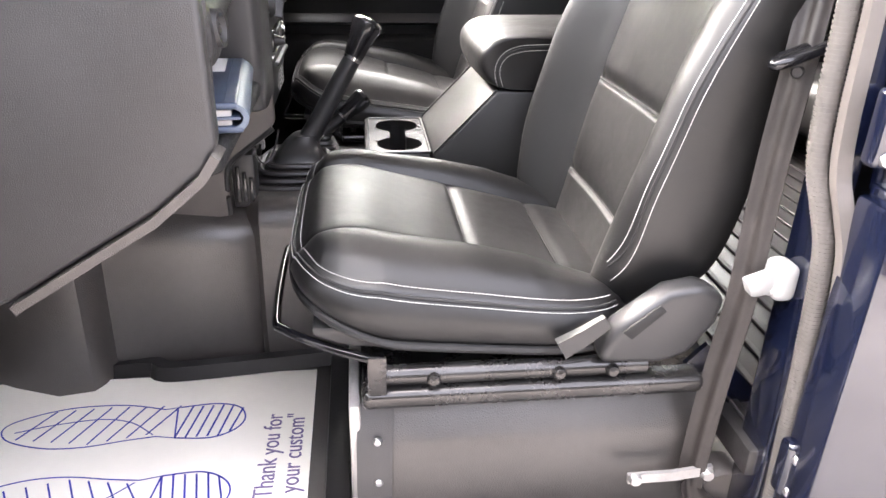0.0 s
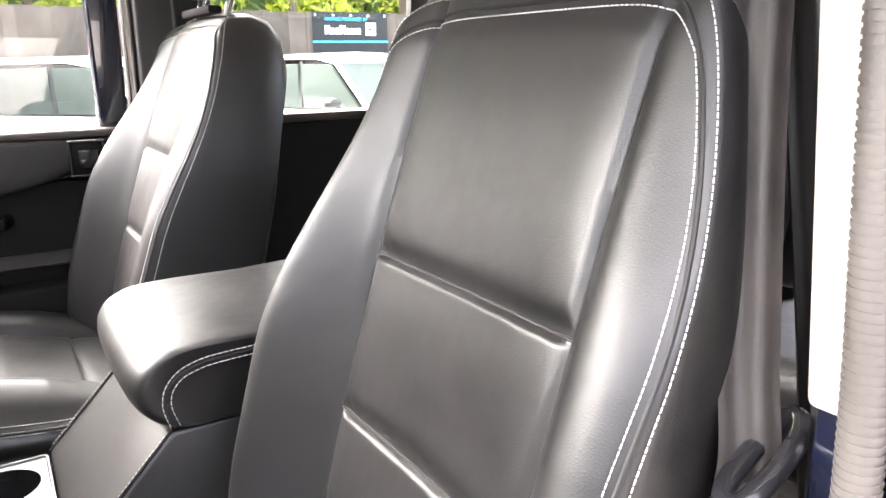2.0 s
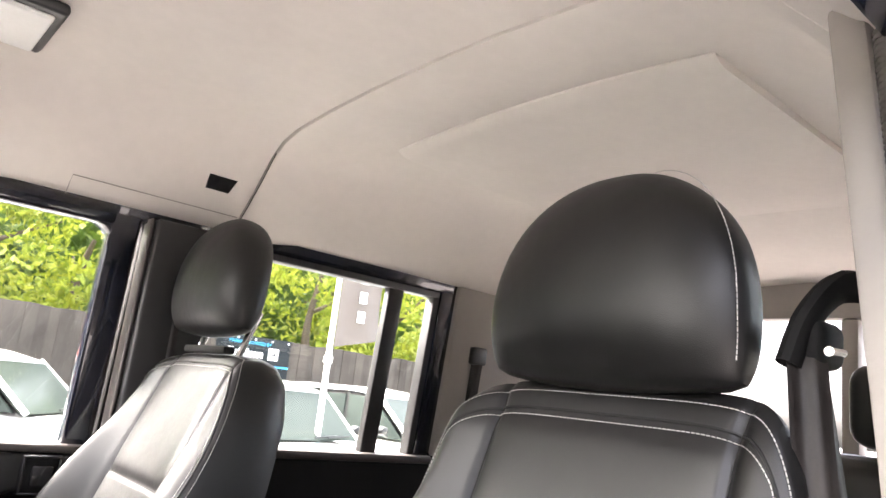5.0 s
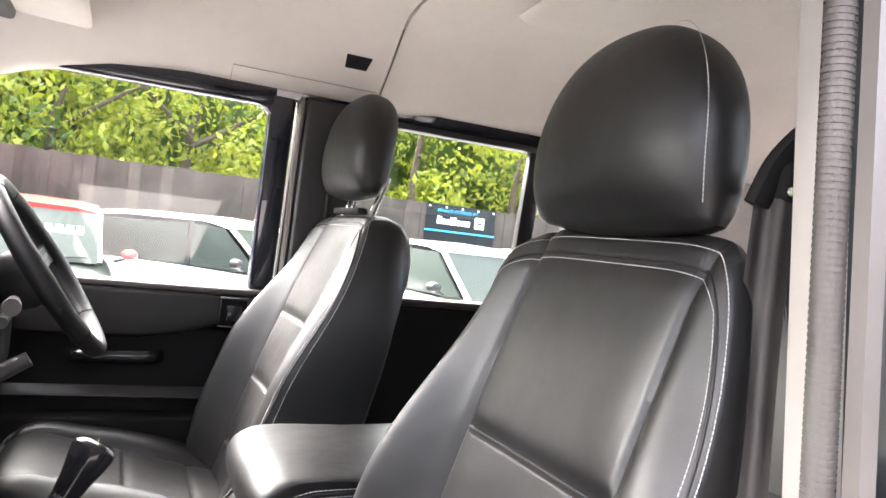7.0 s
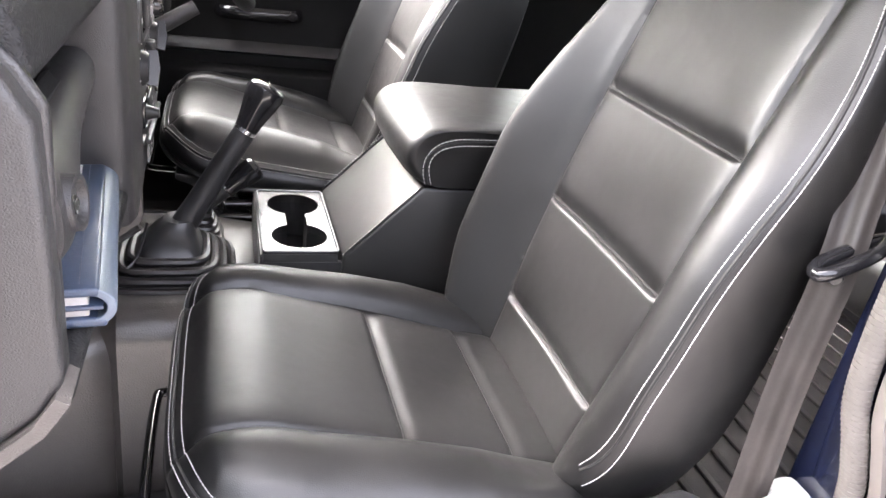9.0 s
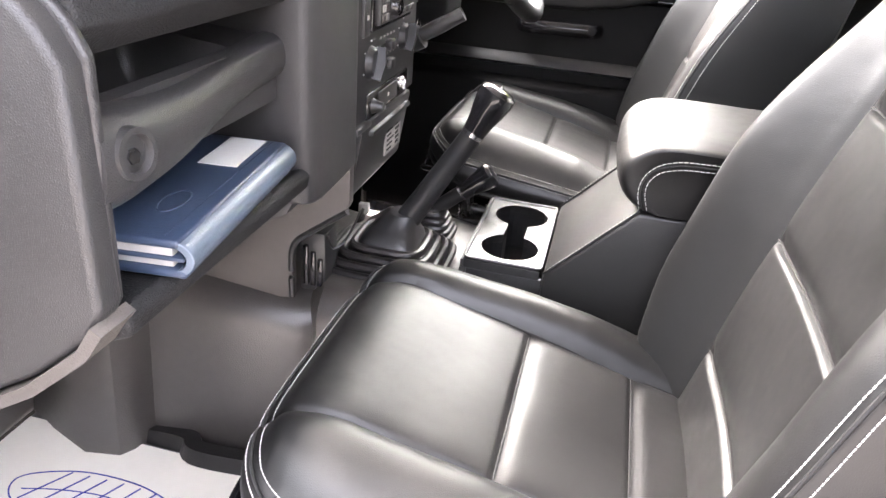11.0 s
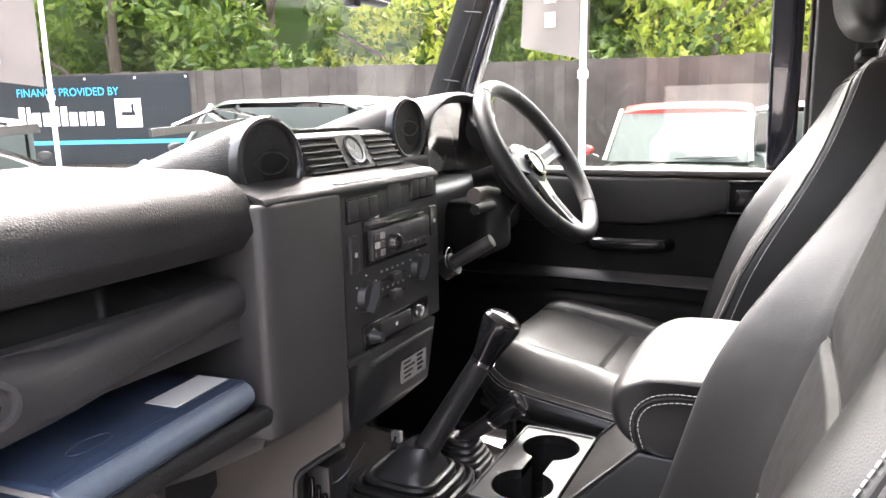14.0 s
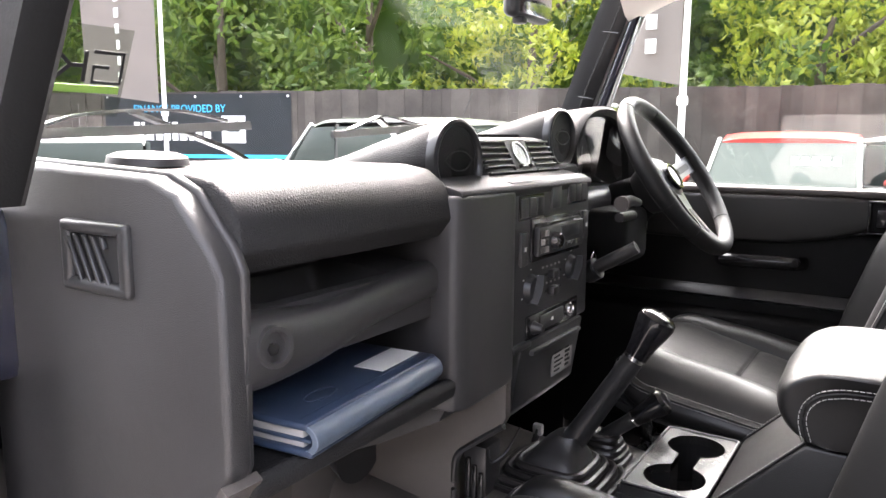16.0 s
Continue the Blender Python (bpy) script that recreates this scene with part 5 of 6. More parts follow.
def gaiter(cx, cy, z0, n, w0, dw, dz, parent, tilt, deep):
    for k in range(n):
        w = w0 - dw * k
        path = []
        for q in range(40):
            a = 2 * math.pi * q / 40
            p = 4.5
            rr = (abs(math.cos(a)) ** p + abs(math.sin(a)) ** p) ** (-1 / p)
            path.append((cx + tilt[0] * k + w * rr * math.cos(a), cy + tilt[1] * k + deep * w * rr * math.sin(a), z0 + dz * k))
        part("gaiter_fold", sweep(path, circle(0.0068, 8, 0.0062), closed=True), RUBBER, parent)
    rings = []
    for k in range(n + 1):
        w = w0 - dw * k - 0.002
        rings.append([(cx + tilt[0] * k + w * math.cos(a) * (abs(math.cos(a)) ** 4.5 + abs(math.sin(a)) ** 4.5) ** (-1 / 4.5), cy + tilt[1] * k + deep * w * math.sin(a) * (abs(math.cos(a)) ** 4.5 + abs(math.sin(a)) ** 4.5) ** (-1 / 4.5), z0 + dz * k - 0.004) for a in [2 * math.pi * q / 40 for q in range(40)]])
    part("gaiter_skin", loft(rings), RUBBER, parent)


gaiter(-0.243, -0.030, 0.911, 4, 0.094, 0.0135, 0.0098, gear, (0.0015, -0.001), 0.96)
part("gaiter_boot", loft([[(cx + w * math.cos(a) * (abs(math.cos(a)) ** p + abs(math.sin(a)) ** p) ** (-1 / p), cy + k * w * math.sin(a) * (abs(math.cos(a)) ** p + abs(math.sin(a)) ** p) ** (-1 / p), z) for a in [2 * math.pi * q / 40 for q in range(40)]] for cx, cy, w, k, z, p in ((-0.237, -0.034, 0.045, 1.1, 0.941, 6), (-0.237, -0.033, 0.043, 1.1, 0.950, 5), (-0.235, -0.028, 0.035, 1.05, 0.962, 3.5), (-0.231, -0.022, 0.029, 1.0, 0.974, 2.4), (-0.224, -0.020, 0.024, 1.0, 0.984, 2))]), BLACK, gear, "black moulded gaiter top")
transfer = thing("transfer_lever", "short black transfer lever with flared knob and bellows", "gear lever")
tb, tt = Vector((-0.202, 0.080, 0.950)), Vector((-0.112, 0.093, 1.024))
part("stick", tube([tb, tb.lerp(tt, 0.55)], 0.0125, 16), BLACK, transfer)
part("knob", tube([tb.lerp(tt, q) for q in (0.5, 0.56, 0.72, 0.88, 1.0, 1.05, 1.07)], 0.0135, 18, scales=[1.0, 1.1, 1.25, 1.52, 1.6, 1.25, 0.5]), GLOSSBLACK, transfer)
part("collar", tube([tb.lerp(tt, 0.5), tb.lerp(tt, 0.53)], 0.0148, 16), CHROME, transfer)
gaiter(-0.207, 0.078, 0.912, 5, 0.040, 0.0055, 0.0095, transfer, (0.001, 0), 1.0)
bracket = thing("bracket", "small pale metal bracket beside the gear gaiter", "bracket")
part("plate", bx(-0.330, -0.312, 0.060, 0.072, 0.928, 0.948, 0.003), LABELGREY, bracket)
part("arm", tube([(-0.33, 0.065, 0.905), (-0.32, 0.065, 0.94)], 0.006, 8, up=(0, 1, 0)), STEELBLACK, bracket)
buckle = thing("seat_belt_buckle", "black seat belt buckle with red release button", "belt buckle")
part("body", sweep([(0.205, -0.165, 0.915), (0.186, -0.167, 0.960)], [(-0.016, -0.009), (0.016, -0.009), (0.016, 0.009), (-0.016, 0.009)], (0, 1, 0)), BLACK, buckle)
part("button", bx(0.176, 0.192, -0.179, -0.156, 0.957, 0.968, 0.002), RED, buckle, "red release button")
part("strap", sweep([(0.24, -0.160, 0.85), (0.205, -0.165, 0.915)], [(-0.014, -0.002), (0.014, -0.002), (0.014, 0.002), (-0.014, 0.002)], (0, 1, 0)), WEBBING, buckle)

# ---- near side door opening: pillar, seal, striker, belt ----
jamb = thing("pillar_near", "dark blue door pillar with beige trim and grey rubber seal", "pillar", kind="structure")


def lean(y, z):
    return y + 0.10 * max(0, z - 1.33)


def post(x0, x1, y0, y1, z0, z1, mat, name, label="", bev=0.004):
    return part(name, sheared(bx(x0, x1, y0, y1, z0, z1, bev), 1.33, 0.10), mat, jamb, label)


post(0.352, 0.372, -0.735, -0.674, 0.64, 1.30, BLUE, "pillar_face", "dark blue painted pillar")
post(0.341, 0.371, -0.702, -0.673, 1.285, 1.84, TRIM, "pillar_trim", "beige pillar trim panel", 0.006)
post(0.372, 0.50, -0.705, -0.682, 0.80, 1.84, BLACK, "pillar_inner")
seal_path = spline([(0.376, -0.737, 0.62), (0.368, -0.737, 0.80), (0.360, -0.737, 0.98), (0.354, -0.734, 1.06), (0.344, -0.727, 1.105), (0.336, -0.717, 1.145), (0.333, -0.712, 1.20), (0.333, -0.708, 1.30), (0.333, -0.701, 1.40), (0.333, -0.686, 1.60), (0.333, -0.671, 1.80)], 10)
seal = part("door_seal", sweep(seal_path, circle(0.0105, 14), (0, -1, 0)), SEAL, jamb, "ribbed grey rubber door seal")
vs, fs = [], []
for i, p in enumerate(resample(seal_path, 0.0050)):
    q = sweep([p - Vector((0, 0, 0.0014)), p + Vector((0, 0, 0.0014))], circle(0.0114, 10), (0, -1, 0))
    vs, fs = merge((vs, fs), q)
part("seal_ribs", (vs, fs), SEAL, seal)
flange = [Vector((p.x + 0.012, p.y - 0.020, p.z)) for p in seal_path]
part("seal_lip", sweep(flange, [(-0.008, -0.006), (0.008, -0.006), (0.008, 0.006), (-0.008, 0.006)], (0, -1, 0)), LIPGREY, jamb, "pale grey seal flange")
# striker is white; its colour is dimmed against the bright door opening
strk = part("striker", bx(0.326, 0.353, -0.715, -0.678, 0.985, 1.030, 0.010, 4), WHITE_DIM, jamb, "white plastic door striker")
part("striker_tongue", prism([(0.296, 1.008), (0.328, 1.020), (0.328, 0.993), (0.304, 0.990)], "y", -0.708, -0.690, 0.003), WHITE_DIM, strk)
part("striker_bolt", revolve([(0.0, 0.006), (0.007, 0.006), (0.009, 0.0), (0.0, 0.0)], 12, basis((0.326, -0.700, 0.998), (-1, 0, 0))), ALLOY, strk)

open_door = thing("door_3", "open dark blue front door with black inner card", "door", kind="structure")
swing = Matrix.Translation((-0.575, -0.790, 0)) @ pose(0, 0, 0, 0, 0, -84)


def swung(bm):
    bmesh.ops.transform(bm, matrix=swing, verts=bm.verts)
    return bm


part("door_skin", swung(bx(0.0, 0.80, -0.055, -0.030, 0.62, 1.33, 0.008)), BLUE, open_door)
part("door_card", swung(bx(0.02, 0.78, -0.030, -0.006, 0.66, 1.24, 0.008)), DARKTRIM, open_door, "plain black door card")
part("upper_trim", swung(bx(0.02, 0.78, -0.030, 0.010, 1.24, 1.335, 0.010, 3)), RUBBER, open_door, "black textured upper door trim")
for a0, a1, c0, c1 in ((0.03, 0.065, 1.33, 1.80), (0.755, 0.80, 1.33, 1.80), (0.03, 0.80, 1.78, 1.825)):
    part("window_frame", swung(bx(a0, a1, -0.045, -0.015, c0, c1, 0.006)), BLUE, open_door, "dark blue window frame")
g = part("pane", swung(bx(0.065, 0.755, -0.032, -0.028, 1.33, 1.78, 0)), GLASS, open_door, smooth=False)
g.visible_shadow = False

rear_door = thing("door_2", "closed dark blue rear side door with hinges", "door", kind="structure")
part("skin_lower", prism([(-0.775, 0.62), (-0.785, 1.06), (-0.782, 1.10), (-0.770, 1.125), (-0.748, 1.13), (-0.748, 0.62)], "x", 0.385, 1.12, 0.006, 3), BLUE, rear_door, "glossy dark blue door skin")
part("skin_upper", sheared(bx(0.380, 0.45, -0.762, -0.735, 1.125, 1.84, 0.006, 3), 1.33, 0.10), BLUE, rear_door)
part("waist_moulding", prism([(-0.795, 1.095), (-0.798, 1.12), (-0.79, 1.138), (-0.75, 1.142), (-0.75, 1.09)], "x", 0.372, 1.12, 0.005, 3), BLUE, rear_door, "rounded blue waist moulding")
part("door_gap", sheared(bx(0.430, 0.438, -0.764, -0.757, 0.64, 1.80, 0), 1.33, 0.10), SEAM, rear_door, smooth=False)
part("lower_gap", bx(0.455, 0.463, -0.789, -0.780, 0.62, 1.088, 0), SEAM, rear_door, smooth=False)
part("lower_bead", bx(0.446, 0.455, -0.788, -0.780, 0.62, 1.088, 0.002), BLUE, rear_door)
part("gap_bead", sheared(bx(0.420, 0.430, -0.772, -0.757, 1.15, 1.80, 0.003), 1.33, 0.10), BLUE, rear_door)
for z in (1.205, 0.80):
    h = part("hinge", bx(0.352, 0.415, -0.772, -0.748, z - 0.045, z + 0.030, 0.007, 3), BLUE, rear_door, "dark blue door hinge")
    for dz in (-0.035, 0.012):
        part("hinge_bolt", revolve([(0.0, 0.003), (0.0025, 0.003), (0.003, 0.005), (0.0055, 0.005), (0.007, 0.003), (0.0075, 0.0), (0.0, 0.0)], 12, basis((0.364, -0.7725, z + dz), (-0.3, -1, 0))), ALLOY, h, "pale bolt head")

belt = thing("seat_belt", "worn grey-brown seat belt webbing hanging on the pillar", "seat belt")
fold = [0.0024 * math.cos(k * math.pi / 4) for k in range(13)]
strap = [(0.0165 * (1 - k / 6), fold[k] - 0.0012) for k in range(13)] + [(0.0165 * (k / 6 - 1), fold[12 - k] + 0.0012) for k in range(13)]
front = spline([(0.398, -0.586, 1.575), (0.375, -0.605, 1.45), (0.346, -0.636, 1.30), (0.334, -0.651, 1.24), (0.322, -0.661, 1.12), (0.312, -0.676, 0.98), (0.298, -0.682, 0.86), (0.292, -0.684, 0.76), (0.292, -0.683, 0.70)], 8)
part("webbing", sweep(front, strap, (-1.2, -1, 0.1)), WEBBING, belt, "frayed grey-brown webbing")
part("webbing_back", sweep(spline([(0.445, -0.572, 1.56), (0.460, -0.590, 1.40), (0.470, -0.615, 1.20), (0.480, -0.640, 0.90)], 6), strap, (-0.5, -1, 0)), WEBBING, belt)
part("guide_loop", tube(spline([(0.298, -0.663, 1.238), (0.304, -0.671, 1.240), (0.345, -0.668, 1.254), (0.368, -0.658, 1.262), (0.364, -0.650, 1.260), (0.314, -0.654, 1.243)], 8, closed=True), 0.0062, 10, closed=True), GLOSSBLACK, belt, "black belt guide loop")
part("stop_button", revolve([(0.0, 0.003), (0.005, 0.003), (0.007, 0.0), (0.0, 0.0)], 14, basis((0.330, -0.6565, 1.228), (-0.8, -1, 0))), BLACK, belt)
ring_ = part("upper_anchor", bx(0.395, 0.445, -0.600, -0.570, 1.560, 1.600, 0.010, 3), DARKTRIM, belt, "black upper belt anchor")
part("anchor_hook", sweep(spline([(0.390, -0.575, 1.56), (0.402, -0.585, 1.60), (0.425, -0.605, 1.63), (0.45, -0.64, 1.62)], 6), circle(0.014, 10, 0.010), (0, 1, 0)), DARKTRIM, ring_)
part("anchor_ring", tube([(0.392, -0.606, 1.572), (0.440, -0.598, 1.576)], 0.004, 8), CHROME, ring_, "chrome slot edge")
part("floor_anchor", sweep([(0.315, -0.690, 0.728), (0.262, -0.690, 0.722), (0.205, -0.686, 0.718)], [(-0.007, -0.003), (0.007, -0.003), (0.007, 0.003), (-0.007, 0.003)], (0, -1, 0)), BRACKET, belt, "worn steel anchor arm")
for x in (0.212, 0.308):
    part("anchor_bolt", revolve([(0.0, 0.006), (0.007, 0.006), (0.009, 0.0), (0.0, 0.0)], 12, basis((x, -0.693, 0.723), (0, -1, 0))), ALLOY, belt)
part("reel", revolve([(0.0, 0.02), (0.035, 0.02), (0.04, 0.012), (0.04, -0.02), (0.0, -0.02)], 24, basis((0.345, -0.66, 0.672), (0, -1, 0))), GREYPLAST, belt)
part("webbing_roll", sweep(spline([(0.292, -0.686, 0.71), (0.298, -0.690, 0.685), (0.318, -0.694, 0.665), (0.345, -0.694, 0.655)], 5), strap, (0.1, -1, 0)), WEBBING, belt)
stay = thing("seat_stay", "dark blue steel stay behind the passenger seat", "bracket")
part("bar", sweep([(0.30, -0.62, 0.86), (0.42, -0.62, 0.75)], [(-0.02, -0.004), (0.02, -0.004), (0.02, 0.004), (-0.02, 0.004)], (0, -1, 0)), BLUE, stay)

# ---- cabin fittings ----
far_belt = thing("seat_belt", "black seat belt beside the driver's seat", "seat belt")
part("webbing", sweep(spline([(0.33, 0.640, 1.66), (0.335, 0.645, 1.40), (0.34, 0.65, 1.0)], 6), strap, (-0.4, -1, 0)), WEBBING, far_belt)
part("anchor", bx(0.315, 0.365, 0.635, 0.665, 1.655, 1.70, 0.008, 3), BLACK, far_belt)
rear_belt = thing("seat_belt", "black seat belt on the rear quarter trim", "seat belt")
part("webbing", sweep(spline([(1.21, 0.655, 1.62), (1.20, 0.66, 1.45), (1.19, 0.66, 1.2)], 6), strap, (-0.6, -1, 0)), WEBBING, rear_belt)
part("anchor", bx(1.19, 1.24, 0.645, 0.675, 1.61, 1.66, 0.008, 3), BLACK, rear_belt)
handle = thing("grab_recess", "black recessed handle in the beige side lining", "grab handle")
Bh = basis((0.357, 0.570, 1.905), (0, -0.72, -0.69), (0, -0.69, 0.72))


def flat(outline, lo, hi, m, bev=0.003):
    bm = prism(outline, "z", lo, hi, bev)
    bmesh.ops.transform(bm, matrix=m, verts=bm.verts)
    return bm


part("plate", flat([(-0.042, -0.046), (0.036, -0.046), (0.044, 0.040), (-0.046, 0.040)], -0.004, 0.004, Bh), BLACK, handle)
part("pull", flat([(-0.030, -0.034), (0.024, -0.034), (0.030, 0.004), (-0.034, 0.004)], 0.004, 0.008, Bh), GLOSSBLACK, handle)
groove_line = thing("lining_joint", "thin dark joint line on the beige side lining", "trim", kind="structure")
part("line", tube([(0.431, 0.500, 1.9655), (0.431, 0.545, 1.914), (0.431, 0.595, 1.862), (0.431, 0.640, 1.822)], 0.0014, 6), GREYPLAST, groove_line)
part("flap_edge", tube([(0.088, 0.640, 1.806), (0.088, 0.612, 1.838), (0.42, 0.615, 1.838)], 0.0012, 6), TRIM, groove_line)
visor = thing("sun_visor", "beige padded sun visor folded up", "sun visor")
bm = bx(-0.40, -0.19, 0.22, 0.60, 1.845, 1.866, 0.010, 3)
part("pad", bm, LINER, visor)
part("arm", tube([(-0.385, 0.585, 1.862), (-0.385, 0.60, 1.885)], 0.005, 8, up=(1, 0, 0)), GREYPLAST, visor)
lamp = thing("interior_lamp", "oblong roof lamp with a clear lens and dark surround", "lamp")
part("surround", bx(-0.14, -0.03, 0.27, 0.47, 1.985, 2.004, 0.008, 3), BLACK, lamp)
part("lens", bx(-0.125, -0.045, 0.29, 0.45, 1.978, 1.988, 0.006, 3), WHITE, lamp)
mirror = thing("rear_view_mirror", "black rear-view mirror on the windscreen", "mirror")
part("shell", sheared(bx(-0.395, -0.365, 0.040, 0.175, 1.646, 1.705, 0.012, 4), 5, 0), BLACK, mirror)
part("glass", bx(-0.3645, -0.3625, 0.047, 0.168, 1.652, 1.699, 0.004), CHROME, mirror, "silvered mirror glass")
part("stem", tube([(-0.39, 0.085, 1.69), (-0.43, 0.085, 1.76)], 0.007, 10, up=(0, 1, 0)), BLACK, mirror)
part("tab", bx(-0.385, -0.365, 0.06, 0.08, 1.636, 1.648, 0.003), BLACK, mirror)
cable = thing("cable", "thin black cable clipped along the windscreen pillar", "cable")
part("lead", tube(spline([(slant(z) - 0.006, 0.698 - 0.09 * (z - 1.33) + 0.006 * math.sin(z * 19), z) for z in (1.42, 1.50, 1.58, 1.66, 1.74, 1.82)], 8), 0.0022, 6, up=(0, 1, 0)), BLACK, cable)
for z in (1.55, 1.70):
    part("clip", tube([(slant(z) - 0.02, 0.692 - 0.09 * (z - 1.33), z), (slant(z) + 0.018, 0.694 - 0.09 * (z - 1.33), z - 0.006)], 0.0025, 6), BLACK, cable)
part("tag", bx(slant(1.47) - 0.02, slant(1.47) + 0.004, 0.686, 0.688, 1.445, 1.485, 0), LABELGREY, cable, smooth=False)
for y0, y1, zz in ((-0.66, -0.30, 0.0), (-0.12, 0.16, 0.005)):
    wp = thing("wiper", "black windscreen wiper resting on the glass", "wiper", "windscreen wipers")
    xw = -0.625
    part("blade", sweep([(xw, y0, 1.447 + zz), (xw, (y0 + y1) / 2, 1.455 + zz), (xw, y1, 1.464 + zz)], [(-0.004, -0.006), (0.004, -0.006), (0.003, 0.006), (-0.003, 0.006)]), BLACK, wp)
    part("bridge", sweep(spline([(xw - 0.004, y0 + 0.05, 1.456 + zz), (xw - 0.012, y0 + 0.12, 1.474 + zz), (xw - 0.012, y1 - 0.12, 1.482 + zz), (xw - 0.004, y1 - 0.04, 1.470 + zz)], 6), [(-0.006, -0.002), (0.006, -0.002), (0.006, 0.002), (-0.006, 0.002)]), GLOSSBLACK, wp)
    part("arm", sweep([(xw - 0.014, (y0 + y1) / 2, 1.478 + zz), (xw - 0.03, y1 - 0.02, 1.43), (xw - 0.05, y1 + 0.06, 1.40)], [(-0.007, -0.003), (0.007, -0.003), (0.007, 0.003), (-0.007, 0.003)]), GLOSSBLACK, wp)
door_mirror = thing("door_mirror", "black door mirror outside the driver's window", "mirror")
part("shell", bx(-0.545, -0.495, 0.80, 0.925, 1.37, 1.545, 0.018, 4), BLACK, door_mirror)
part("glass", bx(-0.4945, -0.492, 0.812, 0.913, 1.385, 1.530, 0.006), CHROME, door_mirror, "silvered mirror glass")
part("arm", tube([(-0.53, 0.78, 1.33), (-0.53, 0.84, 1.38)], 0.012, 10), BLACK, door_mirror)

# rear bench seats
for y in (0.33, -0.33):
    rs = thing("bench_seat", "black leather rear seat with headrest", "car seat", "rear seats")
    part("cushion", bx(0.98, 1.42, y - 0.27, y + 0.27, 0.86, 1.0, 0.04, 4), LEATHER, rs)
    part("backrest", prism([(1.36, 0.95), (1.50, 1.46), (1.54, 1.49), (1.60, 1.47), (1.50, 0.95)], "y", y - 0.26, y + 0.26, 0.03, 4), LEATHER, rs)
    part("headrest", bx(1.50, 1.60, y - 0.13, y + 0.13, 1.50, 1.68, 0.045, 5), LEATHER, rs)
    for s in (-0.07, 0.07):
        part("post", tube([(1.55, y + s, 1.45), (1.55, y + s, 1.53)], 0.007, 8, up=(0, 1, 0)), CHROME, rs)
    part("leg", bx(1.10, 1.14, y - 0.2, y + 0.2, 0.78, 0.87, 0.004), STEELBLACK, rs)

# ---- loose things ----
paper = thing("paper_mat", "cream paper floor mat printed with blue shoe soles", "floor mat")
ZP = 0.6155
part("sheet", bx(-0.775, -0.212, -0.69, -0.262, ZP - 0.001, ZP + 0.0006, 0), PAPER, paper, smooth=False)


def ribbon(path, w, z):
    path = [Vector((p[0], p[1], z)) for p in path]
    return sweep(path, [(-w, -0.0002), (w, -0.0002), (w, 0.0002), (-w, 0.0002)])


def sole(y0, flip):
    """One printed shoe sole, toe towards the toe board: ball with slanted bars, waist, heel with bars."""
    t = 1 if not flip else -1

    def P(x, d):
        return (x, y0 + t * d)
    ball = spline([P(-0.455, -0.005), P(-0.52, 0.012), P(-0.60, 0.012), P(-0.66, -0.005), P(-0.695, -0.03), P(-0.68, -0.062), P(-0.62, -0.085), P(-0.56, -0.088), P(-0.50, -0.078), P(-0.455, -0.072)], 6)
    heel = spline([P(-0.425, -0.078), P(-0.37, -0.082), P(-0.335, -0.065), P(-0.322, -0.038), P(-0.335, -0.008), P(-0.375, 0.004), P(-0.435, -0.002)], 6) + [Vector((*P(-0.425, -0.078), 0))]
    rib = [ribbon(ball, 0.0011, ZP + 0.0012), ribbon(heel, 0.0013, ZP + 0.0012), ribbon([P(-0.455, -0.005), P(-0.435, -0.002)], 0.0008, ZP + 0.0012), ribbon([P(-0.455, -0.072), P(-0.425, -0.078)], 0.0008, ZP + 0.0012)]
    rib.append(ribbon(spline([P(-0.675, -0.045), P(-0.62, -0.03), P(-0.55, -0.022), P(-0.50, -0.035), P(-0.46, -0.068)], 5), 0.0009, ZP + 0.0012))
    for k in range(8):
        x = -0.655 + k * 0.028
        rib.append(ribbon([P(x + 0.028, 0.008 - abs(k - 3) * 0.0012), P(x - 0.012, -0.082 + abs(k - 4) * 0.005)], 0.0013, ZP + 0.0012))
    for k in range(6):
        x = -0.415 + k * 0.0165
        rib.append(ribbon([P(x + 0.004, 0.0 - (0.010 if k == 5 else 0)), P(x - 0.010, -0.078 + (0.008 if k == 5 else 0))], 0.0015, ZP + 0.0012))
    return merge(*rib)


part("sole_print", sole(-0.352, False), INK, paper, "blue printed shoe sole", smooth=False)
part("sole_print", sole(-0.592, True), INK, paper, "blue printed shoe sole", smooth=False)


def words(text, size, m, mat, parent, name="lettering", depth=0.0004):
    cu = bpy.data.curves.new("words", "FONT")
    cu.body, cu.size, cu.extrude, cu.align_x = text, size, depth, "LEFT"
    tmp = bpy.data.objects.new("words", cu)
    scene.collection.objects.link(tmp)
    me = bpy.data.meshes.new_from_object(tmp.evaluated_get(bpy.context.evaluated_depsgraph_get()))
    bpy.data.objects.remove(tmp)
    me.transform(m)
    me.materials.clear()
    me.materials.append(mat)
    ob = new(name, me)
    ob.parent = parent
    return ob


words('"Thank you for', 0.040, Matrix.Translation((-0.262, -0.585, ZP + 0.0012)) @ pose(0, 0, 0, 0, 0, 90) @ Matrix.Diagonal((0.82, 1, 1, 1)), TEXTINK, paper)
words('your custom"', 0.040, Matrix.Translation((-0.226, -0.565, ZP + 0.0012)) @ pose(0, 0, 0, 0, 0, 90) @ Matrix.Diagonal((0.82, 1, 1, 1)), TEXTINK, paper)

folder = thing("document_folder", "navy leatherette document folder with a blank white sticker on the shelf", "folder")
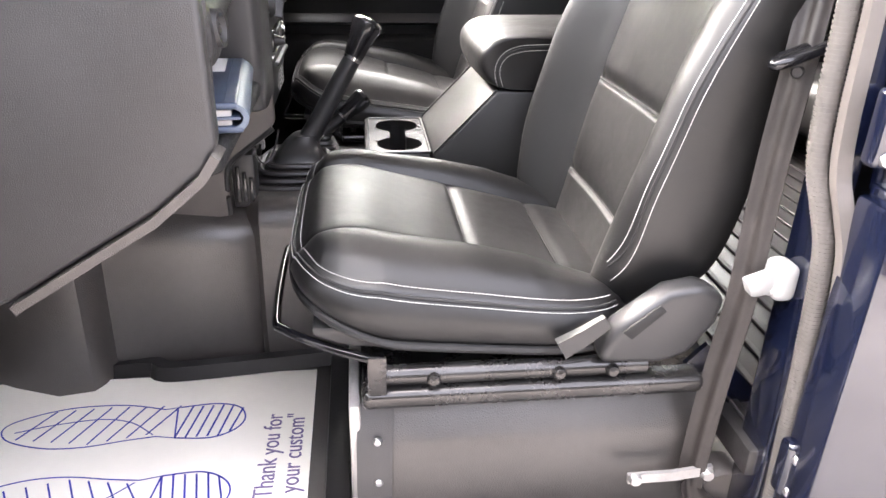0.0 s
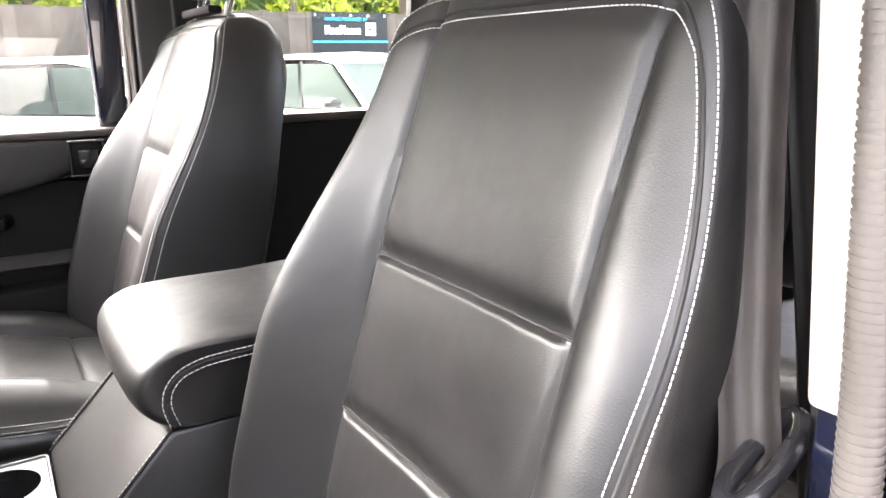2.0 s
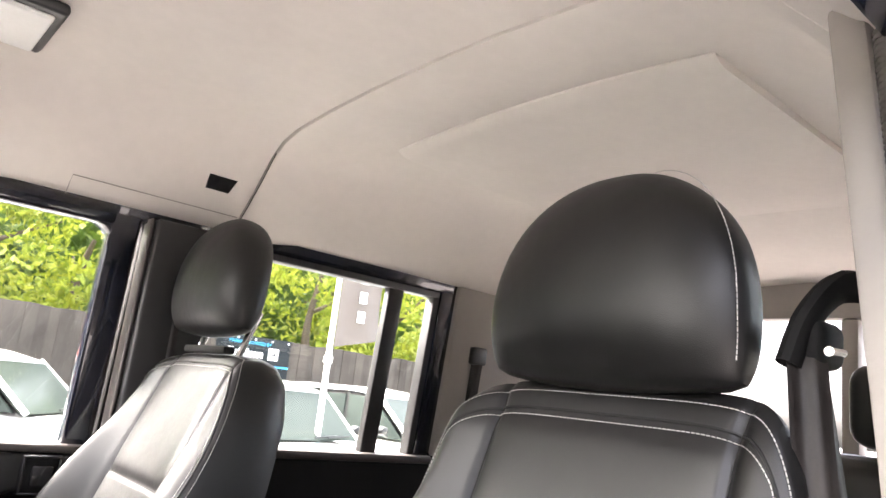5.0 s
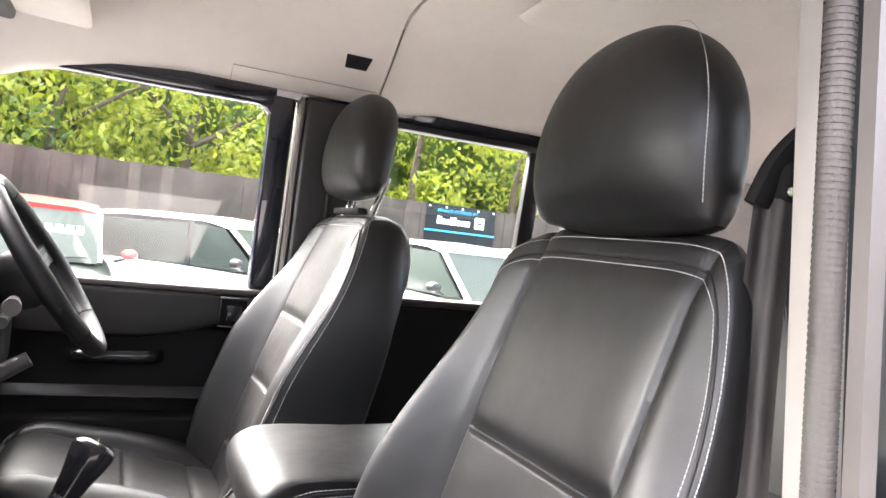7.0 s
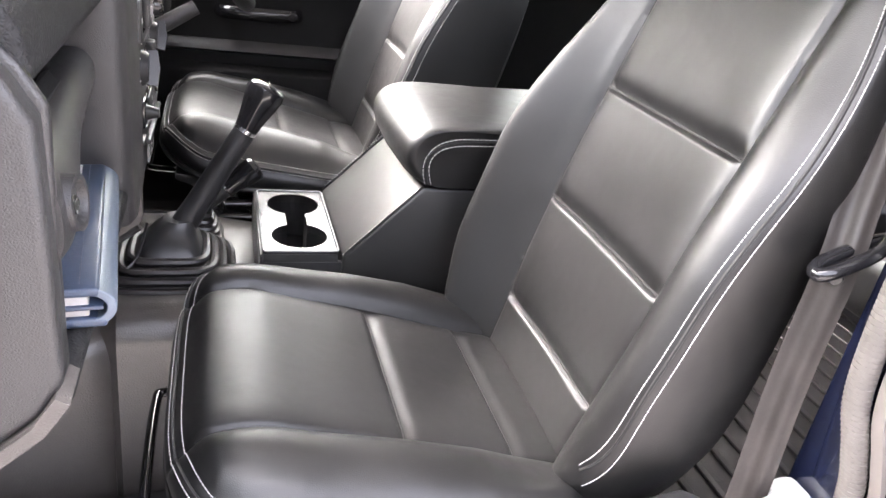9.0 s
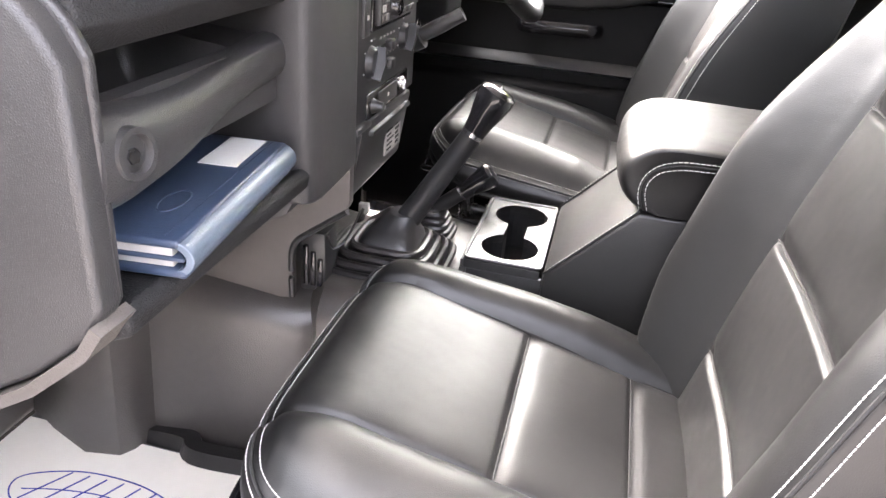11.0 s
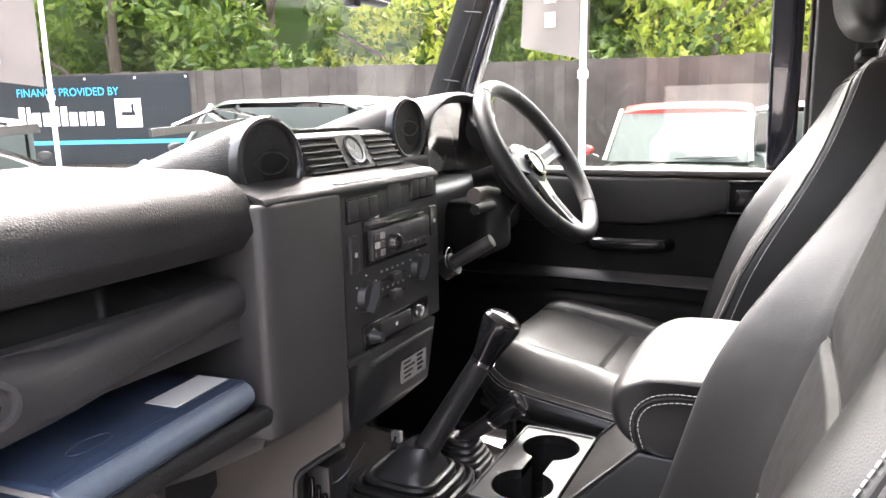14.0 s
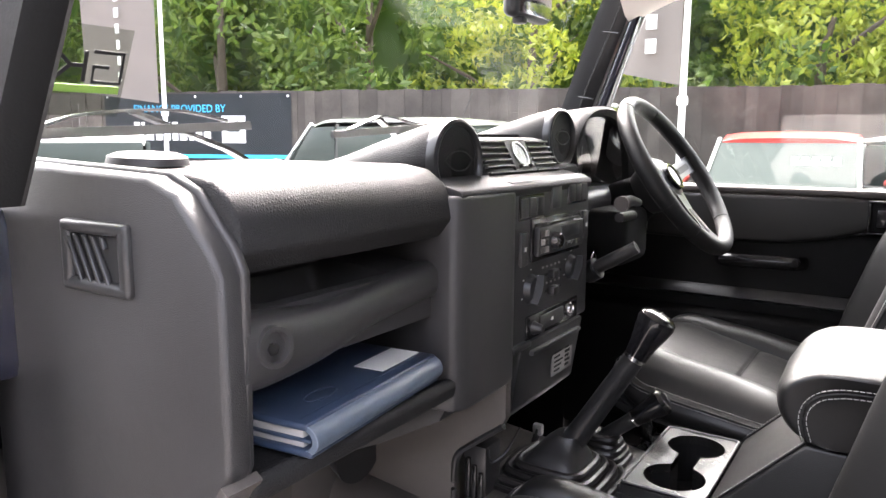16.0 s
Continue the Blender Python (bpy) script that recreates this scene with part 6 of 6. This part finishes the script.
FM = Matrix.Translation((-0.338, -0.460, 1.148)) @ pose(0, 0, 0, 0, 0, 6)


def placed(bm):
    bmesh.ops.transform(bm, matrix=FM, verts=bm.verts)
    return bm


part("lower_cover", placed(bx(-0.085, 0.078, -0.128, 0.128, 0.000, 0.008, 0.0035, 3)), FOLDER, folder)
part("page_block", placed(bx(-0.083, 0.066, -0.124, 0.124, 0.008, 0.026, 0.002)), LABELGREY, folder, "pale grey pages")
part("upper_cover", placed(bx(-0.085, 0.074, -0.128, 0.128, 0.026, 0.034, 0.0035, 3)), FOLDER, folder)
spine = [(0.066 + 0.019 * math.sin(a), 0.017 - 0.016 * math.cos(a)) for a in [math.pi * k / 12 for k in range(13)]]
spine += [(0.066 + 0.012 * math.sin(a), 0.017 - 0.010 * math.cos(a)) for a in [math.pi * k / 12 for k in range(12, -1, -1)]]
part("spine", placed(prism(spine, "y", -0.127, 0.127, 0.0008, 1)), SPINE, folder, "rounded pale blue spine")
part("inner_flap", placed(bx(-0.08, 0.076, -0.1265, 0.1265, 0.0145, 0.0185, 0.0015)), FOLDER, folder)
part("sticker", placed(bx(0.013, 0.053, 0.038, 0.122, 0.0338, 0.0346, 0)), WHITE, folder, "blank white sticker", smooth=False)
emb = [FM @ Vector((0.035 + 0.011 * math.cos(a), -0.055 + 0.024 * math.sin(a), 0.0343)) for a in [2 * math.pi * k / 28 for k in range(28)]]
part("emboss", tube(emb, 0.0008, 6, closed=True), FOLDER, folder)
part("edge_stitching", stitches([FM @ Vector((0.060, -0.122, 0.0342)), FM @ Vector((0.060, 0.122, 0.0342))], lambda p: (0, 0, 1), 0.004, 0.0028, 0.0005, 0.0003), FOLDER, folder)

# ---- car park outside ----


def fence_y(x):
    return 9.6 if x > -1 else 9.6 + (x + 1) * 0.40


def car(label, paint, roofp, m, L=3.7, W=1.68, H=1.41, hood=0.95, group="parked cars", mirrorp=None, detail=True):
    """A small parked car: nose along +x of its own frame, wheels on z 0."""
    c = thing("parked_car", label, "car", group)

    def put(v):
        return m @ Vector(v)

    def fit_part(name, geo, mat, parent=None, lab=""):
        if isinstance(geo, tuple):
            geo = ([put(v) for v in geo[0]], geo[1])
        else:
            bmesh.ops.transform(geo, matrix=m, verts=geo.verts)
        return part(name, geo, mat, parent or c, lab)
    h2, waist = W / 2, 0.60 * H
    rings = []
    for x, w, z0, z1 in ((-L / 2, 0.80, 0.35, 0.70), (-L / 2 + 0.08, 0.92, 0.26, waist), (-L / 2 + 0.5, 1.0, 0.22, waist + 0.03), (0, 1.0, 0.22, waist + 0.02), (hood, 0.99, 0.22, waist - 0.02), (L / 2 - 0.30, 0.95, 0.24, waist - 0.10), (L / 2 - 0.06, 0.84, 0.28, waist - 0.22), (L / 2, 0.72, 0.34, waist - 0.34)):
        r = []
        for k in range(24):
            a = 2 * math.pi * k / 24
            cc, ss = math.cos(a), math.sin(a)
            r.append((x, w * h2 * math.copysign(abs(cc) ** 0.45, cc), (z0 + z1) / 2 + (z1 - z0) / 2 * math.copysign(abs(ss) ** 0.5, ss)))
        rings.append(r)
    body = fit_part("body", loft(rings), paint)
    xs = ((-L / 2 + 0.22, 0.80, waist - 0.02), (-L / 2 + 0.36, 0.78, H - 0.10), (-L / 2 + 0.75, 0.77, H - 0.01), (0.0, 0.77, H), (hood - 0.62, 0.76, H - 0.05), (hood - 0.02, 0.82, waist))
    # windscreen, rear screen, side panes
    fit_part("windscreen", ([(hood - 0.60, -0.73 * h2, H - 0.055), (hood - 0.60, 0.73 * h2, H - 0.055), (hood - 0.02, 0.80 * h2, waist), (hood - 0.02, -0.80 * h2, waist), (hood - 0.64, -0.72 * h2, H - 0.10), (hood - 0.64, 0.72 * h2, H - 0.10), (hood - 0.10, 0.79 * h2, waist), (hood - 0.10, -0.79 * h2, waist)], [(0, 1, 2, 3), (4, 5, 6, 7), (0, 1, 5, 4), (2, 3, 7, 6), (1, 2, 6, 5), (0, 3, 7, 4)]), CARGLASS, None, "pale reflecting windscreen")
    fit_part("rear_screen", bx(-L / 2 + 0.23, -L / 2 + 0.33, -0.7 * h2, 0.7 * h2, waist, H - 0.12, 0.02), CARGLASS)
    for s in (-1, 1):
        fit_part("side_window", prism([(-L / 2 + 0.30, waist), (-L / 2 + 0.40, H - 0.12), (-0.15, H - 0.09), (-0.15, waist)], "y", *sorted((s * 0.74 * h2, s * 0.80 * h2)), 0.004), CARGLASS)
        fit_part("side_window", prism([(-0.09, waist), (-0.09, H - 0.09), (hood - 0.66, H - 0.10), (hood - 0.16, waist)], "y", *sorted((s * 0.74 * h2, s * 0.80 * h2)), 0.004), CARGLASS)
        fit_part("screen_pillar", sweep([(hood - 0.02, s * 0.80 * h2, waist), (hood - 0.62, s * 0.745 * h2, H - 0.05)], [(-0.025, -0.02), (0.025, -0.02), (0.02, 0.02), (-0.02, 0.02)]), paint)
        fit_part("door_pillar", sweep([(-0.12, s * 0.80 * h2, waist), (-0.12, s * 0.75 * h2, H - 0.06)], [(-0.03, -0.012), (0.03, -0.012), (0.03, 0.012), (-0.03, 0.012)], (0, s, 0)), BLACK)
        mir = fit_part("door_mirror", loft([[(hood - 0.30 + dx, s * (h2 + 0.09) + 0.085 * r * math.cos(a), waist + 0.10 + 0.055 * r * math.sin(a)) for a in [2 * math.pi * k / 16 for k in range(16)]] for dx, r in ((0.07, 0.3), (0.05, 0.8), (0.0, 1.0), (-0.03, 0.98), (-0.04, 0.8))]), mirrorp or roofp, None, "door mirror cap")
        fit_part("mirror_stem", tube([(hood - 0.30, s * (h2 - 0.05), waist + 0.02), (hood - 0.30, s * (h2 + 0.06), waist + 0.06)], 0.018, 8), BLACK, mir)
        fit_part("headlight", revolve([(0.0, 0.05), (0.07, 0.045), (0.10, 0.02), (0.11, 0.0), (0.0, 0.0)], 20, basis((L / 2 - 0.20, s * 0.66 * h2, waist - 0.20), (1, s * 0.25, 0.25))), CHROME, None, "round headlight")
        fit_part("tail_light", bx(-L / 2 - 0.01, -L / 2 + 0.05, *sorted((s * 0.62 * h2, s * 0.80 * h2)), 0.62, 0.80, 0.02), RED, None, "red tail light")
        for xw in (-L / 2 + 0.62, L / 2 - 0.68):
            wh = fit_part("wheel", revolve([(0.0, 0.09), (0.15, 0.09), (0.19, 0.06), (0.0, 0.05)], 20, basis((xw, s * (h2 - 0.10), 0.30), (0, s, 0))), ALLOY)
            fit_part("tyre", revolve([(0.19, 0.08), (0.24, 0.095), (0.295, 0.08), (0.30, 0.0), (0.29, -0.08), (0.19, -0.08)], 28, basis((xw, s * (h2 - 0.10), 0.30), (0, s, 0))), TYRE, wh)
    rr = []
    for x, w, z in ((-L / 2 + 0.30, 0.72, H - 0.10), (-L / 2 + 0.45, 0.76, H - 0.035), (-L / 2 + 0.9, 0.77, H), (0.0, 0.77, H + 0.012), (hood - 0.85, 0.76, H), (hood - 0.56, 0.73, H - 0.06)):
        rr.append([(x, y * w * h2, z + dz) for y, dz in ((-1, -0.05), (-0.96, -0.015), (-0.7, 0.01), (0, 0.022), (0.7, 0.01), (0.96, -0.015), (1, -0.05), (0.9, -0.07), (0, -0.05), (-0.9, -0.07))])
    roof_ = fit_part("roof", loft(rr), roofp, None, "car roof panel")
    fit_part("aerial", tube([(-L / 2 + 0.7, 0, H), (-L / 2 + 0.55, 0, H + 0.28)], 0.004, 6), BLACK, roof_)
    for s in (-1, 1):
        fit_part("screen_wiper", tube([(hood - 0.02, s * 0.1 + 0.1, waist + 0.03), (hood - 0.05, s * 0.1 + 0.55 * h2, waist + 0.05)], 0.010, 6), BLACK)
    fit_part("bumper", bx(L / 2 - 0.08, L / 2 + 0.03, -0.78 * h2, 0.78 * h2, 0.24, 0.42, 0.04, 3), BLACK)
    fit_part("grille", bx(L / 2 - 0.05, L / 2 + 0.005, -0.4 * h2, 0.4 * h2, 0.44, 0.54, 0.02), GLOSSBLACK)
    return c


def at(x, y, heading):
    return Matrix.Translation((x, y, 0.1)) @ pose(0, 0, 0, 0, 0, heading)


mini = car("dark green small hatchback with red roof and red mirrors", CARGREEN, CARRED, at(-0.97, 7.55, -88), W=1.76, mirrorp=CARRED)
sticker = part("price_bars", bx(-0.80, -0.42, 6.545, 6.55, 1.22, 1.25, 0), WHITE, mini, "white price lettering bars", smooth=False)
for k in range(5):
    part("price_bar", bx(-0.82 + k * 0.09, -0.76 + k * 0.09, 6.60, 6.605, 1.21, 1.29, 0), WHITE, mini, smooth=False)
car("white small hatchback with black door mirrors", CARWHITE, CARWHITE, at(1.15, 8.15, -38), mirrorp=BLACK)
car("silver estate car parked along the fence", CARSILVER, CARGREEN, at(-5.7, 6.3, 172), 4.4, 1.78, 1.58, 1.0, mirrorp=BLACK)
car("white hatchback with red tail lights by the banner", CARWHITE, CARWHITE, at(-8.6, 4.1, 150), 4.0, 1.7, 1.42, mirrorp=BLACK)
car("olive green saloon car parked by the banner", CARSILVER, CARSILVER, at(3.7, 6.9, -75), 4.2, 1.74, 1.42, 1.05, mirrorp=BLACK)
car("white hatchback parked beside the fence", CARWHITE, CARWHITE, at(5.9, 7.4, -70), 3.9, 1.7, 1.45, mirrorp=BLACK)
car("pale grey car parked near the flag pole", CARSILVER, CARWHITE, at(8.6, 6.6, -80), 4.1, 1.72, 1.46, mirrorp=BLACK)

# feather flags on poles
for px, py, way, tall in ((-1.70, 5.95, Vector((-0.6, 0, 0)), 4.6), (-9.15, 5.75, Vector((-0.62, -0.82, 0)), 5.2), (4.05, 6.0, Vector((0.6, 0, 0)), 4.6)):
    fl = thing("flag", "taupe feather flag with white lettering bars on a white pole", "flag", "feather flags")
    part("pole", tube([(px, py, 0.1), (px, py, 2.0), (px + 0.02, py, tall)], 0.032, 12, up=(0, 1, 0), scales=[1.1, 1.0, 0.7]), WHITE, fl, "white pole")
    part("pole_clip", revolve([(0.0, 0.05), (0.045, 0.05), (0.05, 0.03), (0.05, -0.03), (0.0, -0.03)], 14, Matrix.Translation((px, py, 1.80))), WHITE, fl)
    rows_ = []
    for k in range(15):
        z = 1.95 + (tall - 2.0) * k / 14
        w = 1 - 0.23 * k / 14
        rows_.append([(px + way.x * (0.05 + w * q / 8), py + way.y * (0.05 + w * q / 8) - 0.03 + 0.05 * math.sin(q * 0.9 + k * 0.5) * q / 8, z + 0.14 * q / 8 * (1 - k / 10)) for q in range(9)])
    back_ = [[(x, y + 0.004, z) for x, y, z in r] for r in rows_]
    part("cloth", merge(loft(rows_, closed=False), loft(back_, closed=False)), FLAG, fl, "taupe flag cloth")
    for k in range(6):
        z = 2.25 + k * 0.22
        part("letter_bar", bx(px + way.x * 0.5 - 0.05, px + way.x * 0.5 + 0.05, py + way.y * 0.5 - 0.085, py + way.y * 0.5 - 0.080, z, z + 0.13, 0), WHITE, fl, smooth=False)

# building far behind the rear window
house = thing("showroom", "white single-storey building with a blue fascia", "building")
part("wall", bx(22, 30, -14, 6, 0.1, 2.6, 0.02), CARWHITE, house)
part("fascia", bx(21.9, 30, -14.1, 6.1, 2.6, 3.2, 0.02), CYAN, house, "blue fascia")
for k in range(6):
    part("window", bx(21.93, 22.02, -13 + k * 3.1, -10.9 + k * 3.1, 0.9, 2.2, 0.01), CARGLASS, house)

# trees behind the fence
rng = np.random.default_rng(7)


def tree(x, y, r, top, mat, leaves, size, label):
    t = thing("tree", label, "tree")
    part("trunk", tube(spline([(x, y, 0.1), (x + 0.1, y, 1.2), (x - 0.05, y + 0.1, 2.6), (x + 0.1, y, top * 0.7)], 5), 0.13, 9, up=(0, 1, 0), scales=[1.3 - 1.0 * k / 15 for k in range(16)]), BARK, t)
    for k in range(2):
        a = rng.uniform(0, 6.28)
        z = rng.uniform(1.6, top * 0.6)
        part("limb", tube([(x, y, z), (x + 0.5 * r * math.cos(a), y + 0.4 * r * math.sin(a), z + 0.7), (x + 0.85 * r * math.cos(a), y + 0.7 * r * math.sin(a), z + 1.1)], 0.045, 6, scales=[1.2, 0.8, 0.3]), BARK, t)
    clumps = []
    for k in range(30):
        a, z = rng.uniform(0, 2 * math.pi), rng.uniform(0.7, top)
        w = r * (0.55 + 0.45 * math.sin(math.pi * min(1, max(0.08, z / top)) ** 0.8))
        clumps.append((x + w * math.cos(a) * rng.uniform(0.3, 1), y + 0.75 * w * math.sin(a) * rng.uniform(0.3, 1), z, rng.uniform(0.35, 0.75)))
    n = leaves
    c = np.array(clumps)[rng.integers(0, len(clumps), n)]
    d = rng.normal(size=(n, 3))
    d /= np.linalg.norm(d, axis=1)[:, None]
    pos = c[:, :3] + d * (c[:, 3] * rng.uniform(0.55, 1.05, n) ** 0.6)[:, None]
    ax = rng.normal(size=(n, 3)) + np.array([0, -0.2, -0.5])
    ax /= np.linalg.norm(ax, axis=1)[:, None]
    sd = np.cross(ax, d + rng.normal(size=(n, 3)) * 0.5)
    sd /= np.linalg.norm(sd, axis=1)[:, None] + 1e-9
    nn = np.cross(ax, sd)
    s = (size * rng.uniform(0.6, 1.3, n))[:, None]
    v = np.stack([pos - ax * s, pos + sd * s * 0.46 + nn * s * 0.12, pos + ax * s, pos - sd * s * 0.46 + nn * s * 0.12], 1).reshape(-1, 3)
    f = (np.arange(n)[:, None] * 4 + np.array([[0, 1, 2, 3]])).tolist()
    me = bpy.data.meshes.new("crown")
    me.from_pydata(v.tolist(), [], f)
    me.materials.append(mat)
    ob = new("crown", me)
    ob.parent = t


spots = []
x = -27.0
while x < 22:
    spots.append(x)
    x += rng.uniform(1.9, 2.7)
for i, x in enumerate(spots):
    y = fence_y(x) + rng.uniform(2.0, 3.4)
    if x < -16:
        y = fence_y(-16) + rng.uniform(1.5, 4)
    dark = -13.5 < x < -7.2 or rng.uniform() < 0.25
    tree(x, y, rng.uniform(1.8, 2.4), rng.uniform(6.0, 8.0) if dark else rng.uniform(4.6, 6.6), LEAF_DARK if dark else LEAF, 5200, 0.105 if dark else 0.085, "dense dark green broadleaf tree behind the fence" if dark else "bright yellow-green leafy tree behind the fence")
    tree(x + 1.0, y + 3.2, 2.6, rng.uniform(6.5, 8.5), LEAF_DARK, 2600, 0.15, "tall green broadleaf tree behind the fence")
hill = tagged(part("backdrop", prism([(-40, 14), (-28, 8), (-16, 7.5), (-1, 15.5), (30, 15.5), (30, 24), (-40, 24)], "z", 0.1, 5.2, 0), LEAF_DARK, smooth=False), "dark green wooded bank behind the trees", "backdrop", kind="structure")

# added dark block, out of view: darkens near-side reflections and cuts low skylight
bank = tagged(part("backdrop", prism([(-30, -9), (-6, -7.5), (14, -7.5), (30, -9), (30, -16), (-30, -16)], "z", 0.1, 3.8, 0), DARKTRIM, smooth=False), "unseen dark wall added to block low light from the near side", "backdrop", kind="structure")

# fence with its banners, built last
fence = thing("fence", "tall dark-stained close-board timber fence", "fence")
rng = np.random.default_rng(5)
x = -13.0
while x < 13:
    y = fence_y(x)
    w = 0.150 * (0.93 if x < -1 else 1.0)
    y1 = fence_y(x + w)
    off = 0.0 if round(x / 0.15) % 2 else 0.014
    z1 = 2.15 + rng.uniform(-0.012, 0.012)
    o = (rng.uniform(-0.004, 0.004))
    vs = [(x, y - off, 0.1), (x + w, y1 - off + o, 0.1), (x + w, y1 - off + o, z1), (x, y - off, z1), (x, y - off + 0.02, 0.1), (x + w, y1 - off + 0.02, 0.1), (x + w, y1 - off + 0.02, z1), (x, y - off + 0.02, z1)]
    part("plank", (vs, [(0, 1, 2, 3), (4, 5, 6, 7), (0, 3, 7, 4), (1, 2, 6, 5), (3, 2, 6, 7)]), FENCE, fence, smooth=False)
    x += w - 0.012
for z in (0.5, 1.25, 1.95):
    part("rail", sweep([(-13, fence_y(-13) + 0.06, z), (-1, 9.66, z), (13, 9.66, z)], [(-0.03, -0.045), (0.03, -0.045), (0.03, 0.045), (-0.03, 0.045)]), FENCE, fence)


def banner(x0, x1, z0, z1, scale, label):
    b = thing("banner", label, "banner", "advertising banners")
    d = Vector((x1 - x0, fence_y(x1) - fence_y(x0), 0))
    ln = d.length
    d.normalize()
    nrm_ = Vector((d.y, -d.x, 0))
    m = Matrix((d, Vector((0, 0, 1)), nrm_)).transposed().to_4x4()
    m = Matrix.Translation(Vector((x0, fence_y(x0), 0)) + nrm_ * 0.03) @ m

    def slab(name, a0, a1, c0, c1, t, mat, lab=""):
        bm = bx(a0, a1, c0, c1, 0.0, t, 0)
        bmesh.ops.transform(bm, matrix=m, verts=bm.verts)
        return part(name, bm, mat, b, lab, smooth=False)
    slab("sheet", 0, ln, z0, z1, 0.004, BANNER, "dark navy vinyl sheet")
    k = scale
    tx = ln * 0.16
    words("FINANCE PROVIDED BY", 0.175 * k, m @ Matrix.Translation((tx, z1 - 0.30 * k, 0.006)) @ Matrix.Diagonal((0.90, 1, 1, 1)), CYAN, b)
    cx_ = tx
    for i, wd in enumerate((0.12, 0.07, 0.16, 0.14, 0.13, 0.12, 0.15, 0.11, 0.13, 0.14)):
        hgt = 0.30 if i in (0, 1, 4, 5) else 0.21
        slab("logo_bar", cx_, cx_ + wd * k * 0.86, z1 - 0.76 * k, z1 - 0.76 * k + hgt * k, 0.006, WHITE)
        cx_ += wd * k * 1.13
    lg = slab("logo_square", tx + 1.60 * k, tx + 2.02 * k, z1 - 0.80 * k, z1 - 0.36 * k, 0.006, WHITE, "white logo square")
    slab("logo_shape", tx + 1.70 * k, tx + 1.92 * k, z1 - 0.62 * k, z1 - 0.56 * k, 0.008, BANNER)
    slab("logo_shape", tx + 1.86 * k, tx + 1.90 * k, z1 - 0.62 * k, z1 - 0.44 * k, 0.008, BANNER)
    slab("stripe", 0, ln, z1 - 1.05 * k, z1 - 0.99 * k, 0.006, CYAN)
    for q in range(5):
        slab("eyelet", 0.04 + (ln - 0.1) * q / 4, 0.07 + (ln - 0.1) * q / 4, z1 - 0.06, z1 - 0.03, 0.008, WHITE)


banner(-10.62, -7.72, 0.85, 2.12, 0.93, "dark banner offering finance with white logo shapes on the fence")
banner(4.30, 5.55, 1.35, 2.16, 0.42, "dark finance banner with white logo shapes on the fence")
